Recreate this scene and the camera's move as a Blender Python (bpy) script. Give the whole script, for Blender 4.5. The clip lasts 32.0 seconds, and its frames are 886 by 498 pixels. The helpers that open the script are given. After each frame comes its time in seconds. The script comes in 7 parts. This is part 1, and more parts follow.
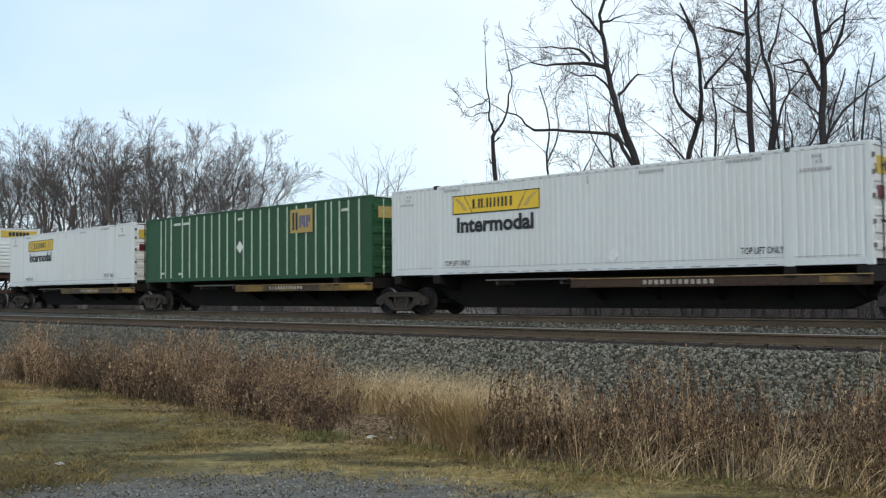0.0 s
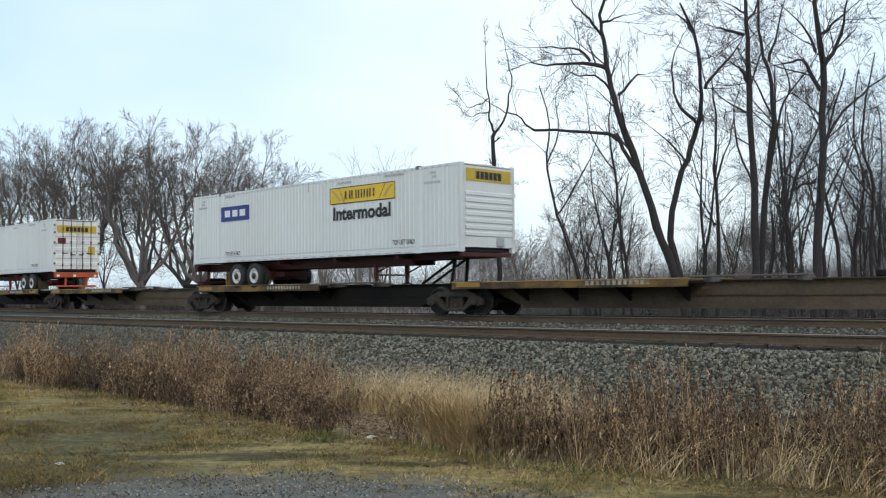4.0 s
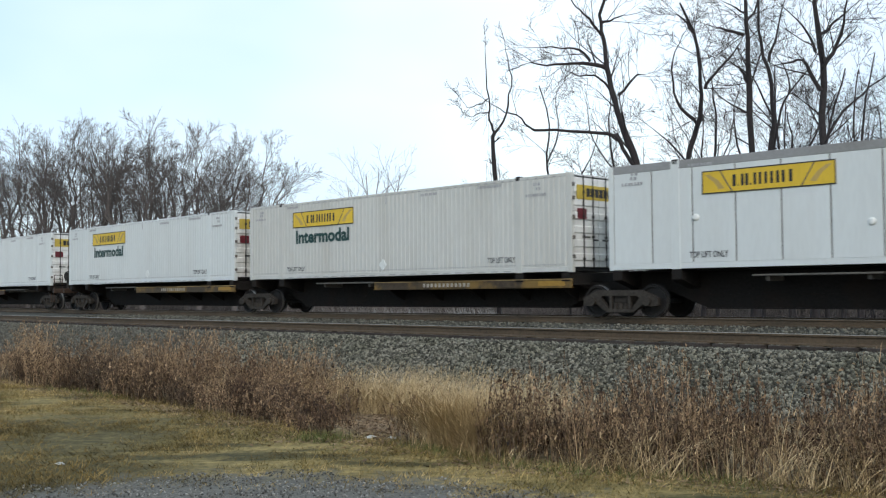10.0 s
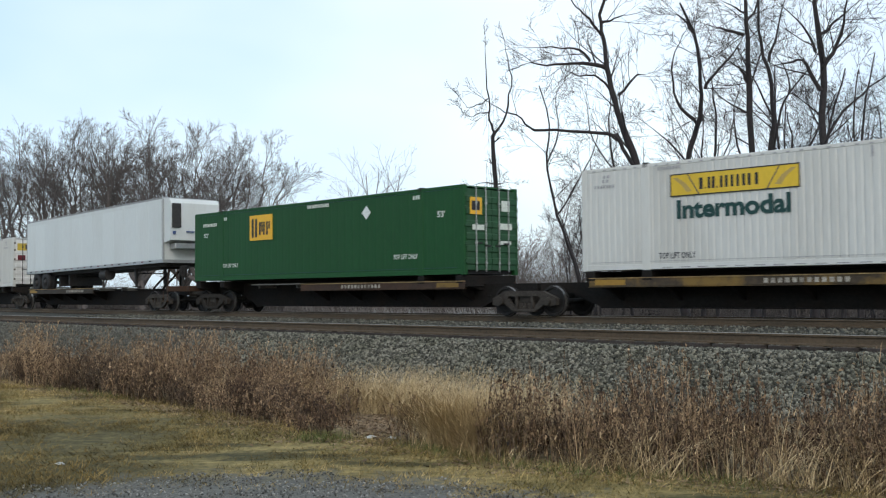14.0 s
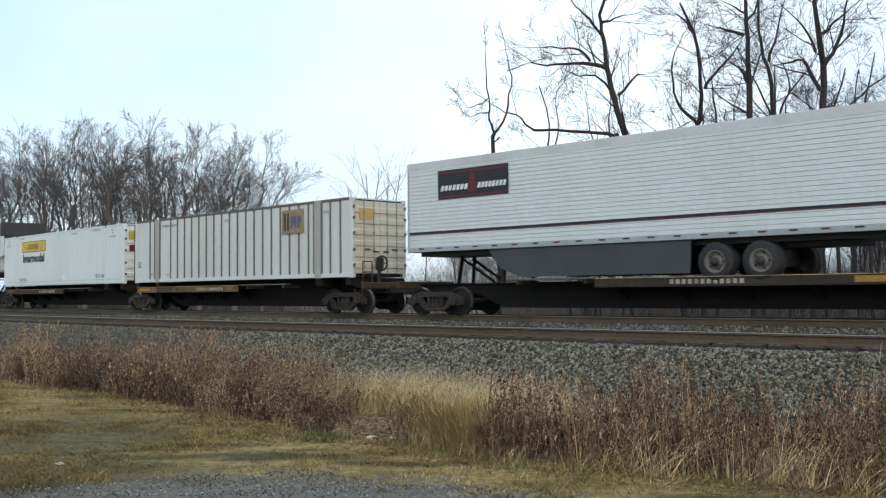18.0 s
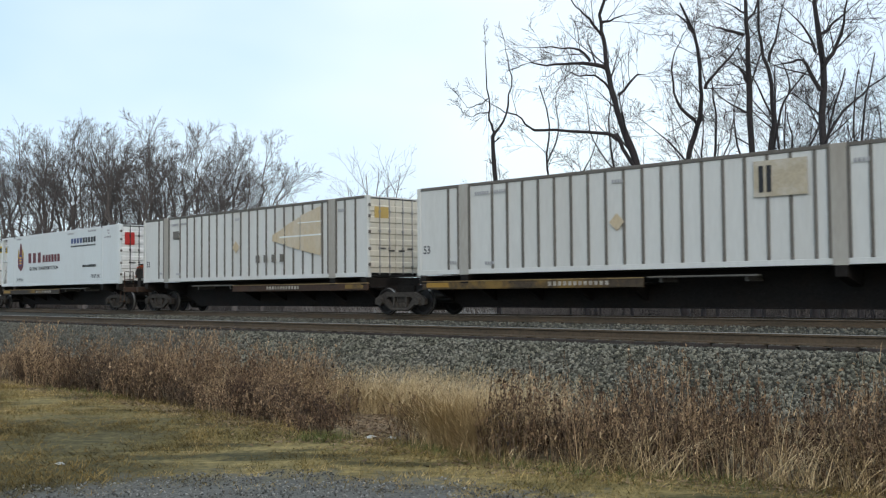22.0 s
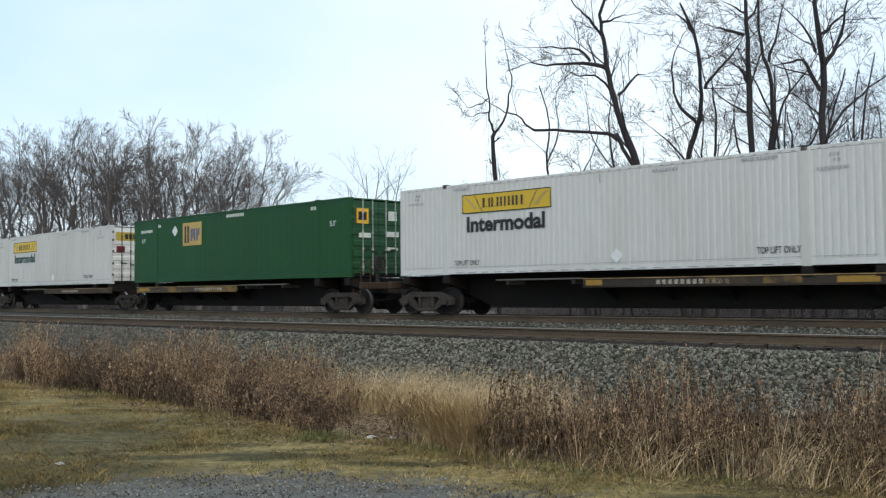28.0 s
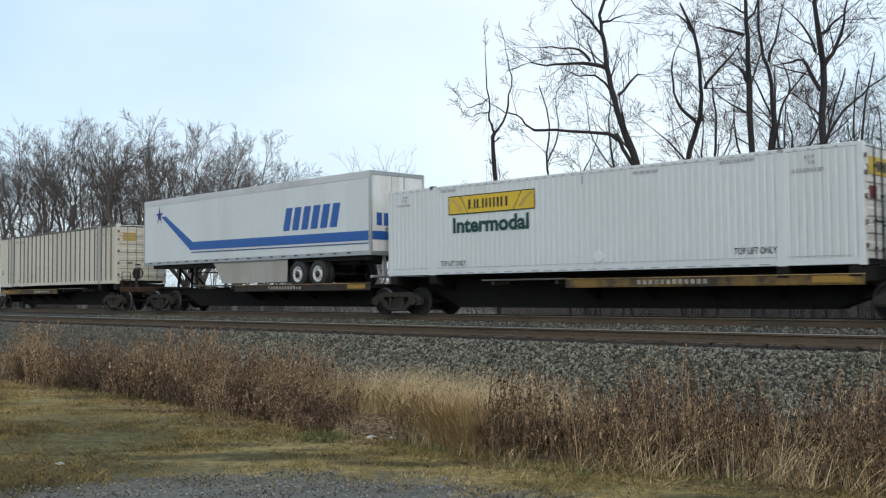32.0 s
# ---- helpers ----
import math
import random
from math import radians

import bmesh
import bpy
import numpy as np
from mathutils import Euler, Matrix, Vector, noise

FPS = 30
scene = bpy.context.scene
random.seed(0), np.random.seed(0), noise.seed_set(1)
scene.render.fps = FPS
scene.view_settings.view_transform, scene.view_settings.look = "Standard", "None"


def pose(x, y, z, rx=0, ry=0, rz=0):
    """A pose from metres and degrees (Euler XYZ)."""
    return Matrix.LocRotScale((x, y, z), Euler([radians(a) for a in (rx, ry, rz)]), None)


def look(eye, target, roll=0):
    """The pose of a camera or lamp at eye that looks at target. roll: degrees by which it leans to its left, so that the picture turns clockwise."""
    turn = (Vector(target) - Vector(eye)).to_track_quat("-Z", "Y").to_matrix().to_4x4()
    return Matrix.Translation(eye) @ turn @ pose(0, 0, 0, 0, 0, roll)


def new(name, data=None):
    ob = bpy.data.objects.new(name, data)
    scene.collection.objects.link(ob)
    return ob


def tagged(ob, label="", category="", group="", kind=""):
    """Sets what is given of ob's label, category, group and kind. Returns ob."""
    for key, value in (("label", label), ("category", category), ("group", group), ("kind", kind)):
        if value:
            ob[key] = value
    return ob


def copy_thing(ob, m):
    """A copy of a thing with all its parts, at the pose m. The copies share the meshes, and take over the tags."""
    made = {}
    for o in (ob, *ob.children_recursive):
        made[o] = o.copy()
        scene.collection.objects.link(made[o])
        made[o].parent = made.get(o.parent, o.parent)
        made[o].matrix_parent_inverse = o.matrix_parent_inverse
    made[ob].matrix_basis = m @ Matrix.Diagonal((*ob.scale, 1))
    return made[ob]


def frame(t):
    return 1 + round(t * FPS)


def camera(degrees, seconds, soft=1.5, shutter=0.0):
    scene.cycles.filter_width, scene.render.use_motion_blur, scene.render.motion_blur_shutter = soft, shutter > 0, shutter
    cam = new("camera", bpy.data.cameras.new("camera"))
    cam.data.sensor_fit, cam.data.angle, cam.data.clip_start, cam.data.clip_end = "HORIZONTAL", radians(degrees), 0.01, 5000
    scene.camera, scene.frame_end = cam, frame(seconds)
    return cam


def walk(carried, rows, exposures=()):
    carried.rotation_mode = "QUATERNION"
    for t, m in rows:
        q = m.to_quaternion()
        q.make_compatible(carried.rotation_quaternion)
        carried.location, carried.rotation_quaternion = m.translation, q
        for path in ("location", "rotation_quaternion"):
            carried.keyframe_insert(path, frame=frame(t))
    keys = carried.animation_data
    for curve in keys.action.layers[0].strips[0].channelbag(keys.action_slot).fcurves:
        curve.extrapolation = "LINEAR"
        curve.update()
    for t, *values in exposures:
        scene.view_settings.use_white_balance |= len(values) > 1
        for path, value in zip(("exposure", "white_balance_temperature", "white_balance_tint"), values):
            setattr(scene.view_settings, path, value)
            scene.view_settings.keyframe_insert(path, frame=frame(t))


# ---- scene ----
# ---- camera: stands still on the grass beside the line ----
YAW, PITCH, ROLL, EYE_Z = radians(44.2), radians(2.472), -0.494, 0.737
cam = camera(47.54, 32.0, soft=1.2, shutter=0.1)
AHEAD = Vector((-math.sin(YAW), math.cos(YAW), 0))
ASIDE = Vector((math.cos(YAW), math.sin(YAW), 0))
eye = Vector((0, 0, EYE_Z))
aim = eye + AHEAD * math.cos(PITCH) + Vector((0, 0, math.sin(PITCH)))
walk(cam, [(0, look(eye, aim, ROLL)), (32, look(eye, aim, ROLL))], exposures=[(0, -0.05), (1, 0.14), (2, 0.0), (3, 0.0), (6, 0.05), (8, 0.03), (9, 0.1), (10, 0.1), (12, 0.0), (14, 0.02), (16.5, 0.1), (17.2, 0.13), (18, 0.11), (19, 0.05), (20, -0.1), (21, 0.0), (24, -0.08), (25, -0.08), (28, 0.03), (29, 0.18), (30, 0.1), (31, 0.0), (32, -0.08)])

# ---- light: a pale overcast sky and a weak veiled sun ----
world = bpy.data.worlds.new("overcast_sky")
scene.world = world
world.use_nodes = True
wn, wl = world.node_tree.nodes, world.node_tree.links
wn.clear()
SUN_EL, SUN_ROT = radians(36), radians(128)
sky = wn.new("ShaderNodeTexSky")
sky.sky_type, sky.sun_disc, sky.sun_elevation, sky.sun_rotation = "NISHITA", False, SUN_EL, SUN_ROT
sky.dust_density, sky.air_density = 3.0, 1.0
blue = wn.new("ShaderNodeBackground")
blue.inputs["Strength"].default_value = 0.05
wl.new(sky.outputs[0], blue.inputs["Color"])
wc = wn.new("ShaderNodeTexCoord")
wm = wn.new("ShaderNodeMapping")
wm.inputs["Scale"].default_value = (1.0, 1.0, 2.2)
wl.new(wc.outputs["Generated"], wm.inputs[0])
cloud = wn.new("ShaderNodeTexNoise")
cloud.inputs["Scale"].default_value, cloud.inputs["Detail"].default_value = 1.6, 4.0
wl.new(wm.outputs[0], cloud.inputs["Vector"])
ramp = wn.new("ShaderNodeValToRGB")
ramp.color_ramp.elements[0].position, ramp.color_ramp.elements[1].position = 0.3, 0.7
ramp.color_ramp.elements[0].color, ramp.color_ramp.elements[1].color = (0.54, 0.72, 0.88, 1), (0.9, 0.975, 1.0, 1)
# the cloud cover is thinner and bluer towards one side of the sky
lean = wn.new("ShaderNodeVectorMath")
lean.operation = "DOT_PRODUCT"
wl.new(wc.outputs["Generated"], lean.inputs[0])
lean.inputs[1].default_value = (ASIDE.x, ASIDE.y, 0.0)
thin = wn.new("ShaderNodeMapRange")
thin.inputs["From Min"].default_value, thin.inputs["From Max"].default_value = -0.5, 0.1
thin.inputs["To Min"].default_value, thin.inputs["To Max"].default_value = -0.23, 0.12
wl.new(lean.outputs["Value"], thin.inputs["Value"])
cover = wn.new("ShaderNodeMath")
wl.new(cloud.outputs["Fac"], cover.inputs[0])
wl.new(thin.outputs[0], cover.inputs[1])
thin2 = wn.new("ShaderNodeMapRange")
thin2.inputs["From Min"].default_value, thin2.inputs["From Max"].default_value = 0.26, 0.46
thin2.inputs["To Min"].default_value, thin2.inputs["To Max"].default_value = 0.0, -0.26
wl.new(lean.outputs["Value"], thin2.inputs["Value"])
cover2 = wn.new("ShaderNodeMath")
wl.new(cover.outputs[0], cover2.inputs[0])
wl.new(thin2.outputs[0], cover2.inputs[1])
wl.new(cover2.outputs[0], ramp.inputs[0])
veil = wn.new("ShaderNodeBackground")
veil.inputs["Strength"].default_value = 0.955
wl.new(ramp.outputs[0], veil.inputs["Color"])
both = wn.new("ShaderNodeAddShader")
wl.new(blue.outputs[0], both.inputs[0])
wl.new(veil.outputs[0], both.inputs[1])
wo = wn.new("ShaderNodeOutputWorld")
wl.new(both.outputs[0], wo.inputs["Surface"])
sun_data = bpy.data.lights.new("sun", "SUN")
sun_data.energy, sun_data.angle, sun_data.color = 0.7, radians(10), (1.0, 0.95, 0.88)
sun = new("sun", sun_data)
sun.matrix_world = look((math.sin(SUN_ROT) * 30, math.cos(SUN_ROT) * 30, math.tan(SUN_EL) * 30), (0, 0, 0))


# ---- materials ----
def paint(name, base, rough=0.6, metal=0.0, var=0.18, large=0.6, fine=14.0, bump=0.15, dirt=None, amount=0.5,
          streak=1.0, rnd=0.0, spec=0.4, coat=0.0, cut=(0.46, 0.74)):
    """A surface with stains (large) and grain (fine), at real size. streak > 1 draws the stains out downwards."""
    m = bpy.data.materials.new(name)
    m.use_nodes = True
    nt, li = m.node_tree.nodes, m.node_tree.links
    b = nt["Principled BSDF"]
    tc = nt.new("ShaderNodeTexCoord")
    mp = nt.new("ShaderNodeMapping")
    mp.inputs["Scale"].default_value = (1, 1, 1.0 / streak)
    li.new(tc.outputs["Object"], mp.inputs[0])
    info = nt.new("ShaderNodeObjectInfo")
    off = nt.new("ShaderNodeVectorMath")
    off.operation = "SCALE"
    off.inputs[0].default_value = (37.0, 19.0, 53.0)
    li.new(info.outputs["Random"], off.inputs["Scale"])
    add = nt.new("ShaderNodeVectorMath")
    li.new(mp.outputs[0], add.inputs[0])
    li.new(off.outputs[0], add.inputs[1])
    n1 = nt.new("ShaderNodeTexNoise")
    n1.inputs["Scale"].default_value, n1.inputs["Detail"].default_value, n1.inputs["Roughness"].default_value = large, 6.0, 0.62
    n2 = nt.new("ShaderNodeTexNoise")
    n2.inputs["Scale"].default_value, n2.inputs["Detail"].default_value = fine, 4.0
    li.new(add.outputs[0], n1.inputs["Vector"])
    li.new(add.outputs[0], n2.inputs["Vector"])
    # grain: darker and lighter around the base colour
    mr = nt.new("ShaderNodeMapRange")
    mr.inputs["From Min"].default_value, mr.inputs["From Max"].default_value = 0.3, 0.7
    mr.inputs["To Min"].default_value, mr.inputs["To Max"].default_value = 1.0 - var, 1.0 + var
    li.new(n2.outputs["Fac"], mr.inputs["Value"])
    last = mr.outputs[0]
    if rnd:
        mr3 = nt.new("ShaderNodeMapRange")
        mr3.inputs["To Min"].default_value, mr3.inputs["To Max"].default_value = 1.0 - rnd, 1.0 + rnd
        li.new(info.outputs["Random"], mr3.inputs["Value"])
        mu = nt.new("ShaderNodeMath")
        mu.operation = "MULTIPLY"
        li.new(last, mu.inputs[0])
        li.new(mr3.outputs[0], mu.inputs[1])
        last = mu.outputs[0]
    sc = nt.new("ShaderNodeVectorMath")
    sc.operation = "SCALE"
    sc.inputs[0].default_value = base
    li.new(last, sc.inputs["Scale"])
    col = sc.outputs[0]
    if dirt:
        r2 = nt.new("ShaderNodeValToRGB")
        r2.color_ramp.elements[0].position, r2.color_ramp.elements[1].position = cut
        r2.color_ramp.elements[0].color, r2.color_ramp.elements[1].color = (0, 0, 0, 1), (amount, amount, amount, 1)
        li.new(n1.outputs["Fac"], r2.inputs[0])
        mx = nt.new("ShaderNodeMix")
        mx.data_type = "RGBA"
        li.new(r2.outputs[0], mx.inputs["Factor"])
        li.new(col, mx.inputs["A"])
        mx.inputs["B"].default_value = (*dirt, 1)
        col = mx.outputs["Result"]
    li.new(col, b.inputs["Base Color"])
    b.inputs["Metallic"].default_value = metal
    b.inputs["Specular IOR Level"].default_value = spec
    b.inputs["Coat Weight"].default_value = coat
    rr = nt.new("ShaderNodeMapRange")
    rr.inputs["To Min"].default_value, rr.inputs["To Max"].default_value = max(0.05, rough - 0.12), min(1.0, rough + 0.12)
    li.new(n1.outputs["Fac"], rr.inputs["Value"])
    li.new(rr.outputs[0], b.inputs["Roughness"])
    if bump:
        bp = nt.new("ShaderNodeBump")
        bp.inputs["Strength"].default_value, bp.inputs["Distance"].default_value = bump, 0.02
        li.new(n2.outputs["Fac"], bp.inputs["Height"])
        li.new(bp.outputs[0], b.inputs["Normal"])
    return m


M = {
    "white": paint("white_paint", (0.625, 0.655, 0.65), 0.5, var=0.03, bump=0.04, dirt=(0.42, 0.39, 0.34), amount=0.2, streak=5, rnd=0.03),
    "white2": paint("chalky_white_paint", (0.6, 0.602, 0.575), 0.55, var=0.04, bump=0.04, dirt=(0.34, 0.3, 0.24), amount=0.3, streak=6, rnd=0.04),
    "white3": paint("dulled_white_paint", (0.555, 0.555, 0.525), 0.55, var=0.05, bump=0.04, dirt=(0.3, 0.27, 0.21), amount=0.3, streak=6, rnd=0.03),
    "cream": paint("aged_cream_paint", (0.58, 0.54, 0.45), 0.6, var=0.05, bump=0.05, dirt=(0.28, 0.2, 0.12), amount=0.35, streak=6, rnd=0.04),
    "doorwhite": paint("door_white_paint", (0.7, 0.7, 0.68), 0.55, var=0.05, bump=0.05, dirt=(0.2, 0.17, 0.13), amount=0.45, streak=4, large=1.2, rnd=0.05),
    "doorsooty": paint("sooty_door_paint", (0.56, 0.56, 0.5), 0.6, var=0.12, bump=0.05, dirt=(0.05, 0.048, 0.036), amount=1.0, streak=1.6, large=2.2),
    "doorrust": paint("rusty_door_paint", (0.5, 0.43, 0.33), 0.7, var=0.1, dirt=(0.16, 0.07, 0.035), amount=0.85, streak=3, large=1.4),
    "green": paint("green_paint", (0.0105, 0.07, 0.0185), 0.55, spec=0.25, var=0.08, bump=0.04, dirt=(0.022, 0.052, 0.022), amount=0.3, streak=5, rnd=0.06),
    "olive": paint("dull_green_paint", (0.016, 0.07, 0.026), 0.55, var=0.1, bump=0.05, dirt=(0.04, 0.065, 0.036), amount=0.4, streak=5),
    "palerib": paint("pale_rib_paint", (0.42, 0.52, 0.4), 0.6, var=0.08, dirt=(0.2, 0.25, 0.18), amount=0.4, streak=4),
    "greyrib": paint("grey_rib_metal", (0.13, 0.118, 0.102), 0.6, var=0.1, dirt=(0.1, 0.075, 0.05), amount=0.5, streak=4, rnd=0.12),
    "yellow": paint("yellow_vinyl", (0.7, 0.47, 0.035), 0.5, var=0.05, bump=0.02, dirt=(0.4, 0.26, 0.04), amount=0.35, streak=3, rnd=0.12),
    "dullyellow": paint("weathered_yellow_vinyl", (0.5, 0.36, 0.05), 0.6, var=0.08, bump=0.02, dirt=(0.33, 0.25, 0.08), amount=0.6, large=1.2, rnd=0.12),
    "ochre": paint("ochre_vinyl", (0.46, 0.32, 0.1), 0.6, var=0.08, dirt=(0.25, 0.18, 0.08), amount=0.4, streak=3, rnd=0.1),
    "gold": paint("gold_vinyl", (0.75, 0.42, 0.03), 0.5, var=0.05, bump=0.02),
    "black": paint("black_vinyl", (0.018, 0.018, 0.02), 0.5, var=0.1, bump=0.0),
    "deepgreen": paint("deep_green_vinyl", (0.01, 0.05, 0.045), 0.5, var=0.1, bump=0.0),
    "blue": paint("blue_vinyl", (0.02, 0.1, 0.34), 0.45, var=0.06, bump=0.0),
    "navy": paint("navy_vinyl", (0.02, 0.035, 0.2), 0.45, var=0.08, bump=0.0),
    "slate": paint("slate_blue_vinyl", (0.055, 0.085, 0.2), 0.5, var=0.08, bump=0.0),
    "maroon": paint("maroon_vinyl", (0.12, 0.012, 0.018), 0.5, var=0.1, bump=0.0),
    "red": paint("red_vinyl", (0.4, 0.025, 0.02), 0.5, var=0.1, bump=0.0),
    "stencil": paint("grey_stencil", (0.36, 0.36, 0.37), 0.6, var=0.2, bump=0.0),
    "ink": paint("worn_dark_ink", (0.075, 0.075, 0.08), 0.6, var=0.2, bump=0.0),
    "palestencil": paint("pale_stencil", (0.6, 0.64, 0.58), 0.6, var=0.15, bump=0.0),
    "fade": paint("faded_logo", (0.5, 0.4, 0.26), 0.6, var=0.12, bump=0.0, dirt=(0.62, 0.6, 0.54), amount=0.8, streak=3),
    "brownpanel": paint("dull_brown_vinyl", (0.25, 0.18, 0.1), 0.6, var=0.12, bump=0.0, dirt=(0.4, 0.33, 0.22), amount=0.6, large=2.5),
    "palepanel": paint("bleached_vinyl", (0.42, 0.36, 0.26), 0.6, var=0.1, bump=0.0, dirt=(0.55, 0.52, 0.46), amount=0.8, large=2.0),
    "plate": paint("pale_placard", (0.7, 0.72, 0.7), 0.5, var=0.1, bump=0.02),
    "galv": paint("galvanised_steel", (0.42, 0.43, 0.43), 0.45, metal=0.6, var=0.12, dirt=(0.22, 0.2, 0.18), amount=0.4, streak=2),
    "liftgrey": paint("dull_lift_post_paint", (0.37, 0.35, 0.31), 0.6, var=0.08, dirt=(0.2, 0.15, 0.1), amount=0.5, streak=4),
    "greyband": paint("grey_top_rail", (0.27, 0.27, 0.27), 0.55, var=0.1, dirt=(0.15, 0.14, 0.12), amount=0.4),
    "dark": paint("dark_casting", (0.03, 0.028, 0.027), 0.7, var=0.3, bump=0.2),
    "roof": paint("roof_sheet", (0.55, 0.56, 0.56), 0.5, var=0.06, dirt=(0.25, 0.24, 0.22), amount=0.4),
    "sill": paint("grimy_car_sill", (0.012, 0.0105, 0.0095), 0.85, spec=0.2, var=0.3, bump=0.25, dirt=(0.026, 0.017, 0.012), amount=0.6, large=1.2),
    "tan": paint("dusty_tan_sill", (0.085, 0.062, 0.038), 0.75, var=0.22, bump=0.2, dirt=(0.035, 0.025, 0.018), amount=0.8, large=1.0),
    "edgeline": paint("worn_yellow_line", (0.34, 0.235, 0.1), 0.75, var=0.25, bump=0.1, dirt=(0.06, 0.035, 0.02), amount=0.95, large=0.9, fine=8),
    "dimstencil": paint("dim_stencil", (0.36, 0.33, 0.28), 0.75, var=0.3, bump=0.0, dirt=(0.05, 0.035, 0.022), amount=0.8, large=3.0),
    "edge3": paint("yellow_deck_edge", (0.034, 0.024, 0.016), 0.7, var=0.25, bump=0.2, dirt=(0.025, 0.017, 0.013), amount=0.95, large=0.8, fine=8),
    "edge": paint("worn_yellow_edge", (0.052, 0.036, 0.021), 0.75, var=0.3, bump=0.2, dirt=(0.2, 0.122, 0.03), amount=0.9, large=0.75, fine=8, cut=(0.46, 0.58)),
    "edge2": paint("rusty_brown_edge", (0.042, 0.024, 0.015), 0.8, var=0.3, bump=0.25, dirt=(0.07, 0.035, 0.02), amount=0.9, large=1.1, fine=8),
    "bright": paint("bright_yellow_mark", (0.3, 0.17, 0.025), 0.55, var=0.15, bump=0.05),
    "board": paint("pale_running_board", (0.1, 0.096, 0.085), 0.7, var=0.2, dirt=(0.12, 0.1, 0.08), amount=0.6),
    "truck": paint("dusty_truck_casting", (0.042, 0.037, 0.032), 0.9, spec=0.15, var=0.3, bump=0.35, dirt=(0.022, 0.018, 0.016), amount=0.6, large=2.0, rnd=0.3),
    "wheel": paint("wheel_steel", (0.016, 0.014, 0.013), 0.7, metal=0.2, var=0.25, bump=0.1, dirt=(0.022, 0.017, 0.014), amount=0.5, large=3.0),
    "tread": paint("bright_tread", (0.35, 0.34, 0.33), 0.3, metal=0.9, var=0.1, bump=0.0),
    "tyre": paint("tyre_rubber", (0.022, 0.022, 0.024), 0.85, var=0.25, bump=0.2, dirt=(0.06, 0.055, 0.05), amount=0.4, large=4.0),
    "rim": paint("white_rim", (0.62, 0.62, 0.6), 0.45, var=0.1, bump=0.03, dirt=(0.25, 0.22, 0.18), amount=0.5, large=5.0),
    "orange": paint("orange_chassis", (0.42, 0.075, 0.02), 0.55, var=0.12, dirt=(0.12, 0.035, 0.02), amount=0.6, large=1.2),
    # darker copy of the orange: shade under the box put into the colour
    "orangegrime": paint("grimy_orange_beams", (0.1, 0.022, 0.012), 0.7, var=0.2, dirt=(0.03, 0.014, 0.01), amount=0.8, large=1.2),
    "redchassis": paint("dark_red_chassis", (0.065, 0.014, 0.012), 0.6, var=0.15, dirt=(0.045, 0.02, 0.018), amount=0.6, large=1.2),
    "skirt": paint("dark_side_skirt", (0.045, 0.048, 0.052), 0.5, var=0.12, bump=0.03, dirt=(0.09, 0.085, 0.08), amount=0.4),
    "rail": paint("rusty_rail_web", (0.082, 0.057, 0.034), 0.75, var=0.25, bump=0.15, dirt=(0.035, 0.029, 0.021), amount=0.6, large=0.8, fine=20),
    "railtop": paint("worn_rail_head", (0.22, 0.2, 0.175), 0.5, metal=0.3, var=0.12, bump=0.02, dirt=(0.16, 0.12, 0.1), amount=0.4),
    "tie": paint("weathered_tie", (0.04, 0.032, 0.028), 0.9, var=0.35, bump=0.4, dirt=(0.035, 0.028, 0.024), amount=0.6, large=3.0, fine=30, rnd=0.25),
    "straw": None, "weed": None,
}


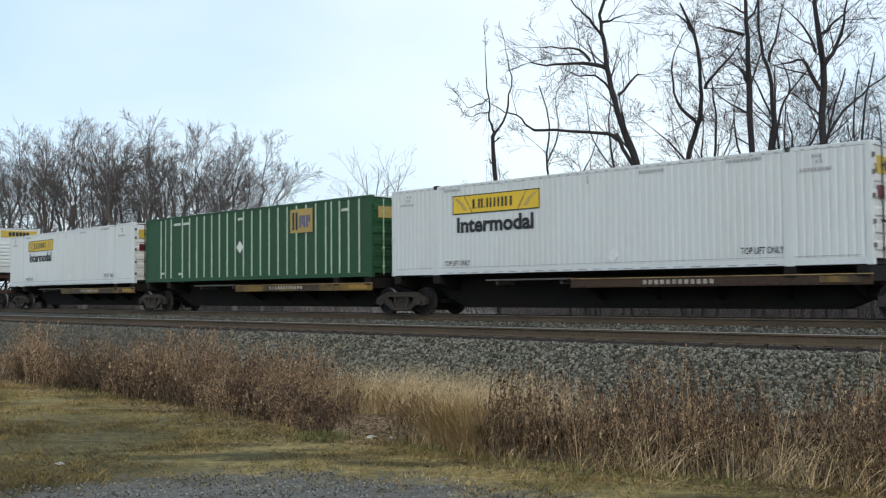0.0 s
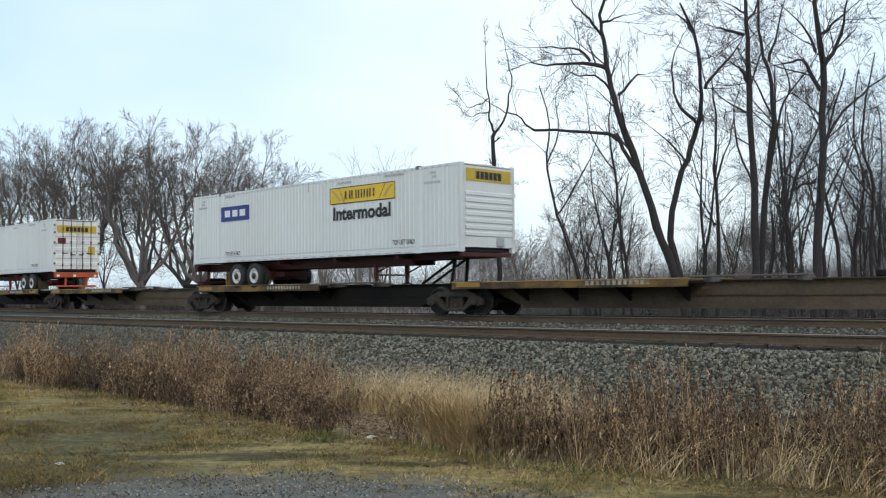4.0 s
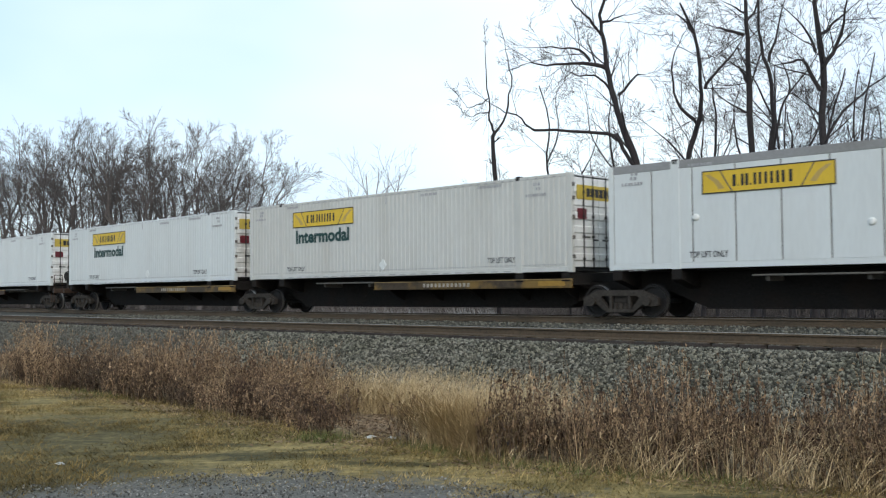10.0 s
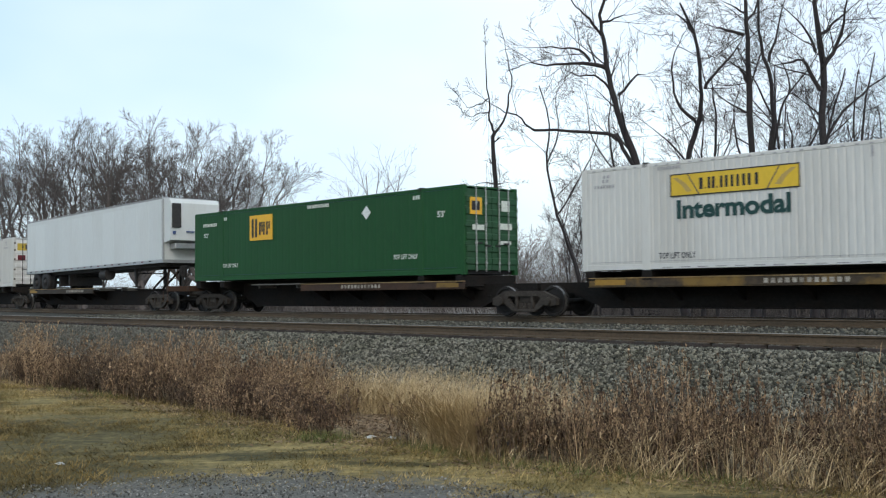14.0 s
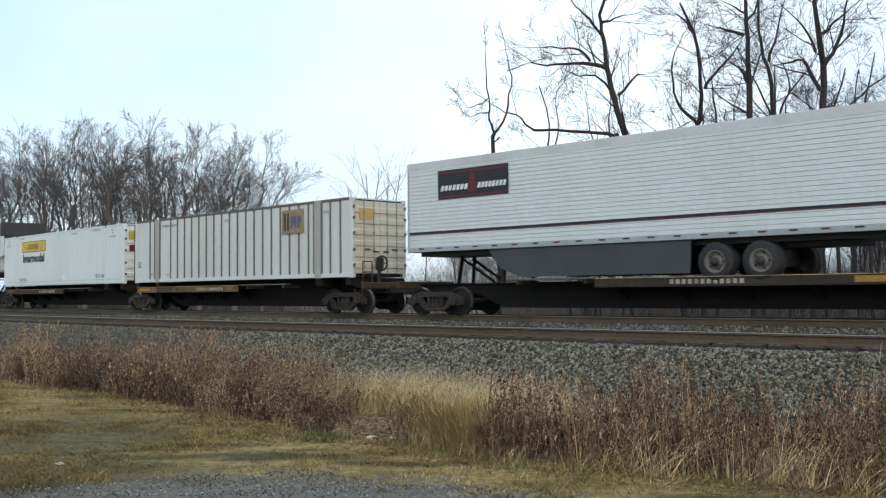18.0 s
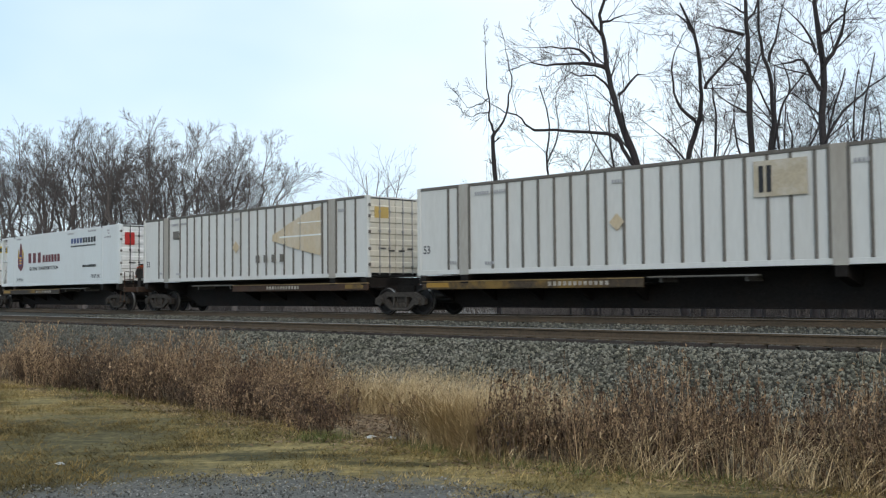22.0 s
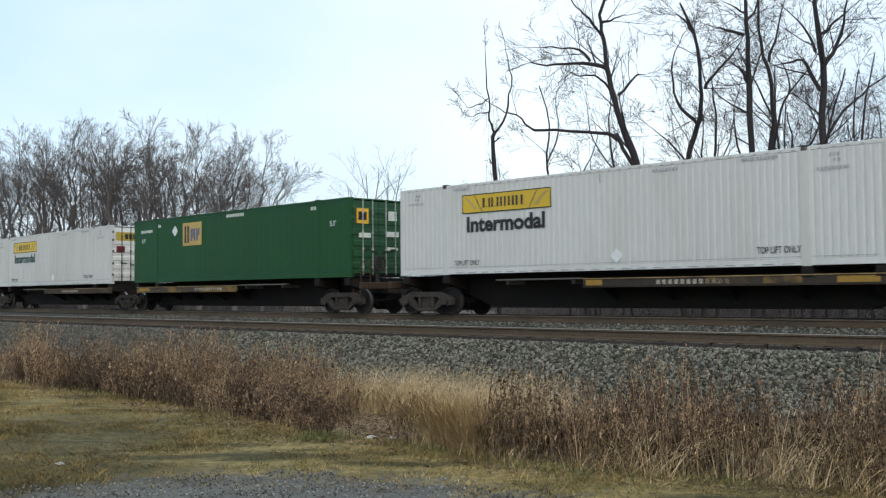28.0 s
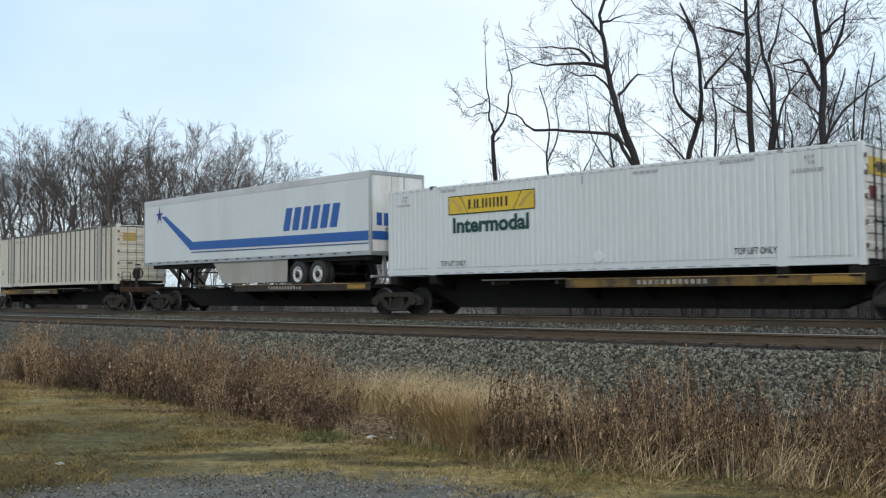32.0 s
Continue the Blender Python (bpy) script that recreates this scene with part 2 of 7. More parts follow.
def isle_paint(name, a, b, rough=0.85, bump=0.0, pos=(0.0, 1.0), mid=None, drift=None):
    """Colours that differ from piece to piece of one mesh, by island."""
    m = bpy.data.materials.new(name)
    m.use_nodes = True
    nt, li = m.node_tree.nodes, m.node_tree.links
    bs = nt["Principled BSDF"]
    geo = nt.new("ShaderNodeNewGeometry")
    r = nt.new("ShaderNodeValToRGB")
    r.color_ramp.elements[0].color, r.color_ramp.elements[1].color = (*a, 1), (*b, 1)
    r.color_ramp.elements[0].position, r.color_ramp.elements[1].position = pos
    if mid:
        e = r.color_ramp.elements.new(0.5 * (pos[0] + pos[1]))
        e.color = (*mid, 1)
    li.new(geo.outputs["Random Per Island"], r.inputs[0])
    n = nt.new("ShaderNodeTexNoise")
    n.inputs["Scale"].default_value, n.inputs["Detail"].default_value = 40.0, 3.0
    tc = nt.new("ShaderNodeTexCoord")
    li.new(tc.outputs["Object"], n.inputs["Vector"])
    mr = nt.new("ShaderNodeMapRange")
    mr.inputs["To Min"].default_value, mr.inputs["To Max"].default_value = 0.7, 1.3
    li.new(n.outputs["Fac"], mr.inputs["Value"])
    sc = nt.new("ShaderNodeVectorMath")
    sc.operation = "SCALE"
    li.new(r.outputs[0], sc.inputs[0])
    li.new(mr.outputs[0], sc.inputs["Scale"])
    col = sc.outputs[0]
    if drift:
        # broad patches that shift towards another colour
        n3 = nt.new("ShaderNodeTexNoise")
        n3.inputs["Scale"].default_value, n3.inputs["Detail"].default_value = drift[0], 4.0
        li.new(tc.outputs["Object"], n3.inputs["Vector"])
        mr3 = nt.new("ShaderNodeMapRange")
        mr3.inputs["From Min"].default_value, mr3.inputs["From Max"].default_value = 0.42, 0.62
        li.new(n3.outputs["Fac"], mr3.inputs["Value"])
        mx = nt.new("ShaderNodeMix")
        mx.data_type, mx.blend_type = "RGBA", "MULTIPLY"
        li.new(mr3.outputs[0], mx.inputs["Factor"])
        li.new(col, mx.inputs["A"])
        mx.inputs["B"].default_value = (*drift[1], 1)
        col = mx.outputs["Result"]
    li.new(col, bs.inputs["Base Color"])
    bs.inputs["Roughness"].default_value = rough
    bs.inputs["Specular IOR Level"].default_value = 0.25
    if bump:
        bp = nt.new("ShaderNodeBump")
        bp.inputs["Strength"].default_value, bp.inputs["Distance"].default_value = bump, 0.01
        li.new(n.outputs["Fac"], bp.inputs["Height"])
        li.new(bp.outputs[0], bs.inputs["Normal"])
    return m


M["stone"] = isle_paint("ballast_stone", (0.0226, 0.022, 0.0169), (0.271, 0.255, 0.203), 0.9, 0.3, mid=(0.102, 0.096, 0.0757), drift=(0.9, (0.8, 0.81, 0.76)))
M["farstone"] = isle_paint("dusty_ballast_stone", (0.0483, 0.0471, 0.0379), (0.184, 0.175, 0.144), 0.9, 0.3, mid=(0.101, 0.0966, 0.0782))
M["gravel"] = isle_paint("gravel_stone", (0.06, 0.058, 0.053), (0.36, 0.35, 0.32), 0.9, 0.2, mid=(0.15, 0.146, 0.135), drift=(2.2, (0.55, 0.55, 0.52)))
M["straw"] = isle_paint("dry_straw", (0.281, 0.2, 0.103), (0.756, 0.583, 0.346), 0.85, drift=(1.2, (0.78, 0.74, 0.66)))
M["weed"] = isle_paint("dead_weed", (0.056, 0.0358, 0.0235), (0.58, 0.41, 0.245), 0.85, mid=(0.21, 0.134, 0.08), drift=(1.0, (0.46, 0.43, 0.43)))
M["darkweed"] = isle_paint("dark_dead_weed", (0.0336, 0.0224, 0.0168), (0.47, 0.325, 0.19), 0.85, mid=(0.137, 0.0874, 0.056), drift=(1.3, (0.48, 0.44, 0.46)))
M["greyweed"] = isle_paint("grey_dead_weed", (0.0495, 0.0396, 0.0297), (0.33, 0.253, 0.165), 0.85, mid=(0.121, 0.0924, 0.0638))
# dead stalks whose dark colour also carries the shade low in the weeds
M["thatch"] = isle_paint("shaded_thatch", (0.024, 0.016, 0.012), (0.2, 0.14, 0.088), 0.9, mid=(0.07, 0.046, 0.032))
M["sprig"] = isle_paint("green_sprig", (0.06, 0.075, 0.022), (0.2, 0.2, 0.07), 0.8)
M["plastic"] = paint("dirty_white_plastic", (0.42, 0.43, 0.41), 0.4, var=0.08, dirt=(0.3, 0.27, 0.22), amount=0.4, large=9)
M["grass"] = isle_paint("winter_grass", (0.135, 0.104, 0.0389), (0.67, 0.486, 0.227), 0.85, mid=(0.356, 0.259, 0.106), drift=(1.3, (0.46, 0.49, 0.42)))
M["leaf"] = isle_paint("leaf_litter", (0.075, 0.048, 0.029), (0.32, 0.225, 0.135), 0.8)
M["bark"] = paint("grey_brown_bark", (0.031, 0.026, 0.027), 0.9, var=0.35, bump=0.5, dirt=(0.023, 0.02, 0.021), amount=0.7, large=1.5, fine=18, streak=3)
# farbark and hazebark are paler greys: the haze of distance is in their colour
M["farbark"] = paint("far_hazed_bark", (0.126, 0.11, 0.104), 0.9, var=0.25, bump=0.3, dirt=(0.092, 0.079, 0.074), amount=0.6, large=1.0, fine=10)
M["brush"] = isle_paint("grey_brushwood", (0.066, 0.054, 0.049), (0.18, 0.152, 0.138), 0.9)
M["hazebark"] = paint("distant_hazed_bark", (0.12, 0.102, 0.096), 0.9, var=0.2, bump=0.2)


# ---- mesh building ----
class Geo:
    """Gathers vertices and faces of one part."""

    def __init__(self):
        self.v, self.f = [], []

    def add(self, verts, faces):
        k = len(self.v)
        self.v += verts
        self.f += [tuple(i + k for i in f) for f in faces]
        return self

    def box(self, x0, x1, y0, y1, z0, z1, c=0.0):
        if c <= 0:
            v = [(x, y, z) for x in (x0, x1) for y in (y0, y1) for z in (z0, z1)]
            return self.add(v, [(0, 1, 3, 2), (4, 6, 7, 5), (0, 4, 5, 1), (2, 3, 7, 6), (0, 2, 6, 4), (1, 5, 7, 3)])
        c = min(c, 0.45 * min(x1 - x0, y1 - y0, z1 - z0))
        v, lo, hi = [], (x0, y0, z0), (x1, y1, z1)
        for i in range(8):
            sgn = [(i >> 2) & 1, (i >> 1) & 1, i & 1]
            for a in range(3):
                p = []
                for k in range(3):
                    edge = hi[k] if sgn[k] else lo[k]
                    inner = hi[k] - c if sgn[k] else lo[k] + c
                    p.append(edge if k == a else inner)
                v.append(tuple(p))
        n = lambda i, a: i * 3 + a
        f = []
        for a in range(3):
            o1, o2 = [(4, 2, 1)[k] for k in range(3) if k != a]
            for side in (0, (4, 2, 1)[a]):
                f.append((n(side, a), n(side + o1, a), n(side + o1 + o2, a), n(side + o2, a)))
        for a in range(3):
            b1, b2 = [k for k in range(3) if k != a]
            bit = (4, 2, 1)[a]
            for s1 in (0, (4, 2, 1)[b1]):
                for s2 in (0, (4, 2, 1)[b2]):
                    i = s1 + s2
                    f.append((n(i, b1), n(i + bit, b1), n(i + bit, b2), n(i, b2)))
        for i in range(8):
            f.append((n(i, 0), n(i, 1), n(i, 2)))
        return self.add(v, f)

    def prism(self, outline, a, b, axis="y"):
        """An outline of (x, z) drawn along y, or of (y, z) drawn along x."""
        m = len(outline)
        if axis == "y":
            v = [(p, a, q) for p, q in outline] + [(p, b, q) for p, q in outline]
        elif axis == "x":
            v = [(a, p, q) for p, q in outline] + [(b, p, q) for p, q in outline]
        else:
            v = [(p, q, a) for p, q in outline] + [(p, q, b) for p, q in outline]
        f = [(i, (i + 1) % m, (i + 1) % m + m, i + m) for i in range(m)]
        f += [tuple(range(m))[::-1], tuple(range(m, 2 * m))]
        return self.add(v, f)

    def rod(self, p, q, r, n=8, r2=None):
        p, q = Vector(p), Vector(q)
        d = (q - p).normalized()
        u = d.orthogonal().normalized()
        w = d.cross(u)
        v = []
        for c, rad in ((p, r), (q, r if r2 is None else r2)):
            v += [tuple(c + (u * math.cos(6.2832 * i / n) + w * math.sin(6.2832 * i / n)) * rad) for i in range(n)]
        f = [(i, (i + 1) % n, (i + 1) % n + n, i + n) for i in range(n)] + [tuple(range(n))[::-1], tuple(range(n, 2 * n))]
        return self.add(v, f)

    def lathe(self, outline, centre, n=20, axis="y"):
        """An outline of (radius, along) turned round an axis through centre."""
        cx, cy, cz = centre
        v = []
        for r, a in outline:
            for i in range(n):
                c, s = math.cos(6.2832 * i / n) * r, math.sin(6.2832 * i / n) * r
                v.append((cx + c, cy + a, cz + s) if axis == "y" else (cx + a, cy + c, cz + s))
        f = []
        for k in range(len(outline) - 1):
            f += [(k * n + i, k * n + (i + 1) % n, (k + 1) * n + (i + 1) % n, (k + 1) * n + i) for i in range(n)]
        return self.add(v, f)

    def mesh(self, name, smooth=False):
        me = bpy.data.meshes.new(name)
        me.from_pydata(self.v, [], self.f)
        bm = bmesh.new()
        bm.from_mesh(me)
        bmesh.ops.recalc_face_normals(bm, faces=bm.faces)
        bm.to_mesh(me)
        bm.free()
        if smooth:
            me.polygons.foreach_set("use_smooth", [True] * len(me.polygons))
        me.update()
        return me


MESHES = {}


def shared(key, build, smooth=False):
    """The mesh of that key, built once."""
    if key not in MESHES:
        MESHES[key] = build(Geo()).mesh(key.split(":")[0], smooth)
    return MESHES[key]


def part(name, me, material, parent, at=(0, 0, 0), label=""):
    if isinstance(me, Geo):
        me = me.mesh(name)
    if not me.materials:
        me.materials.append(material)
    ob = new(name, me)
    ob.parent = parent
    ob.location = at
    if me.materials[0] != material:
        ob.material_slots[0].link = "OBJECT"
        ob.material_slots[0].material = material
    return tagged(ob, label) if label else ob


def thing(name, label, category, group="", kind=""):
    return tagged(new(name), label, category, group, kind)


def lettering(body, weight):
    """Words as a flat mesh that faces -y, its left bottom corner at the origin, size high."""
    key = "text:%s:%.3f" % (body, weight)
    if key not in MESHES:
        cu = bpy.data.curves.new("lettering", "FONT")
        cu.body, cu.size, cu.resolution_u, cu.offset = body, 1.0, 3, weight
        ob = bpy.data.objects.new("lettering", cu)
        scene.collection.objects.link(ob)
        dg = bpy.context.evaluated_depsgraph_get()
        me = bpy.data.meshes.new_from_object(ob.evaluated_get(dg))
        bpy.data.objects.remove(ob)
        xs = [v.co.x for v in me.vertices]
        ys = [v.co.y for v in me.vertices]
        x0, wide, tall = min(xs), max(xs) - min(xs), max(ys) - max(0.0, min(ys))
        for v in me.vertices:
            v.co = ((v.co.x - x0) / wide, 0.0, v.co.y / tall)
        me.materials.clear()
        me.update()
        MESHES[key] = me
    return MESHES[key]


def words(name, body, wide, tall, material, parent, at, label="", weight=0.02):
    ob = part(name, lettering(body, weight), material, parent, at, label)
    ob.scale = (wide, 1, tall)
    return ob


# ---- the line: two tracks on one gentle curve ----
CURVE, MID = 0.001746, -20.0
S0, S1 = -95.0, 25.0


def swing(s):
    """How far the line has swung away from its tangent at s, and its slope there."""
    c = min(max(s, S0), S1) - MID
    slope = CURVE * c
    return CURVE * c * c / 2 + (s - min(max(s, S0), S1)) * slope, slope


def on_line(s, y, z=0.0):
    off, slope = swing(s)
    return Vector((s, y + off, z))


NEAR_MID, FAR_MID, SPEED = 16.71, 24.705, 17.83
# ---- ground: lawn, ditch, ballast shoulders and the land behind, in one sheet ----
PROFILE = [(-3000, -0.85), (-40, -0.85), (6.8, -0.85), (7.6, -0.88), (8.8, -1.02), (11.2, -1.08), (12.6, -1.0), (13.0, -0.95), (14.85, -0.27),
           (18.4, -0.3), (19.2, -0.36), (20.0, -0.33), (21.2, -0.23), (22.8, -0.205), (26.7, -0.25), (28.4, -0.75), (33, -0.85), (60, -0.8), (3000, -0.8)]


def lie(y):
    for (a, za), (b, zb) in zip(PROFILE, PROFILE[1:]):
        if y <= b:
            t = (y - a) / (b - a)
            return za + (zb - za) * t
    return PROFILE[-1][1]


def ground_height(s, y):
    """The ground's height at s along the line and y across it, with small unevenness off the ballast."""
    z = lie(y)
    soft = 1.0 if y < 11 or y > 30 else 0.25
    if abs(s) < 120 and -10 < y < 60:
        z += soft * (0.045 * noise.noise(Vector((s * 0.35, y * 0.35, 0))) + 0.02 * noise.noise(Vector((s * 1.3, y * 1.3, 3))))
    return z


def shadow_streaks(nt, li):
    """Thin tree-shadow bands painted into the lawn, drawn out aslant to the line; gives their strength."""
    tc = nt.new("ShaderNodeTexCoord")
    turn_by = nt.new("ShaderNodeMapping")
    turn_by.inputs["Rotation"].default_value = (0, 0, -YAW)
    li.new(tc.outputs["Object"], turn_by.inputs[0])
    stretch = nt.new("ShaderNodeMapping")
    stretch.inputs["Scale"].default_value = (0.32, 1.5, 1.0)
    li.new(turn_by.outputs[0], stretch.inputs[0])
    band = nt.new("ShaderNodeTexNoise")
    band.inputs["Scale"].default_value, band.inputs["Detail"].default_value = 1.5, 5.0
    li.new(stretch.outputs[0], band.inputs["Vector"])
    r = nt.new("ShaderNodeMapRange")
    r.inputs["From Min"].default_value, r.inputs["From Max"].default_value = 0.5, 0.62
    li.new(band.outputs["Fac"], r.inputs["Value"])
    # a patch painted darker for the dim left side of the view
    dim_spot = nt.new("ShaderNodeVectorMath")
    dim_spot.operation = "DISTANCE"
    li.new(tc.outputs["Object"], dim_spot.inputs[0])
    dim_spot.inputs[1].default_value = (-11.2, 4.9, -0.85)
    wob = nt.new("ShaderNodeMath")
    wob.operation = "MULTIPLY_ADD"
    li.new(band.outputs["Fac"], wob.inputs[0])
    wob.inputs[1].default_value = 3.5
    li.new(dim_spot.outputs["Value"], wob.inputs[2])
    near = nt.new("ShaderNodeMapRange")
    near.inputs["From Min"].default_value, near.inputs["From Max"].default_value = 3.0, 4.6
    near.inputs["To Min"].default_value, near.inputs["To Max"].default_value = 0.8, 0.0
    li.new(wob.outputs[0], near.inputs["Value"])
    # and a second painted dim patch where the drive meets the lawn
    dim_spot2 = nt.new("ShaderNodeVectorMath")
    dim_spot2.operation = "DISTANCE"
    li.new(tc.outputs["Object"], dim_spot2.inputs[0])
    dim_spot2.inputs[1].default_value = (-8.9, 3.4, -0.85)
    wob2 = nt.new("ShaderNodeMath")
    wob2.operation = "MULTIPLY_ADD"
    li.new(band.outputs["Fac"], wob2.inputs[0])
    wob2.inputs[1].default_value = 2.0
    li.new(dim_spot2.outputs["Value"], wob2.inputs[2])
    near2 = nt.new("ShaderNodeMapRange")
    near2.inputs["From Min"].default_value, near2.inputs["From Max"].default_value = 2.1, 3.3
    near2.inputs["To Min"].default_value, near2.inputs["To Max"].default_value = 1.0, 0.0
    li.new(wob2.outputs[0], near2.inputs["Value"])
    last = r.outputs[0]
    for spot in (near, near2):
        top = nt.new("ShaderNodeMath")
        top.operation = "MAXIMUM"
        li.new(last, top.inputs[0])
        li.new(spot.outputs[0], top.inputs[1])
        last = top.outputs[0]
    return last


def shade_grass(m):
    """Darkens the grass blades along the painted shadow bands and dim patches."""
    nt, li = m.node_tree.nodes, m.node_tree.links
    base = nt["Principled BSDF"].inputs["Base Color"]
    x = nt.new("ShaderNodeMix")
    x.data_type, x.blend_type = "RGBA", "MULTIPLY"
    li.new(shadow_streaks(nt, li), x.inputs["Factor"])
    li.new(base.links[0].from_socket, x.inputs["A"])
    x.inputs["B"].default_value = (0.52, 0.48, 0.38, 1)
    # small tufts, dead and green
    tc = nt.new("ShaderNodeTexCoord")
    n = nt.new("ShaderNodeTexNoise")
    n.inputs["Scale"].default_value, n.inputs["Detail"].default_value = 4.5, 5.0
    li.new(tc.outputs["Object"], n.inputs["Vector"])
    r = nt.new("ShaderNodeMapRange")
    r.inputs["From Min"].default_value, r.inputs["From Max"].default_value = 0.46, 0.6
    li.new(n.outputs["Fac"], r.inputs["Value"])
    y = nt.new("ShaderNodeMix")
    y.data_type, y.blend_type = "RGBA", "MULTIPLY"
    li.new(r.outputs[0], y.inputs["Factor"])
    li.new(x.outputs["Result"], y.inputs["A"])
    y.inputs["B"].default_value = (0.8, 0.78, 0.62, 1)
    li.new(y.outputs["Result"], base)


shade_grass(M["grass"])


def ground_material():
    m = bpy.data.materials.new("ground_mix")
    m.use_nodes = True
    nt, li = m.node_tree.nodes, m.node_tree.links
    b = nt["Principled BSDF"]
    tc = nt.new("ShaderNodeTexCoord")
    uv = nt.new("ShaderNodeUVMap")
    sep = nt.new("ShaderNodeSeparateXYZ")
    li.new(uv.outputs[0], sep.inputs[0])

    def noise_node(scale, detail=5.0):
        n = nt.new("ShaderNodeTexNoise")
        n.inputs["Scale"].default_value, n.inputs["Detail"].default_value, n.inputs["Roughness"].default_value = scale, detail, 0.65
        li.new(tc.outputs["Object"], n.inputs["Vector"])
        return n.outputs["Fac"]

    def ramp2(fac, c0, c1, p0=0.35, p1=0.65):
        r = nt.new("ShaderNodeValToRGB")
        r.color_ramp.elements[0].position, r.color_ramp.elements[1].position = p0, p1
        r.color_ramp.elements[0].color, r.color_ramp.elements[1].color = (*c0, 1), (*c1, 1)
        li.new(fac, r.inputs[0])
        return r.outputs[0]

    def mix(fac, a, c):
        x = nt.new("ShaderNodeMix")
        x.data_type = "RGBA"
        li.new(fac, x.inputs["Factor"])
        li.new(a, x.inputs["A"])
        li.new(c, x.inputs["B"])
        return x.outputs["Result"]

    def step(value, at, wide, wobble):
        a = nt.new("ShaderNodeMath")
        a.operation = "MULTIPLY_ADD"
        li.new(wobble, a.inputs[0])
        a.inputs[1].default_value = 2.2
        a.inputs[2].default_value = -1.1
        s = nt.new("ShaderNodeMath")
        li.new(value, s.inputs[0])
        li.new(a.outputs[0], s.inputs[1])
        r = nt.new("ShaderNodeMapRange")
        r.inputs["From Min"].default_value, r.inputs["From Max"].default_value = at - wide, at + wide
        li.new(s.outputs[0], r.inputs["Value"])
        return r.outputs[0]

    big, med, fin, grit = noise_node(0.35), noise_node(1.6), noise_node(9.0), noise_node(45.0, 3.0)
    across = sep.outputs["Y"]
    clump = noise_node(4.2, 6.0)
    lawn = mix(med, ramp2(clump, (0.07, 0.06, 0.022), (0.27, 0.21, 0.08), 0.38, 0.62), ramp2(fin, (0.13, 0.1, 0.04), (0.4, 0.3, 0.125), 0.38, 0.62))
    litter = mix(clump, ramp2(fin, (0.045, 0.034, 0.02), (0.15, 0.11, 0.062), 0.35, 0.65), ramp2(fin, (0.09, 0.066, 0.036), (0.27, 0.2, 0.115), 0.35, 0.65))
    vor = nt.new("ShaderNodeTexVoronoi")
    vor.inputs["Scale"].default_value = 26.0
    li.new(tc.outputs["Object"], vor.inputs["Vector"])
    stones = ramp2(vor.outputs["Color"], (0.016, 0.016, 0.013), (0.085, 0.083, 0.07), 0.1, 0.9)
    drive = mix(clump, ramp2(grit, (0.035, 0.034, 0.03), (0.12, 0.115, 0.1), 0.3, 0.7), ramp2(grit, (0.08, 0.078, 0.07), (0.24, 0.23, 0.205), 0.3, 0.7))
    leafy = mix(med, ramp2(fin, (0.1, 0.088, 0.075), (0.2, 0.18, 0.155)), ramp2(fin, (0.15, 0.14, 0.125), (0.26, 0.245, 0.22)))
    # the drive's edge runs askew to the line
    def calc(op, a, b):
        x = nt.new("ShaderNodeMath")
        x.operation = op
        for k, q in enumerate((a, b)):
            if isinstance(q, (int, float)):
                x.inputs[k].default_value = q
            else:
                li.new(q, x.inputs[k])
        return x.outputs[0]

    dx = calc("MINIMUM", calc("ADD", sep.outputs["X"], 5.5), 0.0)
    dy = calc("SUBTRACT", across, 3.2)
    edge = calc("SQRT", calc("ADD", calc("MULTIPLY", dx, dx), calc("MULTIPLY", dy, dy)), 0.0)
    # shadow bands and dim patches go into the lawn's colour as darker tones
    lawn = mix(shadow_streaks(nt, li), lawn, ramp2(fin, (0.035, 0.032, 0.014), (0.1, 0.085, 0.034)))
    c = mix(step(edge, 2.75, 0.35, clump), drive, lawn)
    c = mix(step(across, 7.5, 0.45, clump), c, litter)
    c = mix(step(across, 12.5, 0.25, fin), c, stones)
    c = mix(step(across, 28.6, 0.5, fin), c, leafy)
    li.new(c, b.inputs["Base Color"])
    b.inputs["Roughness"].default_value = 0.92
    b.inputs["Specular IOR Level"].default_value = 0.2
    bp = nt.new("ShaderNodeBump")
    bp.inputs["Strength"].default_value, bp.inputs["Distance"].default_value = 0.7, 0.03
    li.new(fin, bp.inputs["Height"])
    li.new(bp.outputs[0], b.inputs["Normal"])
    return m


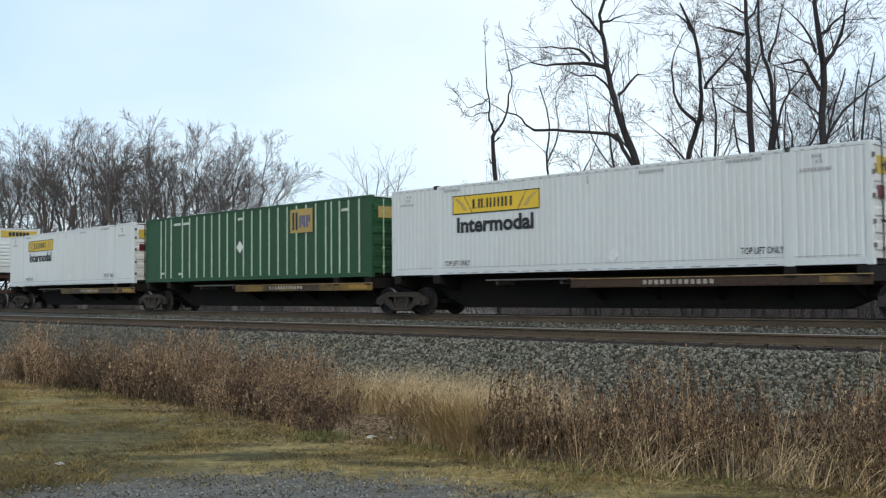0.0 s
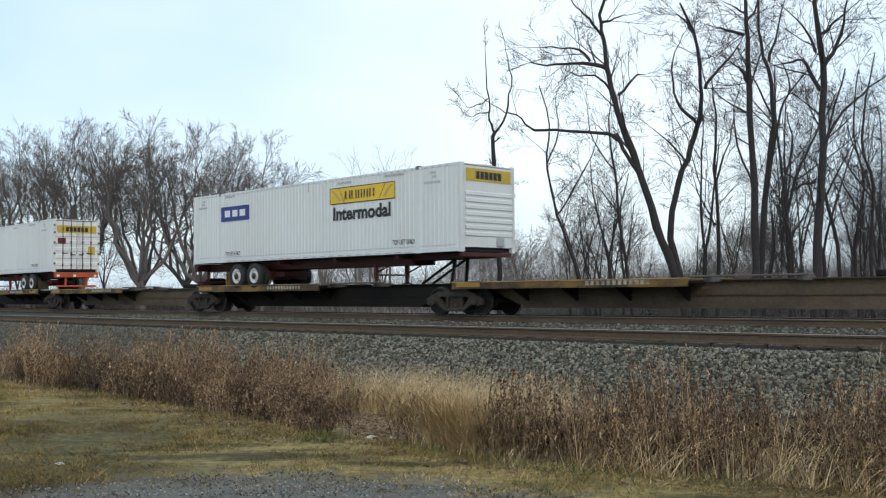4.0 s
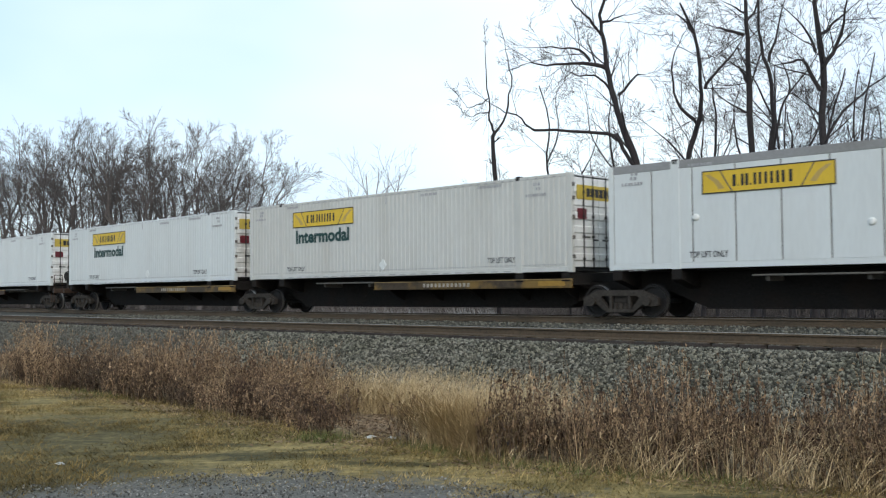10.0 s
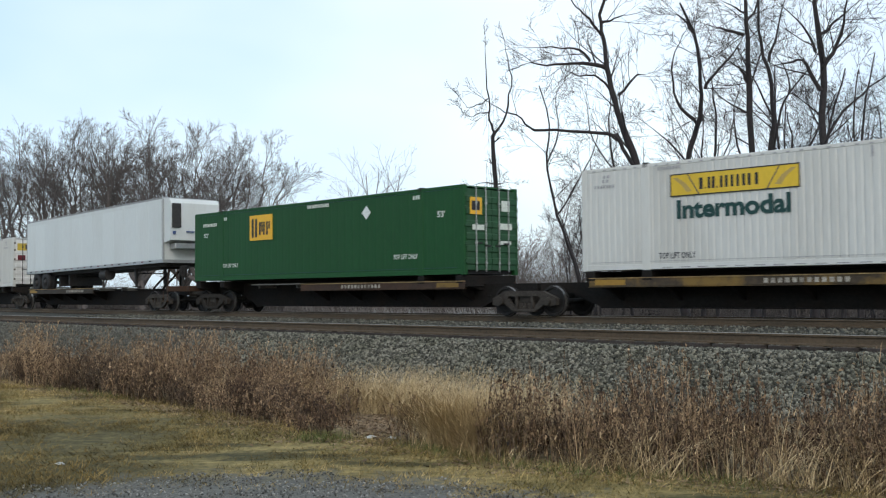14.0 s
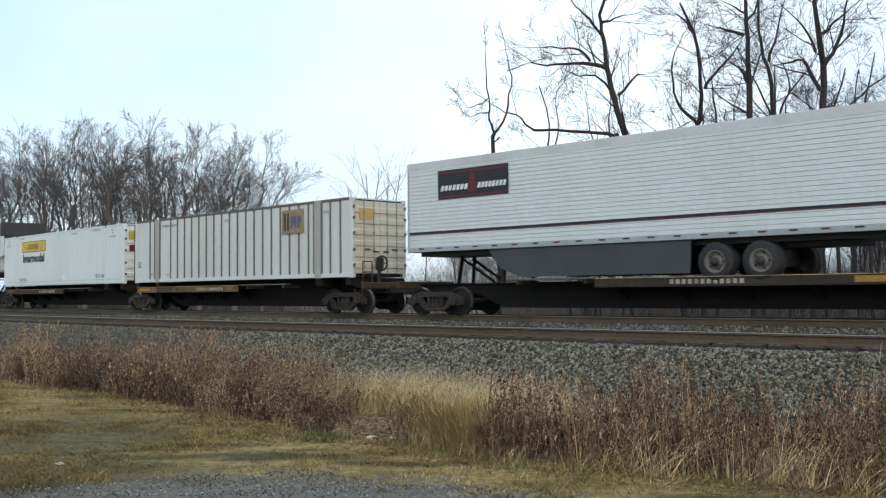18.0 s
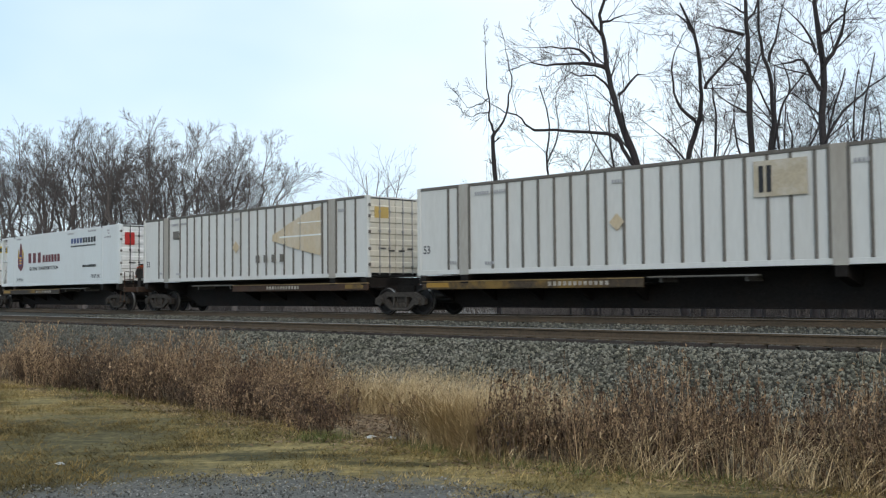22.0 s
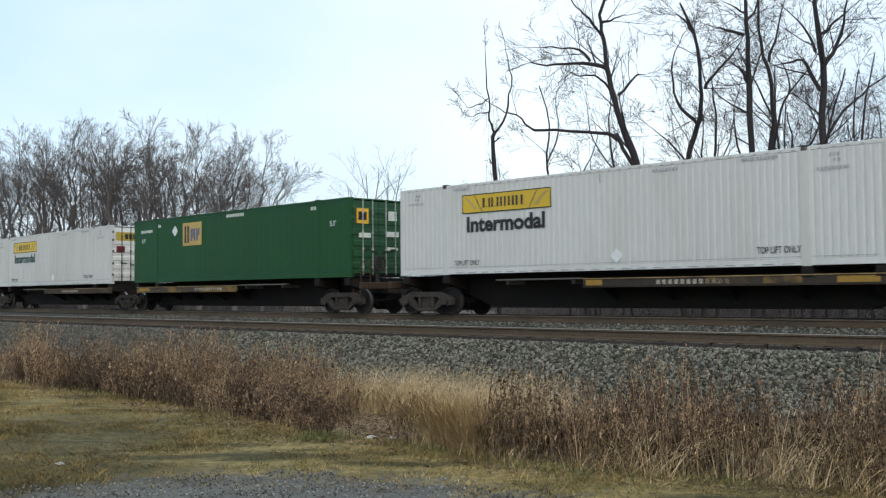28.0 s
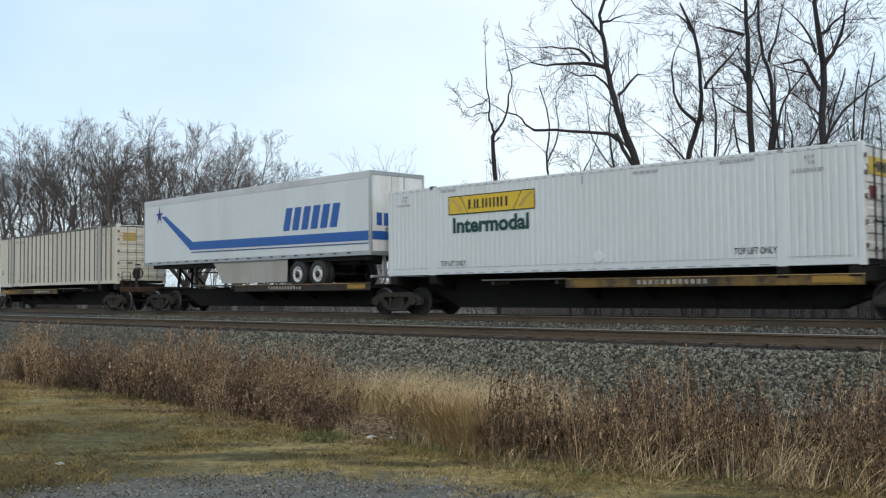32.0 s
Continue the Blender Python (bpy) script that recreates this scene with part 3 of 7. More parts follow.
def build_ground():
    ss = [-3000, -1500, -700, -400, -250, -180, -140] + [-120 + 2.0 * i for i in range(35)] + [-50 + 0.5 * i for i in range(121)] + [12 + 3 * i for i in range(12)] + [60, 100, 200, 500, 1200, 3000]
    yy = [-3000, -1200, -400, -150, -60, -25, -10, -4] + [-2 + 0.4 * i for i in range(38)] + [13.25, 13.7, 14.2, 14.6, 14.85, 15.4, 16.7, 18.0, 18.6, 19.0, 19.4, 20.6, 21.9, 22.3, 22.8, 24.7, 26.7, 27.3, 28.4, 30, 33, 37, 42, 50, 60, 80, 120, 200, 400, 900, 3000]
    yy = sorted(set(round(y, 3) for y in yy))
    verts = [(s, y + swing(max(-400, min(400, s)))[0], ground_height(s, y)) for s in ss for y in yy]
    n = len(yy)
    faces = [(i * n + j, (i + 1) * n + j, (i + 1) * n + j + 1, i * n + j + 1) for i in range(len(ss) - 1) for j in range(n - 1)]
    me = bpy.data.meshes.new("ground")
    me.from_pydata(verts, [], faces)
    uvl = me.uv_layers.new(name="UVMap")
    flat = [(s, y) for s in ss for y in yy]
    co = np.array([flat[l.vertex_index] for l in me.loops], dtype=np.float32)
    uvl.data.foreach_set("uv", co.ravel())
    me.polygons.foreach_set("use_smooth", [True] * len(me.polygons))
    me.materials.append(ground_material())
    return tagged(new("ground", me), "winter lawn, weedy ditch and grey ballast shoulder beside the line", "ground", kind="structure")


ground = build_ground()

# a pale sheet of still water behind the trees
water_mat = paint("still_water", (0.1, 0.12, 0.13), 0.12, var=0.1, bump=0.05, spec=0.6)
gw = Geo()
gw.prism([(-30, 46), (-4, 36), (16, 34), (40, 44), (44, 84), (4, 92), (-28, 80)], -0.78, -0.74, "z")
water_me = gw.mesh("water")
water_me.materials.append(water_mat)
tagged(new("water", water_me), "pale still water seen between the trunks", "water", kind="structure")


# ---- tracks ----
def rail_mesh():
    g = Geo()
    out = [(-0.075, -0.185), (0.075, -0.185), (0.075, -0.17), (0.012, -0.145), (0.01, -0.05), (0.036, -0.038), (0.036, -0.008),
           (0.028, 0.0), (-0.028, 0.0), (-0.036, -0.008), (-0.036, -0.038), (-0.01, -0.05), (-0.012, -0.145), (-0.075, -0.17)]
    return g, out


def build_track(name, mid, label, tie_from, tie_to, tie_step, cant=0.0):
    """cant: how much the far rail lies below the near one, on the outside of the curve."""
    top = tagged(new(name), label, "track", kind="structure")
    _, out = rail_mesh()
    stations = [-160 + 2.0 * i for i in range(96)]
    for side in (-0.7535, 0.7535):
        g, m = Geo(), len(out)
        for s in stations:
            g.v += [tuple(on_line(s, mid + side + a, z - (cant if side > 0 else 0.0))) for a, z in out]
        for k in range(len(stations) - 1):
            g.f += [(k * m + i, (k + 1) * m + i, (k + 1) * m + (i + 1) % m, k * m + (i + 1) % m) for i in range(m)]
        me = g.mesh("rail")
        me.materials.append(M["rail"])
        me.materials.append(M["railtop"])
        for p in me.polygons:
            if p.center.z > (-0.02 if side < 0 else -0.02 - cant):
                p.material_index = 1
        part("rail", me, M["rail"], top, label="rusty steel rail with a worn bright head")
    tie = shared("tie", lambda g: g.box(-0.115, 0.115, -1.3, 1.3, -0.18, 0, 0.012))
    plate = shared("tie_plate", lambda g: g.box(-0.1, 0.1, -0.18, 0.18, 0, 0.02, 0.004))
    rng = random.Random(5)
    s = tie_from
    while s < tie_to:
        ob = part("tie", tie, M["tie"], top, on_line(s, mid + rng.uniform(-0.04, 0.04), -0.207 - cant / 2 + rng.uniform(-0.008, 0.004)))
        ob.rotation_euler = (-cant / 1.507, 0, math.atan(swing(s)[1]) + rng.uniform(-0.012, 0.012))
        for side in (-0.7535, 0.7535):
            pl = part("tie_plate", plate, M["rail"], top, on_line(s, mid + side, -0.2055 - (cant if side > 0 else 0.0)))
            pl.rotation_euler = (0, 0, math.atan(swing(s)[1]))
        s += tie_step
    return top


build_track("track_1", NEAR_MID, "empty near track of rusty rails on weathered ties", -46.0, 6.0, 0.512, 0.1)
build_track("track_2", FAR_MID, "far track of rusty rails on which the train runs", -70.0, 8.0, 0.78)


# ---- loose stones, blades and stalks, gathered with arrays ----
class Many:
    """Many small pieces in one mesh, from arrays."""

    def __init__(self):
        self.v, self.f, self.k = [], [], 0

    def add(self, verts, faces):
        self.v.append(np.asarray(verts, dtype=np.float64))
        self.f.append(np.asarray(faces, dtype=np.int64) + self.k)
        self.k += len(self.v[-1])

    def build(self, name, material, label, category, smooth=False):
        v = np.concatenate(self.v)
        me = bpy.data.meshes.new(name)
        quads = [f for f in self.f if f.shape[1] == 4]
        tris = [f for f in self.f if f.shape[1] == 3]
        loops = [np.concatenate(q).ravel() for q in (quads, tris) if q]
        sizes = [np.full(sum(len(f) for f in q), n) for q, n in ((quads, 4), (tris, 3)) if q]
        loops, sizes = np.concatenate(loops), np.concatenate(sizes)
        me.vertices.add(len(v))
        me.vertices.foreach_set("co", v.astype(np.float32).ravel())
        me.loops.add(len(loops))
        me.loops.foreach_set("vertex_index", loops.astype(np.int32))
        me.polygons.add(len(sizes))
        me.polygons.foreach_set("loop_start", np.concatenate([[0], np.cumsum(sizes)[:-1]]).astype(np.int32))
        me.update(calc_edges=True)
        me.validate()
        if smooth:
            me.polygons.foreach_set("use_smooth", [True] * len(me.polygons))
        me.materials.append(material)
        return tagged(new(name, me), label, category, kind="stuff")


CUBE = np.array([(x, y, z) for x in (-1, 1) for y in (-1, 1) for z in (-1, 1)], dtype=float) * 0.5
CUBE_F = np.array([(0, 1, 3, 2), (4, 6, 7, 5), (0, 4, 5, 1), (2, 3, 7, 6), (0, 2, 6, 4), (1, 5, 7, 3)])


def scatter_stones(name, material, count, s_range, y_range, size, label, category, seed, keep=None, sink=0.2):
    rng = np.random.RandomState(seed)
    lot = Many()
    s = rng.uniform(*s_range, count)
    y = rng.uniform(*y_range, count)
    if keep is not None:
        ok = np.array([keep(a, b) for a, b in zip(s, y)])
        s, y = s[ok], y[ok]
    n = len(s)
    pos = np.array([(a, b + swing(a)[0], ground_height(a, b)) for a, b in zip(s, y)])
    d = rng.uniform(size[0], size[1], (n, 1)) * rng.uniform(0.65, 1.2, (n, 3))
    base = CUBE[None] * d[:, None, :] * rng.uniform(0.6, 1.15, (n, 8, 1)) + rng.uniform(-0.12, 0.12, (n, 8, 3)) * d[:, None, :]
    q = rng.normal(size=(n, 4))
    q /= np.linalg.norm(q, axis=1, keepdims=True)
    w, x, yy, z = q.T
    rot = np.stack([np.stack([1 - 2 * (yy * yy + z * z), 2 * (x * yy - w * z), 2 * (x * z + w * yy)], -1),
                    np.stack([2 * (x * yy + w * z), 1 - 2 * (x * x + z * z), 2 * (yy * z - w * x)], -1),
                    np.stack([2 * (x * z - w * yy), 2 * (yy * z + w * x), 1 - 2 * (x * x + yy * yy)], -1)], 1)
    v = np.einsum("nij,nkj->nki", rot, base) + pos[:, None, :]
    v[:, :, 2] += (d.mean(1) * (0.5 - sink))[:, None]
    f = CUBE_F[None] + (np.arange(n) * 8)[:, None, None]
    lot.add(v.reshape(-1, 3), f.reshape(-1, 4))
    return lot.build(name, material, label, category)


scatter_stones("ballast_stones", M["stone"], 56000, (-22, 1), (12.75, 15.5), (0.02, 0.058), "loose grey ballast stones on the shoulder of the near track", "ballast", 3)
scatter_stones("ballast_stones", M["farstone"], 20000, (-46, -22), (12.9, 15.5), (0.022, 0.055), "loose grey ballast stones further along the shoulder", "ballast", 4)
scatter_stones("ballast_stones", M["farstone"], 14000, (-45, 4), (15.5, 23.5), (0.03, 0.065), "grey ballast stones between the two tracks", "ballast", 6)
def drive_edge(s, y):
    return math.hypot(min(s + 5.5, 0.0), y - 3.2)


scatter_stones("gravel", M["gravel"], 21000, (-9.8, -1), (2.4, 6.8), (0.006, 0.018), "fine grey gravel of a drive thinning into the lawn", "gravel", 7,
               keep=lambda s, y: drive_edge(s, y) < 2.9 + 0.5 * noise.noise(Vector((s * 0.8, y * 0.8, 9))) + 0.35 * noise.noise(Vector((s * 3, y * 3, 2))))


def blades(lot, pos, heights, widths, lean, rng, bend=0.35, segs=2):
    """Tapered bent blades that stand at pos."""
    n = len(pos)
    az = rng.uniform(0, 6.2832, n)
    out = np.stack([np.cos(az), np.sin(az), np.zeros(n)], -1)
    side = np.stack([-np.sin(az + 0.6), np.cos(az + 0.6), np.zeros(n)], -1)
    lean = lean * rng.uniform(0.2, 1.0, n)
    rows = []
    for k in range(segs + 1):
        t = k / segs
        c = pos + out * (heights * (lean * t + bend * lean * t * t * 2))[:, None]
        c = c + np.array([0, 0, 1.0]) * (heights * (t - 0.35 * bend * lean * t * t * 2))[:, None]
        w = widths * (1 - 0.92 * t)
        rows += [c - side * w[:, None], c + side * w[:, None]]
    m = 2 * (segs + 1)
    v = np.stack(rows, 1)
    f = []
    for k in range(segs):
        f.append(np.array([2 * k, 2 * k + 1, 2 * k + 3, 2 * k + 2])[None] + (np.arange(n) * m)[:, None])
    lot.add(v.reshape(-1, 3), np.concatenate(f))
    return v[:, -1]


def ground_points(s, y):
    return np.array([(a, b + swing(a)[0], ground_height(a, b)) for a, b in zip(s, y)])


def along(table, s):
    """The value at s of a line through (s, value) places."""
    return float(np.interp(s, [a for a, _ in table], [b for _, b in table]))


# where the ditch weeds begin, as the mown edge wanders along the line
WEED_FRONT = [(-26, 8.4), (-18, 8.0), (-16, 8.15), (-15, 7.75), (-13.6, 7.9), (-11.5, 7.45), (-9.9, 7.1), (-8.6, 6.75), (-8.1, 7.1), (-7.2, 7.35), (-6.2, 6.95), (-4.8, 7.3), (-3.8, 7.7), (-1, 8.4)]


def build_lawn():
    rng = np.random.RandomState(11)
    lot = Many()
    n = 330000
    s, y = rng.uniform(-24, -3, n), rng.uniform(2.0, 8.6, n)
    front = np.interp(s, [a for a, _ in WEED_FRONT], [b for _, b in WEED_FRONT])
    ok = (np.hypot(np.minimum(s + 5.5, 0), y - 3.2) > 2.75 + rng.uniform(-0.9, 0.4, n)) & (y < front + 0.35 * rng.rand(n))
    s, y, front = s[ok], y[ok], front[ok]
    pat = np.array([noise.noise(Vector((a * 0.9, b * 0.9, 4))) + 0.7 * noise.noise(Vector((a * 3.1, b * 3.1, 8))) for a, b in zip(s, y)])
    ok = rng.rand(len(s)) < 0.5 + 0.9 * pat
    s, y, front, pat = s[ok], y[ok], front[ok], pat[ok]
    rank = np.clip((y - front + 0.5) * 1.6, 0, 1)
    tall = rng.uniform(0.015, 0.045, len(s)) * (1 + 0.8 * np.clip(pat, 0, 1)) + rank * rng.uniform(0, 0.06, len(s))
    blades(lot, ground_points(s, y), tall * rng.choice([0.8, 1.0, 1.9], len(s), p=[0.5, 0.35, 0.15]), rng.uniform(0.002, 0.0044, len(s)), 1.2, rng, segs=1)
    return lot.build("lawn_grass", M["grass"], "short worn winter grass, half yellow and half green", "grass")


build_lawn()


def build_weeds(name, material, label, seed, count, s_range, y_range, keep, tall, side_shoots=9, heads=2, steep=0.75):
    """Dead upright weeds: a stem with steep side shoots and small seed clumps."""
    rng = np.random.RandomState(seed)
    lot = Many()
    s, y = rng.uniform(*s_range, count), rng.uniform(*y_range, count)
    ok = np.array([keep(a, b) for a, b in zip(s, y)])
    s, y = s[ok], y[ok]
    n = len(s)
    pos = ground_points(s, y)
    h = rng.uniform(tall[0], tall[1], n) * (0.85 + 1.0 * np.array([tufted(a, b, 7) for a, b in zip(s, y)]))
    h = np.clip(h, 0.15, tall[1] * 1.15)
    # the bank sinks towards the hollow
    h *= np.interp(s, [-13.5, -11.3, -9.5, -8.2, -7.6], [1.0, 0.8, 0.62, 0.75, 1.0])
    tips = blades(lot, pos, h, rng.uniform(0.003, 0.006, n), 0.22, rng, segs=3)
    for k in range(side_shoots):
        t = rng.uniform(0.2, 0.97, n)
        p = pos + (tips - pos) * t[:, None]
        hh = h * rng.uniform(0.1, 0.3, n) * (1.2 - 0.6 * t)
        tip = blades(lot, p, hh, rng.uniform(0.002, 0.004, n), steep, rng, segs=1)
        for _ in range(heads):
            c = p + (tip - p) * rng.uniform(0.35, 1.05, (n, 1))
            a = rng.uniform(0.0045, 0.0125, (n, 1))
            v = np.stack([c + rng.normal(0, 1, (n, 3)) * a * np.array([1, 1, 1.6]) for _ in range(3)], 1)
            lot.add(v.reshape(-1, 3), np.arange(3 * n).reshape(n, 3))
    return lot.build(name, material, label, "weeds")


def patch(s, y, cs, cy, rs, ry):
    return ((s - cs) / rs) ** 2 + ((y - cy) / ry) ** 2 + 0.5 * noise.noise(Vector((s * 0.9, y * 0.9, cs))) < 1


def tufted(s, y, k):
    return noise.noise(Vector((s * 0.8, y * 0.8, k))) + 0.5 * noise.noise(Vector((s * 2.2, y * 2.2, k)))


def behind_edge(s, y):
    return y - along(WEED_FRONT, s) - 0.18 * noise.noise(Vector((s * 1.4, y, 1)))


def clearing(s, y):
    """The bare trodden place in the ditch and the way to it."""
    return patch(s, y, -9.3, 8.15, 0.85, 0.85) or patch(s, y, -10.4, 9.3, 0.9, 0.8) or (s > -9.0 and y > 7.1)


def bank(s, y):
    return 0 < behind_edge(s, y) < 2.5 and s < -8.35 and not clearing(s, y)


build_weeds("dead_weeds", M["weed"], "dense reddish-brown dead weeds in the ditch", 21, 6400, (-26, -9.3), (6.6, 11.0),
            lambda s, y: bank(s, y) and tufted(s, y, 1) > 0.04, (0.3, 1.0), 11, 4, 0.7)
build_weeds("dead_weeds", M["weed"], "tall thin reddish weeds above the thick of the bank", 26, 900, (-15.8, -12.0), (7.2, 10.2),
            lambda s, y: bank(s, y) and behind_edge(s, y) > 0.3, (0.65, 1.02), 12, 3, 0.5)
build_weeds("dead_weeds", M["weed"], "reddish-brown dead weeds in a thick tuft", 27, 620, (-19.6, -16.2), (7.5, 9.3),
            lambda s, y: patch(s, y, -17.9, 8.35, 1.0, 0.55), (0.6, 1.1), 12, 3, 0.6)
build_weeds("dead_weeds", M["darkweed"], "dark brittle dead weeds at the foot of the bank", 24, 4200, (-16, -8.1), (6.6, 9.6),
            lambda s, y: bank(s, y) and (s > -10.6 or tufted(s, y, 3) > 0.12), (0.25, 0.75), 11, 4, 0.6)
build_weeds("dead_weeds", M["darkweed"], "small dark upright weed stalks beside the bare ground", 25, 220, (-8.5, -7.6), (7.0, 8.2),
            lambda s, y: patch(s, y, -8.0, 7.6, 0.28, 0.3), (0.35, 0.62), 12, 3, 0.35)
build_weeds("dead_weeds", M["darkweed"], "dark reddish-brown upright weed stalks along the lawn's edge", 22, 3900, (-7.2, 1), (6.6, 10.2),
            lambda s, y: 0.05 < behind_edge(s, y) < 2.0 and not patch(s, y, -7.3, 7.8, 0.5, 0.75) and tufted(s, y, 5) > -0.45, (0.4, 0.92), 11, 4, 0.3)
build_weeds("dead_weeds", M["weed"], "reddish weed spikes standing out of the lawn's edge", 28, 1100, (-7.0, 1), (6.8, 9.6),
            lambda s, y: 0.1 < behind_edge(s, y) < 1.5 and not patch(s, y, -7.3, 7.8, 0.5, 0.75), (0.55, 1.05), 12, 3, 0.2)
build_weeds("dead_weeds", M["thatch"], "tangled thatch at the foot of the weeds, coloured dark like the shade there", 29, 9000, (-20, 0), (6.6, 9.6),
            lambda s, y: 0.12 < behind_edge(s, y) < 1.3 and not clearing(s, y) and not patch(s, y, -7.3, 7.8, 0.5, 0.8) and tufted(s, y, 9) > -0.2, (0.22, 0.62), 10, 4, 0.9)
build_weeds("grey_weeds", M["greyweed"], "low grey-brown thatch of broken weed stalks", 23, 2600, (-22, 0), (6.6, 10.2),
            lambda s, y: 0.02 < behind_edge(s, y) < 2.2 and not clearing(s, y) and not patch(s, y, -7.3, 7.8, 0.5, 0.8), (0.12, 0.42), 9, 1, 1.0)


def build_straw(name, label, seed, spots, blades_each, tall, spread, lean=0.75):
    rng = np.random.RandomState(seed)
    lot = Many()
    for cs, cy, rs, ry, n, size in spots:
        for _ in range(n):
            a, r = rng.uniform(0, 6.2832), math.sqrt(rng.rand())
            s, y = cs + rs * r * math.cos(a), cy + ry * r * math.sin(a)
            m = blades_each
            p = ground_points(s + rng.normal(0, spread, m), y + rng.normal(0, spread, m))
            tip = blades(lot, p, size * rng.uniform(tall[0], tall[1], m), rng.uniform(0.0018, 0.004, m), lean, rng, bend=0.6, segs=3)
            # feathery seed heads on some of the blades
            top = tip[::4] - np.array([0, 0, 0.02])
            blades(lot, top, rng.uniform(0.05, 0.09, len(top)), rng.uniform(0.002, 0.0036, len(top)), 0.8, rng, segs=2)
    return lot.build(name, M["straw"], label, "dry grass")


build_straw("dry_grass", "pale straw-coloured dry grass clumps in the ditch", 31,
            [(-7.2, 7.65, 0.48, 0.4, 130, 1.12), (-7.8, 8.7, 0.5, 0.6, 60, 1.05), (-11.6, 10.4, 1.1, 0.75, 100, 0.95), (-17.9, 8.7, 0.8, 0.4, 7, 1.0),
             (-20.5, 9.2, 1.4, 0.6, 14, 1.0), (-14, 8.8, 1.8, 0.5, 14, 0.9), (-12, 9.0, 1.6, 0.8, 16, 1.0)], 30, (0.35, 0.85), 0.09)
build_straw("dry_grass", "long pale bent grasses leaning out over the lawn", 32,
            [(-4.85, 7.3, 0.32, 0.14, 15, 1.05), (-5.3, 7.15, 0.35, 0.14, 9, 0.75), (-3.6, 7.85, 0.45, 0.18, 14, 1.2), (-2.9, 8.2, 0.4, 0.2, 12, 1.3), (-6.3, 7.05, 0.5, 0.2, 5, 0.55), (-4.6, 8.0, 1.6, 0.6, 30, 1.0), (-2.6, 8.5, 1.2, 0.5, 26, 1.1), (-3.75, 7.8, 0.1, 0.1, 1, 1.75), (-3.3, 8.0, 0.1, 0.1, 1, 1.75), (-7.0, 7.3, 0.6, 0.2, 6, 0.6)],
            9, (0.35, 0.75), 0.06, 1.1)


def build_sprigs():
    rng = np.random.RandomState(43)
    lot = Many()
    for cs, cy, rs, ry, n in ((-8.55, 6.75, 0.35, 0.14, 420), (-7.25, 7.15, 0.4, 0.12, 360), (-15.2, 7.8, 0.7, 0.2, 300), (-5.6, 7.0, 0.9, 0.15, 420), (-4.3, 7.4, 0.6, 0.15, 260), (-17, 8.0, 0.8, 0.2, 160)):
        s, y = rng.normal(cs, rs * 0.6, n), rng.normal(cy, ry, n)
        blades(lot, ground_points(s, y), rng.uniform(0.03, 0.13, n), rng.uniform(0.0025, 0.005, n), 0.9, rng, segs=2)
    return lot.build("green_sprigs", M["sprig"], "fresh green sprigs at the foot of the weeds", "grass")


build_sprigs()


def build_litter():
    rng = np.random.RandomState(41)
    lot = Many()
    n = 14000
    s = rng.uniform(-22, -2, n)
    front = np.interp(s, [a for a, _ in WEED_FRONT], [b for _, b in WEED_FRONT])
    y = front + np.abs(rng.normal(0, 0.8, n)) * rng.choice([-0.35, 0.9], n)
    # a thick carpet of them in the bare hollow
    m = 5200
    u, w = rng.normal(0, 0.75, m), rng.normal(0, 0.5, m)
    s, y, n = np.concatenate([s, -9.9 + u - 0.6 * w]), np.concatenate([y, 8.75 - 0.75 * u + w]), n + m
    p = ground_points(s, y) + np.array([0, 0, 0.012])
    a = rng.uniform(0.01, 0.026, (n, 1))
    v = np.stack([p + rng.normal(0, 1, (n, 3)) * np.array([1, 1, 0.35]) * a for _ in range(4)], 1)
    lot.add(v.reshape(-1, 3), np.arange(4 * n).reshape(n, 4)[:, :3])
    return lot.build("fallen_leaves", M["leaf"], "brown fallen leaves at the lawn's edge", "leaves")


build_litter()


def build_scrap(seed, s, y, long, label):
    """A crumpled piece of white plastic that lies on the ground."""
    rng = random.Random(seed)
    g = Geo()
    n, m = 7, 5
    v = []
    for k in range(2):
        for i in range(n):
            for j in range(m):
                u, w = i / (n - 1) - 0.5, j / (m - 1) - 0.5
                lift = 0.05 * max(0, 1 - 4 * (u * u + w * w)) * rng.uniform(0.3, 1.2)
                v.append((u * long * (1 - 0.5 * abs(w)) + rng.gauss(0, 0.006), w * long * 0.55 + rng.gauss(0, 0.006), lift * long * 3 - 0.006 * k + 0.012))
    f = []
    for i in range(n - 1):
        for j in range(m - 1):
            a = i * m + j
            f.append((a, a + 1, a + m + 1, a + m))
            f.append((a + n * m, a + m + n * m, a + m + 1 + n * m, a + 1 + n * m))
    g.add(v, f)
    me = g.mesh("plastic_scrap")
    me.materials.append(M["plastic"])
    ob = tagged(new("plastic_scrap", me), label, "litter")
    ob.matrix_basis = Matrix.Translation((s, y + swing(s)[0], ground_height(s, y))) @ Matrix.Rotation(rng.uniform(0, 3), 4, "Z")


build_scrap(1, -8.3, 7.25, 0.17, "crumpled white plastic wrapper on the bare ground")
build_scrap(2, -8.12, 7.4, 0.11, "small crumpled white plastic bag beside the weeds")
build_scrap(3, -9.27, 4.23, 0.11, "flat white plastic scrap lying in the lawn")


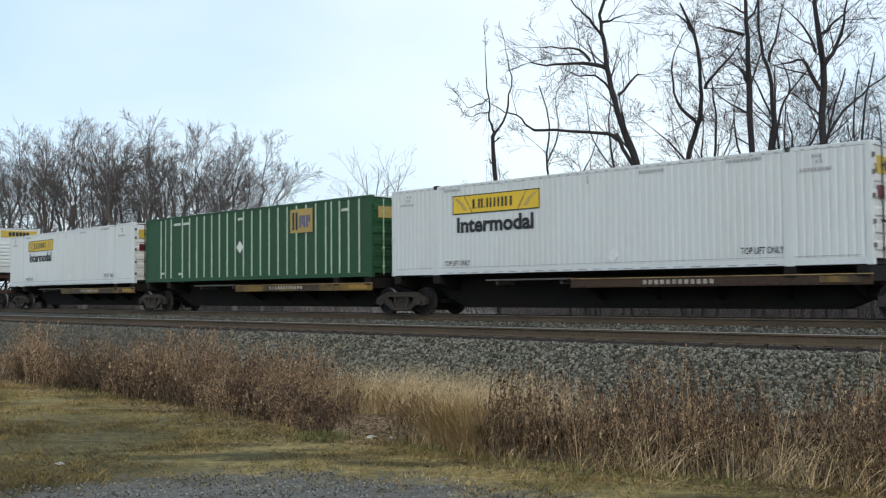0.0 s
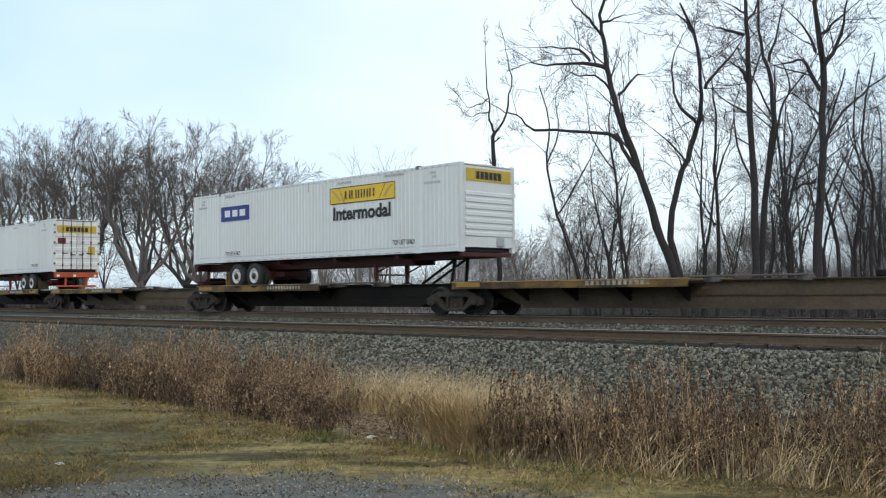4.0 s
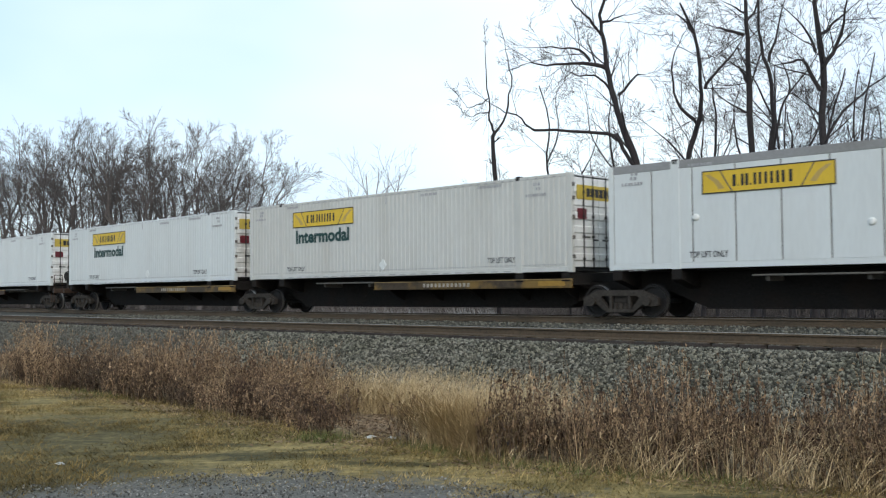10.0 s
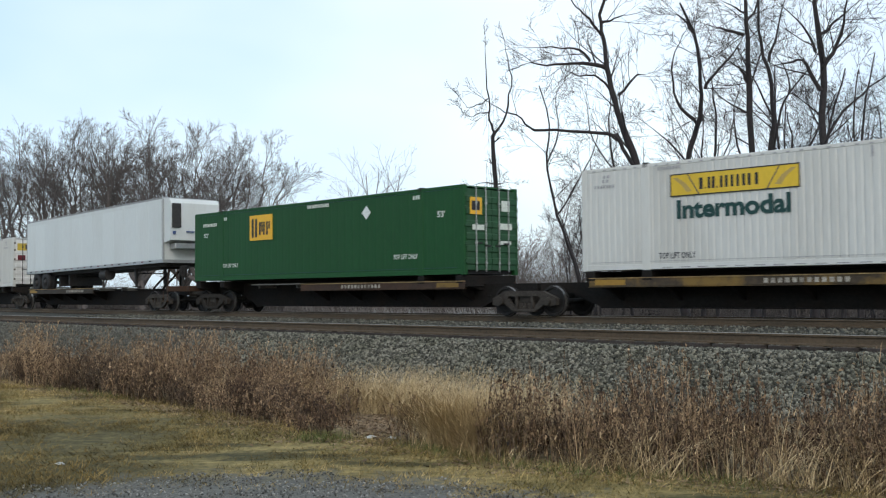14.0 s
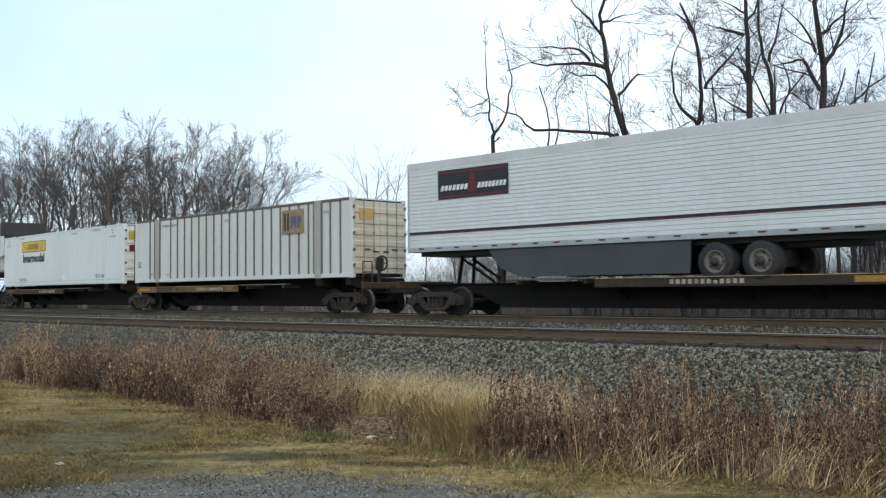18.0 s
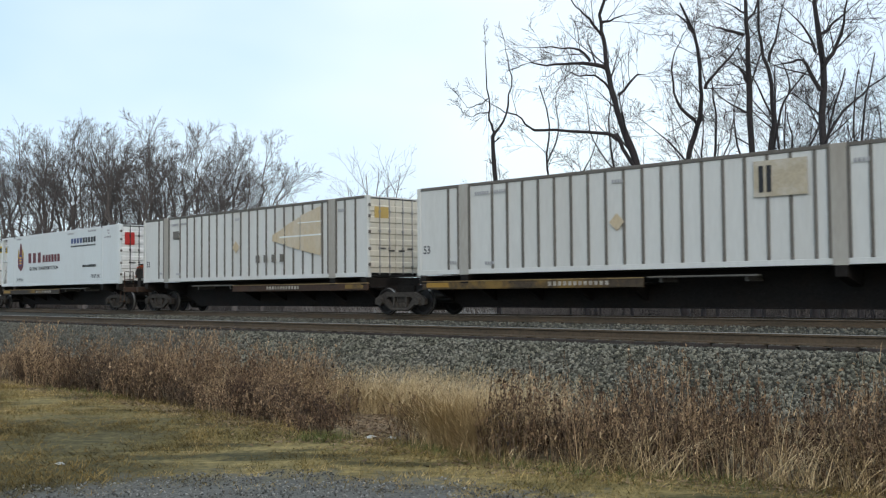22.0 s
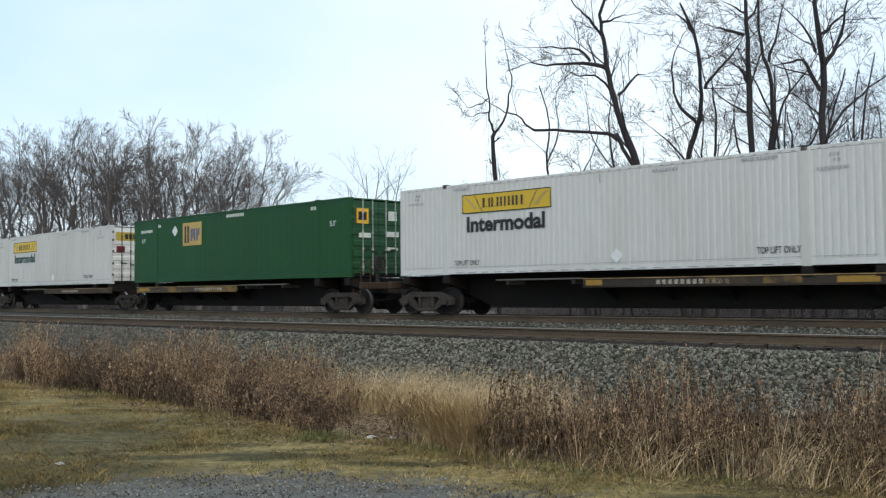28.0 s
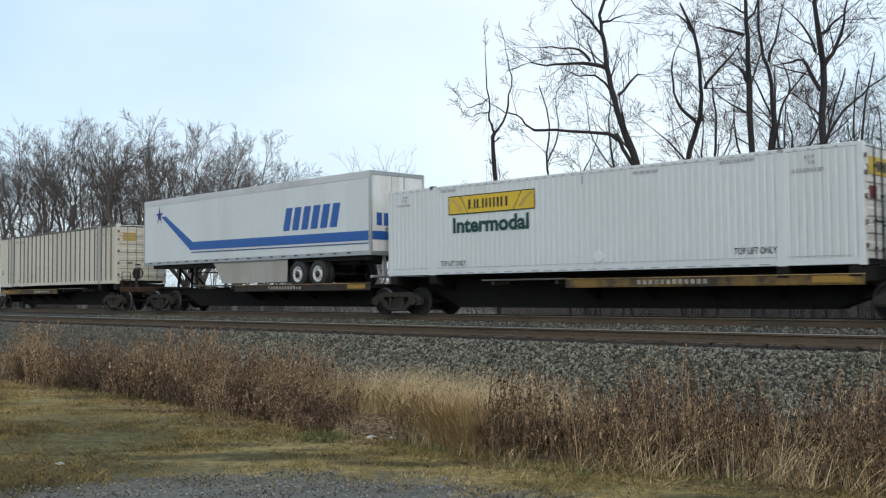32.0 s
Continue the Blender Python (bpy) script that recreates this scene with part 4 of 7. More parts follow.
# ---- bare winter trees ----
class Wood:
    """The limbs of a tree: trunk and thick limbs in one mesh, twigs in another."""

    def __init__(self, seed):
        self.rng = random.Random(seed)
        self.thick, self.thin = Geo(), Geo()

    def tube(self, pts, r0, r1, twig=False):
        g = self.thin if twig else self.thick
        n = 3 if r0 < 0.012 else (4 if r0 < 0.04 else (6 if r0 < 0.12 else 9))
        base, m = len(g.v), len(pts)
        u = None
        for k, p in enumerate(pts):
            d = (pts[min(k + 1, m - 1)] - pts[max(k - 1, 0)]).normalized()
            if u is None:
                u = d.orthogonal().normalized()
            u = (u - d * u.dot(d)).normalized()
            w = d.cross(u)
            r = r0 + (r1 - r0) * k / (m - 1)
            if n > 4:
                r *= self.rng.uniform(0.92, 1.08)
            for i in range(n):
                a = 6.2832 * i / n
                q = p + u * (math.cos(a) * r) + w * (math.sin(a) * r)
                g.v.append((q.x, q.y, q.z))
        for k in range(m - 1):
            for i in range(n):
                j = (i + 1) % n
                g.f.append((base + k * n + i, base + k * n + j, base + (k + 1) * n + j, base + (k + 1) * n + i))

    def grow(self, p, d, length, r, level, up=0.25, wild=0.3, kids=4, low=0.3, stop=0.004, wide=(0.5, 1.0)):
        rng = self.rng
        steps = max(3, min(7, int(length / 0.35)))
        pts, dirs = [p.copy()], []
        step = length / steps
        for _ in range(steps):
            d = (d + Vector((rng.gauss(0, wild), rng.gauss(0, wild), rng.gauss(0, wild * 0.8) + up * 0.35)) * 0.42).normalized()
            pts.append(pts[-1] + d * step)
            dirs.append(d)
        end = max(stop * 0.7, r * (0.35 if level > 0 else 0.5))
        self.tube(pts, r, end, twig=r < 0.03)
        if level <= 0:
            return
        for k in range(kids):
            t = low + (1 - low) * (k + rng.random()) / kids
            i = min(steps - 1, int(t * steps))
            q = pts[i] + (pts[i + 1] - pts[i]) * (t * steps - i)
            side = dirs[i].orthogonal().normalized()
            side.rotate(Matrix.Rotation(rng.uniform(0, 6.2832), 3, dirs[i]))
            ang = rng.uniform(*wide)
            nd = (dirs[i] * math.cos(ang) + side * math.sin(ang)).normalized()
            rr = (r + (end - r) * t) * rng.uniform(0.45, 0.7)
            if rr < stop:
                rr = stop
            self.grow(q, nd, length * rng.uniform(0.45, 0.75) * (1.12 - 0.45 * t), rr, level - 1, up, wild, kids, low * 0.8, stop, wide)

    def limb(self, pts, r0, r1, shoots, level, length, up=0.3, stop=0.005, wild=0.2):
        """A main limb through given places, with side branches along it."""
        rng = self.rng
        fine = []
        for k in range(len(pts) - 1):
            a, b = pts[max(k - 1, 0)], pts[k]
            c, d = pts[k + 1], pts[min(k + 2, len(pts) - 1)]
            for t in (0, 1 / 3, 2 / 3):
                q = 0.5 * (2 * b + (c - a) * t + (2 * a - 5 * b + 4 * c - d) * t * t + (3 * b - a - 3 * c + d) * t ** 3)
                fine.append(q + Vector((rng.gauss(0, 0.02), rng.gauss(0, 0.04), rng.gauss(0, 0.02))))
        fine.append(pts[-1])
        self.tube(fine, r0, r1)
        m = len(fine) - 1
        for k in range(shoots):
            t = 0.3 + 0.7 * (k + rng.random()) / shoots if r0 > 0.1 else (k + rng.random()) / shoots
            i = min(m - 1, int(t * m))
            d = (fine[i + 1] - fine[i]).normalized()
            side = d.orthogonal().normalized()
            side.rotate(Matrix.Rotation(rng.uniform(0, 6.2832), 3, d))
            ang = rng.uniform(0.6, 1.15)
            rr = max(stop, (r0 + (r1 - r0) * t) * rng.uniform(0.26, 0.44))
            self.grow(fine[i], (d * math.cos(ang) + side * math.sin(ang)).normalized(), length * rng.uniform(0.7, 1.35), rr, level, up, wild, 4, 0.25, stop, (0.45, 0.85))

    def finish(self, label, bark, at=None, name="tree"):
        top = thing(name, label, "tree", "bare trees behind the line")
        if at is not None:
            top.location = at
        a = self.thick.mesh("trunk", True)
        part("trunk", a, bark, top)
        if self.thin.v:
            me = bpy.data.meshes.new("crown")
            me.from_pydata(self.thin.v, [], self.thin.f)
            tagged(part("crown", me, bark, top), kind="stuff")
        return top


# main limbs of the trees just behind the line: distance ahead of the stand, then places aside and up
TREES = [
    ("pole", 40, 0.24, [[(2.3, -0.8), (2.2, 1.6), (2.2, 3.4), (2.1, 5.2), (2.0, 6.7), (2.1, 7.1)], [(2.1, 7.1), (1.9, 7.6), (1.9, 8.5), (1.8, 9.9), (1.8, 11.0)], [(2.1, 7.1), (2.6, 7.9), (2.8, 9.0), (2.7, 10.1), (2.5, 11.0)], [(1.9, 8.5), (1.4, 8.2), (1.0, 8.1), (0.7, 8.5)], [(1.9, 7.9), (1.5, 7.9), (1.1, 7.8), (0.8, 8.1)], [(2.1, 5.0), (1.7, 5.1), (1.3, 5.0)], [(2.1, 5.0), (2.4, 5.1), (2.7, 5.1)], [(2.8, 9.6), (3.2, 9.8), (3.8, 10.0)]]),
    ("lean", 38, 0.42, [[(9.3, -0.8), (8.7, 1.5), (8.1, 3.2), (7.5, 5.3), (6.8, 7.2), (6.5, 8.3), (6.3, 9.3), (6.2, 10.3), (6.1, 11.3), (6.4, 12.6)], [(7.6, 4.9), (6.9, 6.1), (6.6, 6.6), (5.5, 6.8), (3.8, 6.9), (3.3, 7.0), (2.9, 7.5), (2.4, 7.6), (1.8, 8.0)], [(6.3, 9.2), (5.7, 9.4), (4.7, 9.4), (3.7, 9.4), (3.2, 9.7)], [(5.7, 9.5), (5.3, 9.9), (4.5, 10.0), (3.7, 10.0)], [(6.6, 8.1), (6.2, 8.7), (5.7, 9.0), (5.1, 9.0), (4.7, 9.3)], [(6.2, 10.4), (5.6, 11.1), (5.1, 11.6), (4.7, 12.2)], [(6.1, 11.0), (6.6, 11.1), (7.1, 11.2)], [(6.8, 8.2), (7.4, 8.9), (7.8, 9.0)]]),
    ("fork", 38.3, 0.36, [[(9.4, -0.8), (9.0, 1.5), (8.7, 2.7), (8.9, 4.3), (9.4, 5.8), (9.8, 7.0), (10.0, 8.2), (9.9, 9.7), (9.7, 10.7), (9.2, 11.8)], [(10.1, 8.5), (10.5, 9.0), (11.3, 9.9), (11.6, 10.4)], [(9.8, 7.1), (9.2, 7.7), (8.9, 8.3), (8.9, 9.6), (9.2, 10.4)], [(9.7, 10.6), (9.3, 11.3), (9.0, 11.4)], [(9.4, 5.5), (8.7, 6.4), (7.9, 7.1)]]),
    ("tall", 36, 0.36, [[(11.1, -0.8), (11.2, 3.0), (11.1, 7.1), (11.1, 9.1), (11.0, 11.1), (10.9, 13.3)], [(11.1, 8.1), (10.9, 8.5), (10.7, 8.9)], [(11.0, 9.9), (10.3, 10.1), (9.8, 10.2)], [(11.1, 10.7), (10.7, 10.9), (10.2, 11.2)], [(11.2, 4.4), (10.6, 5.9), (10.5, 7.1), (10.7, 8.1)], [(11.1, 10.5), (11.4, 11.0), (11.5, 12.2)]]),
    ("twin", 37, 0.3, [[(11.5, -0.8), (11.8, 2.7), (12.2, 6.2), (12.3, 7.1), (12.1, 8.9), (11.8, 10.4), (11.8, 12.8)], [(12.1, 9.2), (12.5, 10.4), (12.8, 11.9)], [(11.8, 3.1), (12.4, 6.8), (12.9, 8.0), (13.7, 9.0), (14.2, 9.9)], [(12.2, 7.2), (11.4, 8.9), (10.9, 9.9)], [(12.9, 8.0), (12.8, 8.9), (12.3, 9.7)]]),
    ("big", 34, 0.42, [[(12.5, -0.8), (12.7, 2.5), (12.9, 5.7), (13.0, 8.4), (12.8, 10.5), (12.8, 12.8)], [(13.0, 8.3), (13.5, 9.1), (13.8, 10.2), (14.0, 11.5)], [(12.9, 7.5), (12.5, 8.2), (12.3, 8.5), (11.7, 8.4), (11.3, 8.3)], [(13.0, 9.4), (13.6, 10.0), (14.1, 10.4)], [(12.9, 5.5), (13.7, 6.8), (14.6, 7.6), (15.6, 8.3)], [(12.7, 4.4), (12.0, 4.2), (11.3, 3.7)], [(12.8, 8.8), (12.4, 9.7), (11.8, 10.3)]]),
    ("slim", 43, 0.18, [[(6.2, -0.8), (5.6, 2.1), (4.9, 4.0), (4.5, 6.0), (4.6, 7.9), (4.2, 9.6)], [(4.5, 6.2), (5.0, 7.6), (4.9, 9.1), (5.3, 9.8)], [(4.9, 4.0), (6.1, 5.9), (6.7, 7.4), (6.4, 8.6)]]),
    ("slim", 42, 0.17, [[(8.0, -0.8), (7.4, 3.5), (7.2, 5.8), (7.0, 7.5), (7.1, 8.9)], [(7.2, 5.8), (6.4, 7.0), (6.1, 8.4), (6.2, 9.4)], [(7.4, 3.9), (6.5, 5.1), (5.8, 5.6)]]),
    ("slim", 39, 0.2, [[(10.6, -0.8), (10.7, 3.2), (10.6, 5.4), (10.7, 7.6), (10.5, 9.1)], [(10.6, 4.8), (11.2, 6.5), (11.6, 7.8)], [(10.6, 3.2), (9.9, 4.5), (9.6, 5.6)]]),
    ("slim", 41, 0.24, [[(16.3, -0.8), (16.1, 2.5), (15.6, 5.0), (15.9, 7.5), (16.6, 9.8)], [(15.7, 4.6), (16.6, 6.2), (17.3, 7.4)], [(15.8, 6.8), (15.1, 8.2), (14.9, 9.6)]]),
    ("slim", 44, 0.22, [[(18.2, -0.8), (18.0, 2.6), (18.5, 5.2), (18.1, 7.8), (18.4, 10.4)], [(18.2, 4.2), (17.3, 5.8), (17.0, 7.6)], [(18.4, 5.4), (19.2, 7.0)]]),
    ("slim", 42, 0.2, [[(14.4, -0.8), (14.6, 2.4), (14.2, 4.6), (14.7, 6.6), (14.5, 8.2)], [(14.3, 4.2), (13.5, 5.4), (13.2, 6.6)], [(14.5, 2.8), (15.3, 4.2), (15.5, 5.6)]]),
    ("slim", 40, 0.22, [[(17.1, -0.8), (17.0, 2.1), (17.2, 4.8), (16.8, 6.6), (17.0, 8.4), (17.4, 10.2)], [(17.1, 4.4), (16.1, 5.9), (15.7, 7.1)], [(17.0, 2.6), (17.8, 4.6)]]),
]
WORDS = {"pole": "tall bare broken-topped tree trailing thin vines", "lean": "large leaning bare tree with a long level limb",
         "fork": "bare forked tree with a crooked crown", "tall": "tall straight bare tree", "twin": "bare tree with twin upright stems",
         "big": "thick-trunked bare tree with spreading limbs", "slim": "slender bare young tree"}


def standing(aside, ahead, up):
    return ASIDE * aside + AHEAD * ahead + Vector((0, 0, up))


for number, (sort, ahead, girth, limbs) in enumerate(TREES):
    wood = Wood(100 + number)
    root = standing(limbs[0][0][0], ahead, -0.85)
    for k, line in enumerate(limbs):
        drift = wood.rng.uniform(-0.5, 0.5)
        pts = [standing(a, ahead + (0 if k == 0 else drift * i / len(line)), b) - root for i, (a, b) in enumerate(line)]
        if k == 0:
            r0, r1 = girth * 0.43, girth * (0.11 if sort != "pole" else 0.3)
        else:
            r0, r1 = girth * (0.21 if k < 3 else 0.14), girth * 0.025
        many = {"pole": 3, "slim": 9}.get(sort, 8) if k == 0 else (3 if sort == "pole" else 6)
        wood.limb(pts, r0, r1, many, 2 if k == 0 and sort in ("pole", "lean") else (3 if k == 0 else 2), 1.5 if sort != "pole" else 0.5, stop=0.006)
        if k > 0:
            wood.grow(pts[-1], (pts[-1] - pts[-2]).normalized(), 1.1 if sort != "pole" else 0.6, max(0.012, r1), 2, 0.2, 0.2, 4, 0.1, 0.0055, (0.4, 0.8))
    if sort == "pole":
        for _ in range(16):
            a = standing(2.0 + wood.rng.uniform(-0.25, 0.3), ahead + wood.rng.uniform(-0.2, 0.2), wood.rng.uniform(5, 9)) - root
            wood.grow(a, Vector((0.1, 0, -1)), wood.rng.uniform(0.8, 2.0), 0.008, 1, -0.5, 0.15, 3, stop=0.005)
    wood.finish(WORDS[sort], M["bark"], root)


def wild_tree(seed, tall, girth, lean=0.0, level=4, spread=0.3, bark=None, label="", stop=0.007, forks=3, kids=4, wild=0.2, low_fork=(0.16, 0.28)):
    """A bare tree that forks low into steep limbs."""
    wood = Wood(seed)
    rng = wood.rng
    fork = tall * rng.uniform(*low_fork)
    trunk = [Vector((0, 0, -0.4)), Vector((lean * 0.3, rng.uniform(-0.1, 0.1), fork * 0.5)), Vector((lean * 0.6, rng.uniform(-0.15, 0.15), fork))]
    wood.tube(trunk, girth, girth * 0.75)
    for k in range(forks):
        a = 6.2832 * (k + rng.random() * 0.7) / forks
        d = Vector((math.cos(a) * spread + lean * 0.08, math.sin(a) * spread, 1)).normalized()
        wood.grow(trunk[-1] - Vector((0, 0, 0.1)), d, tall * rng.uniform(0.5, 0.62), girth * rng.uniform(0.5, 0.68), level, 0.26, wild, kids, 0.22, stop)
    return wood.finish(label, bark)


# a handful of shapes, set out again and again behind the line
rng = random.Random(77)
near_shapes = [wild_tree(300 + k, 10 + k % 3, 0.13, rng.uniform(-1, 1), 4, 0.2, M["bark"], "slender bare tree in the thicket behind the line", 0.0055, 2, 4, 0.13, (0.25, 0.45)) for k in range(4)]
spots = []
for k in range(44):
    spots.append((rng.uniform(5.0, 23), rng.uniform(43, 62), rng.uniform(0.42, 0.72) if k > 6 else rng.uniform(0.8, 0.95)))
for k in range(20):
    spots.append((rng.uniform(14.5, 22), rng.uniform(44, 60), rng.uniform(0.65, 1.0)))
for k, (a, d, size) in enumerate(spots):
    p = standing(a * d / 42.0, d, -0.85)
    m = Matrix.Translation(p) @ Matrix.Rotation(rng.uniform(0, 6.28), 4, "Z")
    if k < 4:
        near_shapes[k].matrix_basis = m @ Matrix.Scale(size, 4)
    else:
        copy_thing(near_shapes[k % 4], m).scale = (size,) * 3

# the grove far down the line: broad crowns of steep limbs that end in fine twigs
def crown_tree(seed, tall, girth, reach, side, label):
    """A broad tree: a short trunk, arching limbs, long branches off them and fine twigs."""
    wood = Wood(seed)
    rng = wood.rng
    fork = tall * rng.uniform(0.14, 0.2)
    trunk = [Vector((0, 0, -0.4)), Vector((rng.uniform(-0.1, 0.1), 0, fork * 0.5)), Vector((side * 0.2, rng.uniform(-0.2, 0.2), fork))]
    wood.tube(trunk, girth, girth * 0.8)
    count = 7
    for k in range(count):
        a = 6.2832 * (k + rng.random() * 0.5) / count
        out = reach * (0.15 if k == 0 else rng.uniform(0.6, 1.0))
        top = tall * (1.0 - 0.3 * (out / reach) ** 2) * rng.uniform(0.93, 1.0)
        end = Vector((math.cos(a) * out + side, math.sin(a) * out, top))
        p0 = trunk[-1] + Vector((0, 0, rng.uniform(-0.5, 0.3)))
        pts = []
        for i in range(11):
            t = i / 10
            q = p0.lerp(end, t)
            # limbs leave the trunk aslant, rise, and spread again towards their tips
            bow = math.sin(t * 6.2832) * 0.07 * out + math.sin(t * 3.1416) * 0.08 * out
            q += Vector((math.cos(a) * bow + rng.gauss(0, 0.14), math.sin(a) * bow + rng.gauss(0, 0.14), rng.gauss(0, 0.06)))
            pts.append(q)
        r0 = girth * rng.uniform(0.5, 0.72)
        wood.tube(pts, r0, 0.02)
        wood.grow(pts[-1], (pts[-1] - pts[-2]).normalized(), 1.4, 0.02, 2, 0.1, 0.16, 4, 0.1, 0.009, (0.4, 0.8))
        for j in range(8):
            t = 0.3 + 0.67 * (j + rng.random()) / 8
            i = min(9, int(t * 10))
            q = pts[i].lerp(pts[i + 1], t * 10 - i)
            d = (pts[i + 1] - pts[i]).normalized()
            s = d.orthogonal().normalized()
            s.rotate(Matrix.Rotation(rng.uniform(0, 6.2832), 3, d))
            ang = rng.uniform(0.4, 0.8)
            wood.grow(q, d * math.cos(ang) + s * math.sin(ang), tall * rng.uniform(0.2, 0.3) * (1.15 - 0.55 * t), max(0.02, r0 * 0.42 * (1 - 0.7 * t)), 3, 0.16, 0.11, 4, 0.2, 0.009, (0.4, 0.8))
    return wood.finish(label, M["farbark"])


left_shapes = [crown_tree(410, 15.2, 0.28, 6.0, 0.0, "broad bare tree with a rounded twiggy crown"),
               crown_tree(411, 14.6, 0.26, 5.2, -1.2, "bare tree leaning aside with a fine twiggy crown"),
               crown_tree(412, 14.2, 0.26, 5.6, 2.2, "bare tree with long limbs swept to one side")]
GROVE = [(-24.0, 80, 1.03, 0, 0.2), (-29.2, 82, 1.02, 1, 0.8), (-16.6, 80, 0.96, 2, 0.77), (-19.9, 82, 1.0, 0, 2.6), (-34.6, 84, 1.02, 0, 4.2), (-40.0, 86, 1.05, 1, 3.0), (-27.0, 91, 1.1, 2, 3.9), (-44, 90, 1.1, 0, 1.0), (-22.4, 88, 1.1, 1, 2.2), (-14.6, 81, 0.7, 2, 0.85), (-31.8, 88, 1.1, 0, 5.2)]
for k, (a, d, size, shape, turn_by) in enumerate(GROVE):
    m = Matrix.Translation(standing(a, d, -0.8)) @ Matrix.Rotation(turn_by, 4, "Z")
    if k < 3:
        left_shapes[shape].matrix_basis = m @ Matrix.Scale(size, 4)
    else:
        copy_thing(left_shapes[shape], m).scale = (size,) * 3

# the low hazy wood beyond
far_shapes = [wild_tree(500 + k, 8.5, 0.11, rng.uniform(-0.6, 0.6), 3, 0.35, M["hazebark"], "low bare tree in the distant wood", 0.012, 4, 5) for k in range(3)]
far_rng = random.Random(9)
for k in range(64):
    d = far_rng.uniform(92, 128)
    a = far_rng.uniform(-0.24, 0.46) * d if k % 6 else far_rng.uniform(-0.5, -0.24) * d
    m = Matrix.Translation(standing(a, d, -0.8)) @ Matrix.Rotation(far_rng.uniform(0, 6.28), 4, "Z")
    size = far_rng.uniform(0.75, 1.15)
    if k < 3:
        far_shapes[k].matrix_basis = m @ Matrix.Scale(size, 4)
    else:
        copy_thing(far_shapes[k % 3], m).scale = (size,) * 3

# grey brushwood that closes the view under the trees
def build_brush():
    rng = np.random.RandomState(61)
    lot = Many()
    for n, d0, d1, a0, a1, h0, h1, w in ((11000, 88, 125, -0.5, -0.14, 0.8, 3.6, 0.018), (11000, 66, 125, -0.16, 0.47, 1.2, 5.8, 0.017), (11500, 46, 68, 0.06, 0.47, 0.5, 5.0, 0.009)):
        d = rng.uniform(d0, d1, n)
        a = rng.uniform(a0, a1, n) * d
        p = np.stack([ASIDE.x * a + AHEAD.x * d, ASIDE.y * a + AHEAD.y * d, np.full(n, -0.85)], -1)
        lump = 0.75 + 0.5 * np.array([noise.noise(Vector((x * 0.12, y * 0.12, 2))) for x, y, _ in p])
        h = rng.uniform(h0, h1, n) * lump
        blades(lot, p, h, np.full(n, w) * rng.uniform(0.6, 1.3, n), 0.6, rng, bend=0.5, segs=2)
        for _ in range(3):
            t = rng.uniform(0.3, 0.8, n)
            q = p + np.array([0, 0, 1.0]) * (h * t)[:, None]
            blades(lot, q, h * rng.uniform(0.25, 0.5, n), np.full(n, w * 0.55), 0.8, rng, segs=1)
    return lot.build("brushwood", M["brush"], "grey leafless brushwood behind the line", "brushwood")


build_brush()

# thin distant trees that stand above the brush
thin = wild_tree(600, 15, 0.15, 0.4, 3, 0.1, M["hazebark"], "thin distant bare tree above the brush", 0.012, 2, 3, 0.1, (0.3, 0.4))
thin.matrix_basis = Matrix.Translation(standing(-8.2, 112, -0.8))
for a, d, size, turn_by in ((-5.9, 110, 1.0, 2.0), (-9.6, 112, 0.9, 4.0), (-2.2, 118, 0.62, 1.0)):
    copy_thing(thin, Matrix.Translation(standing(a, d, -0.8)) @ Matrix.Rotation(turn_by, 4, "Z")).scale = (size,) * 3
# ---- the train ----
LONG, TALL, WIDE = 16.154, 2.896, 2.591
HL, HW = LONG / 2, WIDE / 2
MOVERS = []          # thing, place along the line of its middle at the start, height
WHEELSETS = ([], [])  # leading and trailing axles of the trucks


def ride(ob, s, z, pitch=0.0):
    MOVERS.append((ob, s, z, pitch))
    p = on_line(s, FAR_MID, z)
    ob.location = p
    ob.rotation_euler = (0, 0, math.atan(swing(s)[1]))
    return ob


def ribbed(g, x0, x1, out, deep, z0, z1, pitch, crest=0.55, slope=0.12, thick=0.03):
    """A wall pressed into upright ribs: out is the face of the crests, deep that of the hollows."""
    line, x = [], x0
    back = deep + math.copysign(thick, deep - out)
    while x < x1 - 0.01:
        for t, y in ((0, deep), (slope, out), (slope + crest, out), (2 * slope + crest, deep)):
            if x + t * pitch <= x1:
                line.append((x + t * pitch, y))
        x += pitch
    line += [(x1, deep), (x1, back), (x0, back)]
    return g.prism(line, z0, z1, "z")


def bars(g, rng, x0, x1, z0, z1, n, y0, y1, slant=0.0, gap=0.2):
    """Plain upright blocks in a row, in place of lettering."""
    w = (x1 - x0) / n
    for k in range(n):
        a, b = x0 + k * w + gap * w * 0.5, x0 + (k + 1) * w - gap * w * 0.5
        g.prism([(a, z0), (b, z0), (b + slant, z1), (a + slant, z1)], y0, y1)
    return g


def block_marks(parent, name, x0, x1, z0, z1, n, y0, y1, ink, slant=0.0, gap=0.3, at=(0, 0, 0), label=""):
    """Plain solid blocks in a row, each one a part, in place of a name."""
    w, h = (x1 - x0) / n, z1 - z0
    key = "block:%.3f:%.3f:%.3f:%.4f" % (w, h, slant, y0)
    me = shared(key, lambda g: g.prism([(0, 0), (w * (1 - gap), 0), (w * (1 - gap) + slant, h), (slant, h)], y0, y1))
    for k in range(n):
        part(name, me, M[ink], parent, (at[0] + x0 + (k + gap / 2) * w, at[1], at[2] + z0), label if k == 0 else "")


FACE = -HW - 0.008
RNG = random.Random(3)


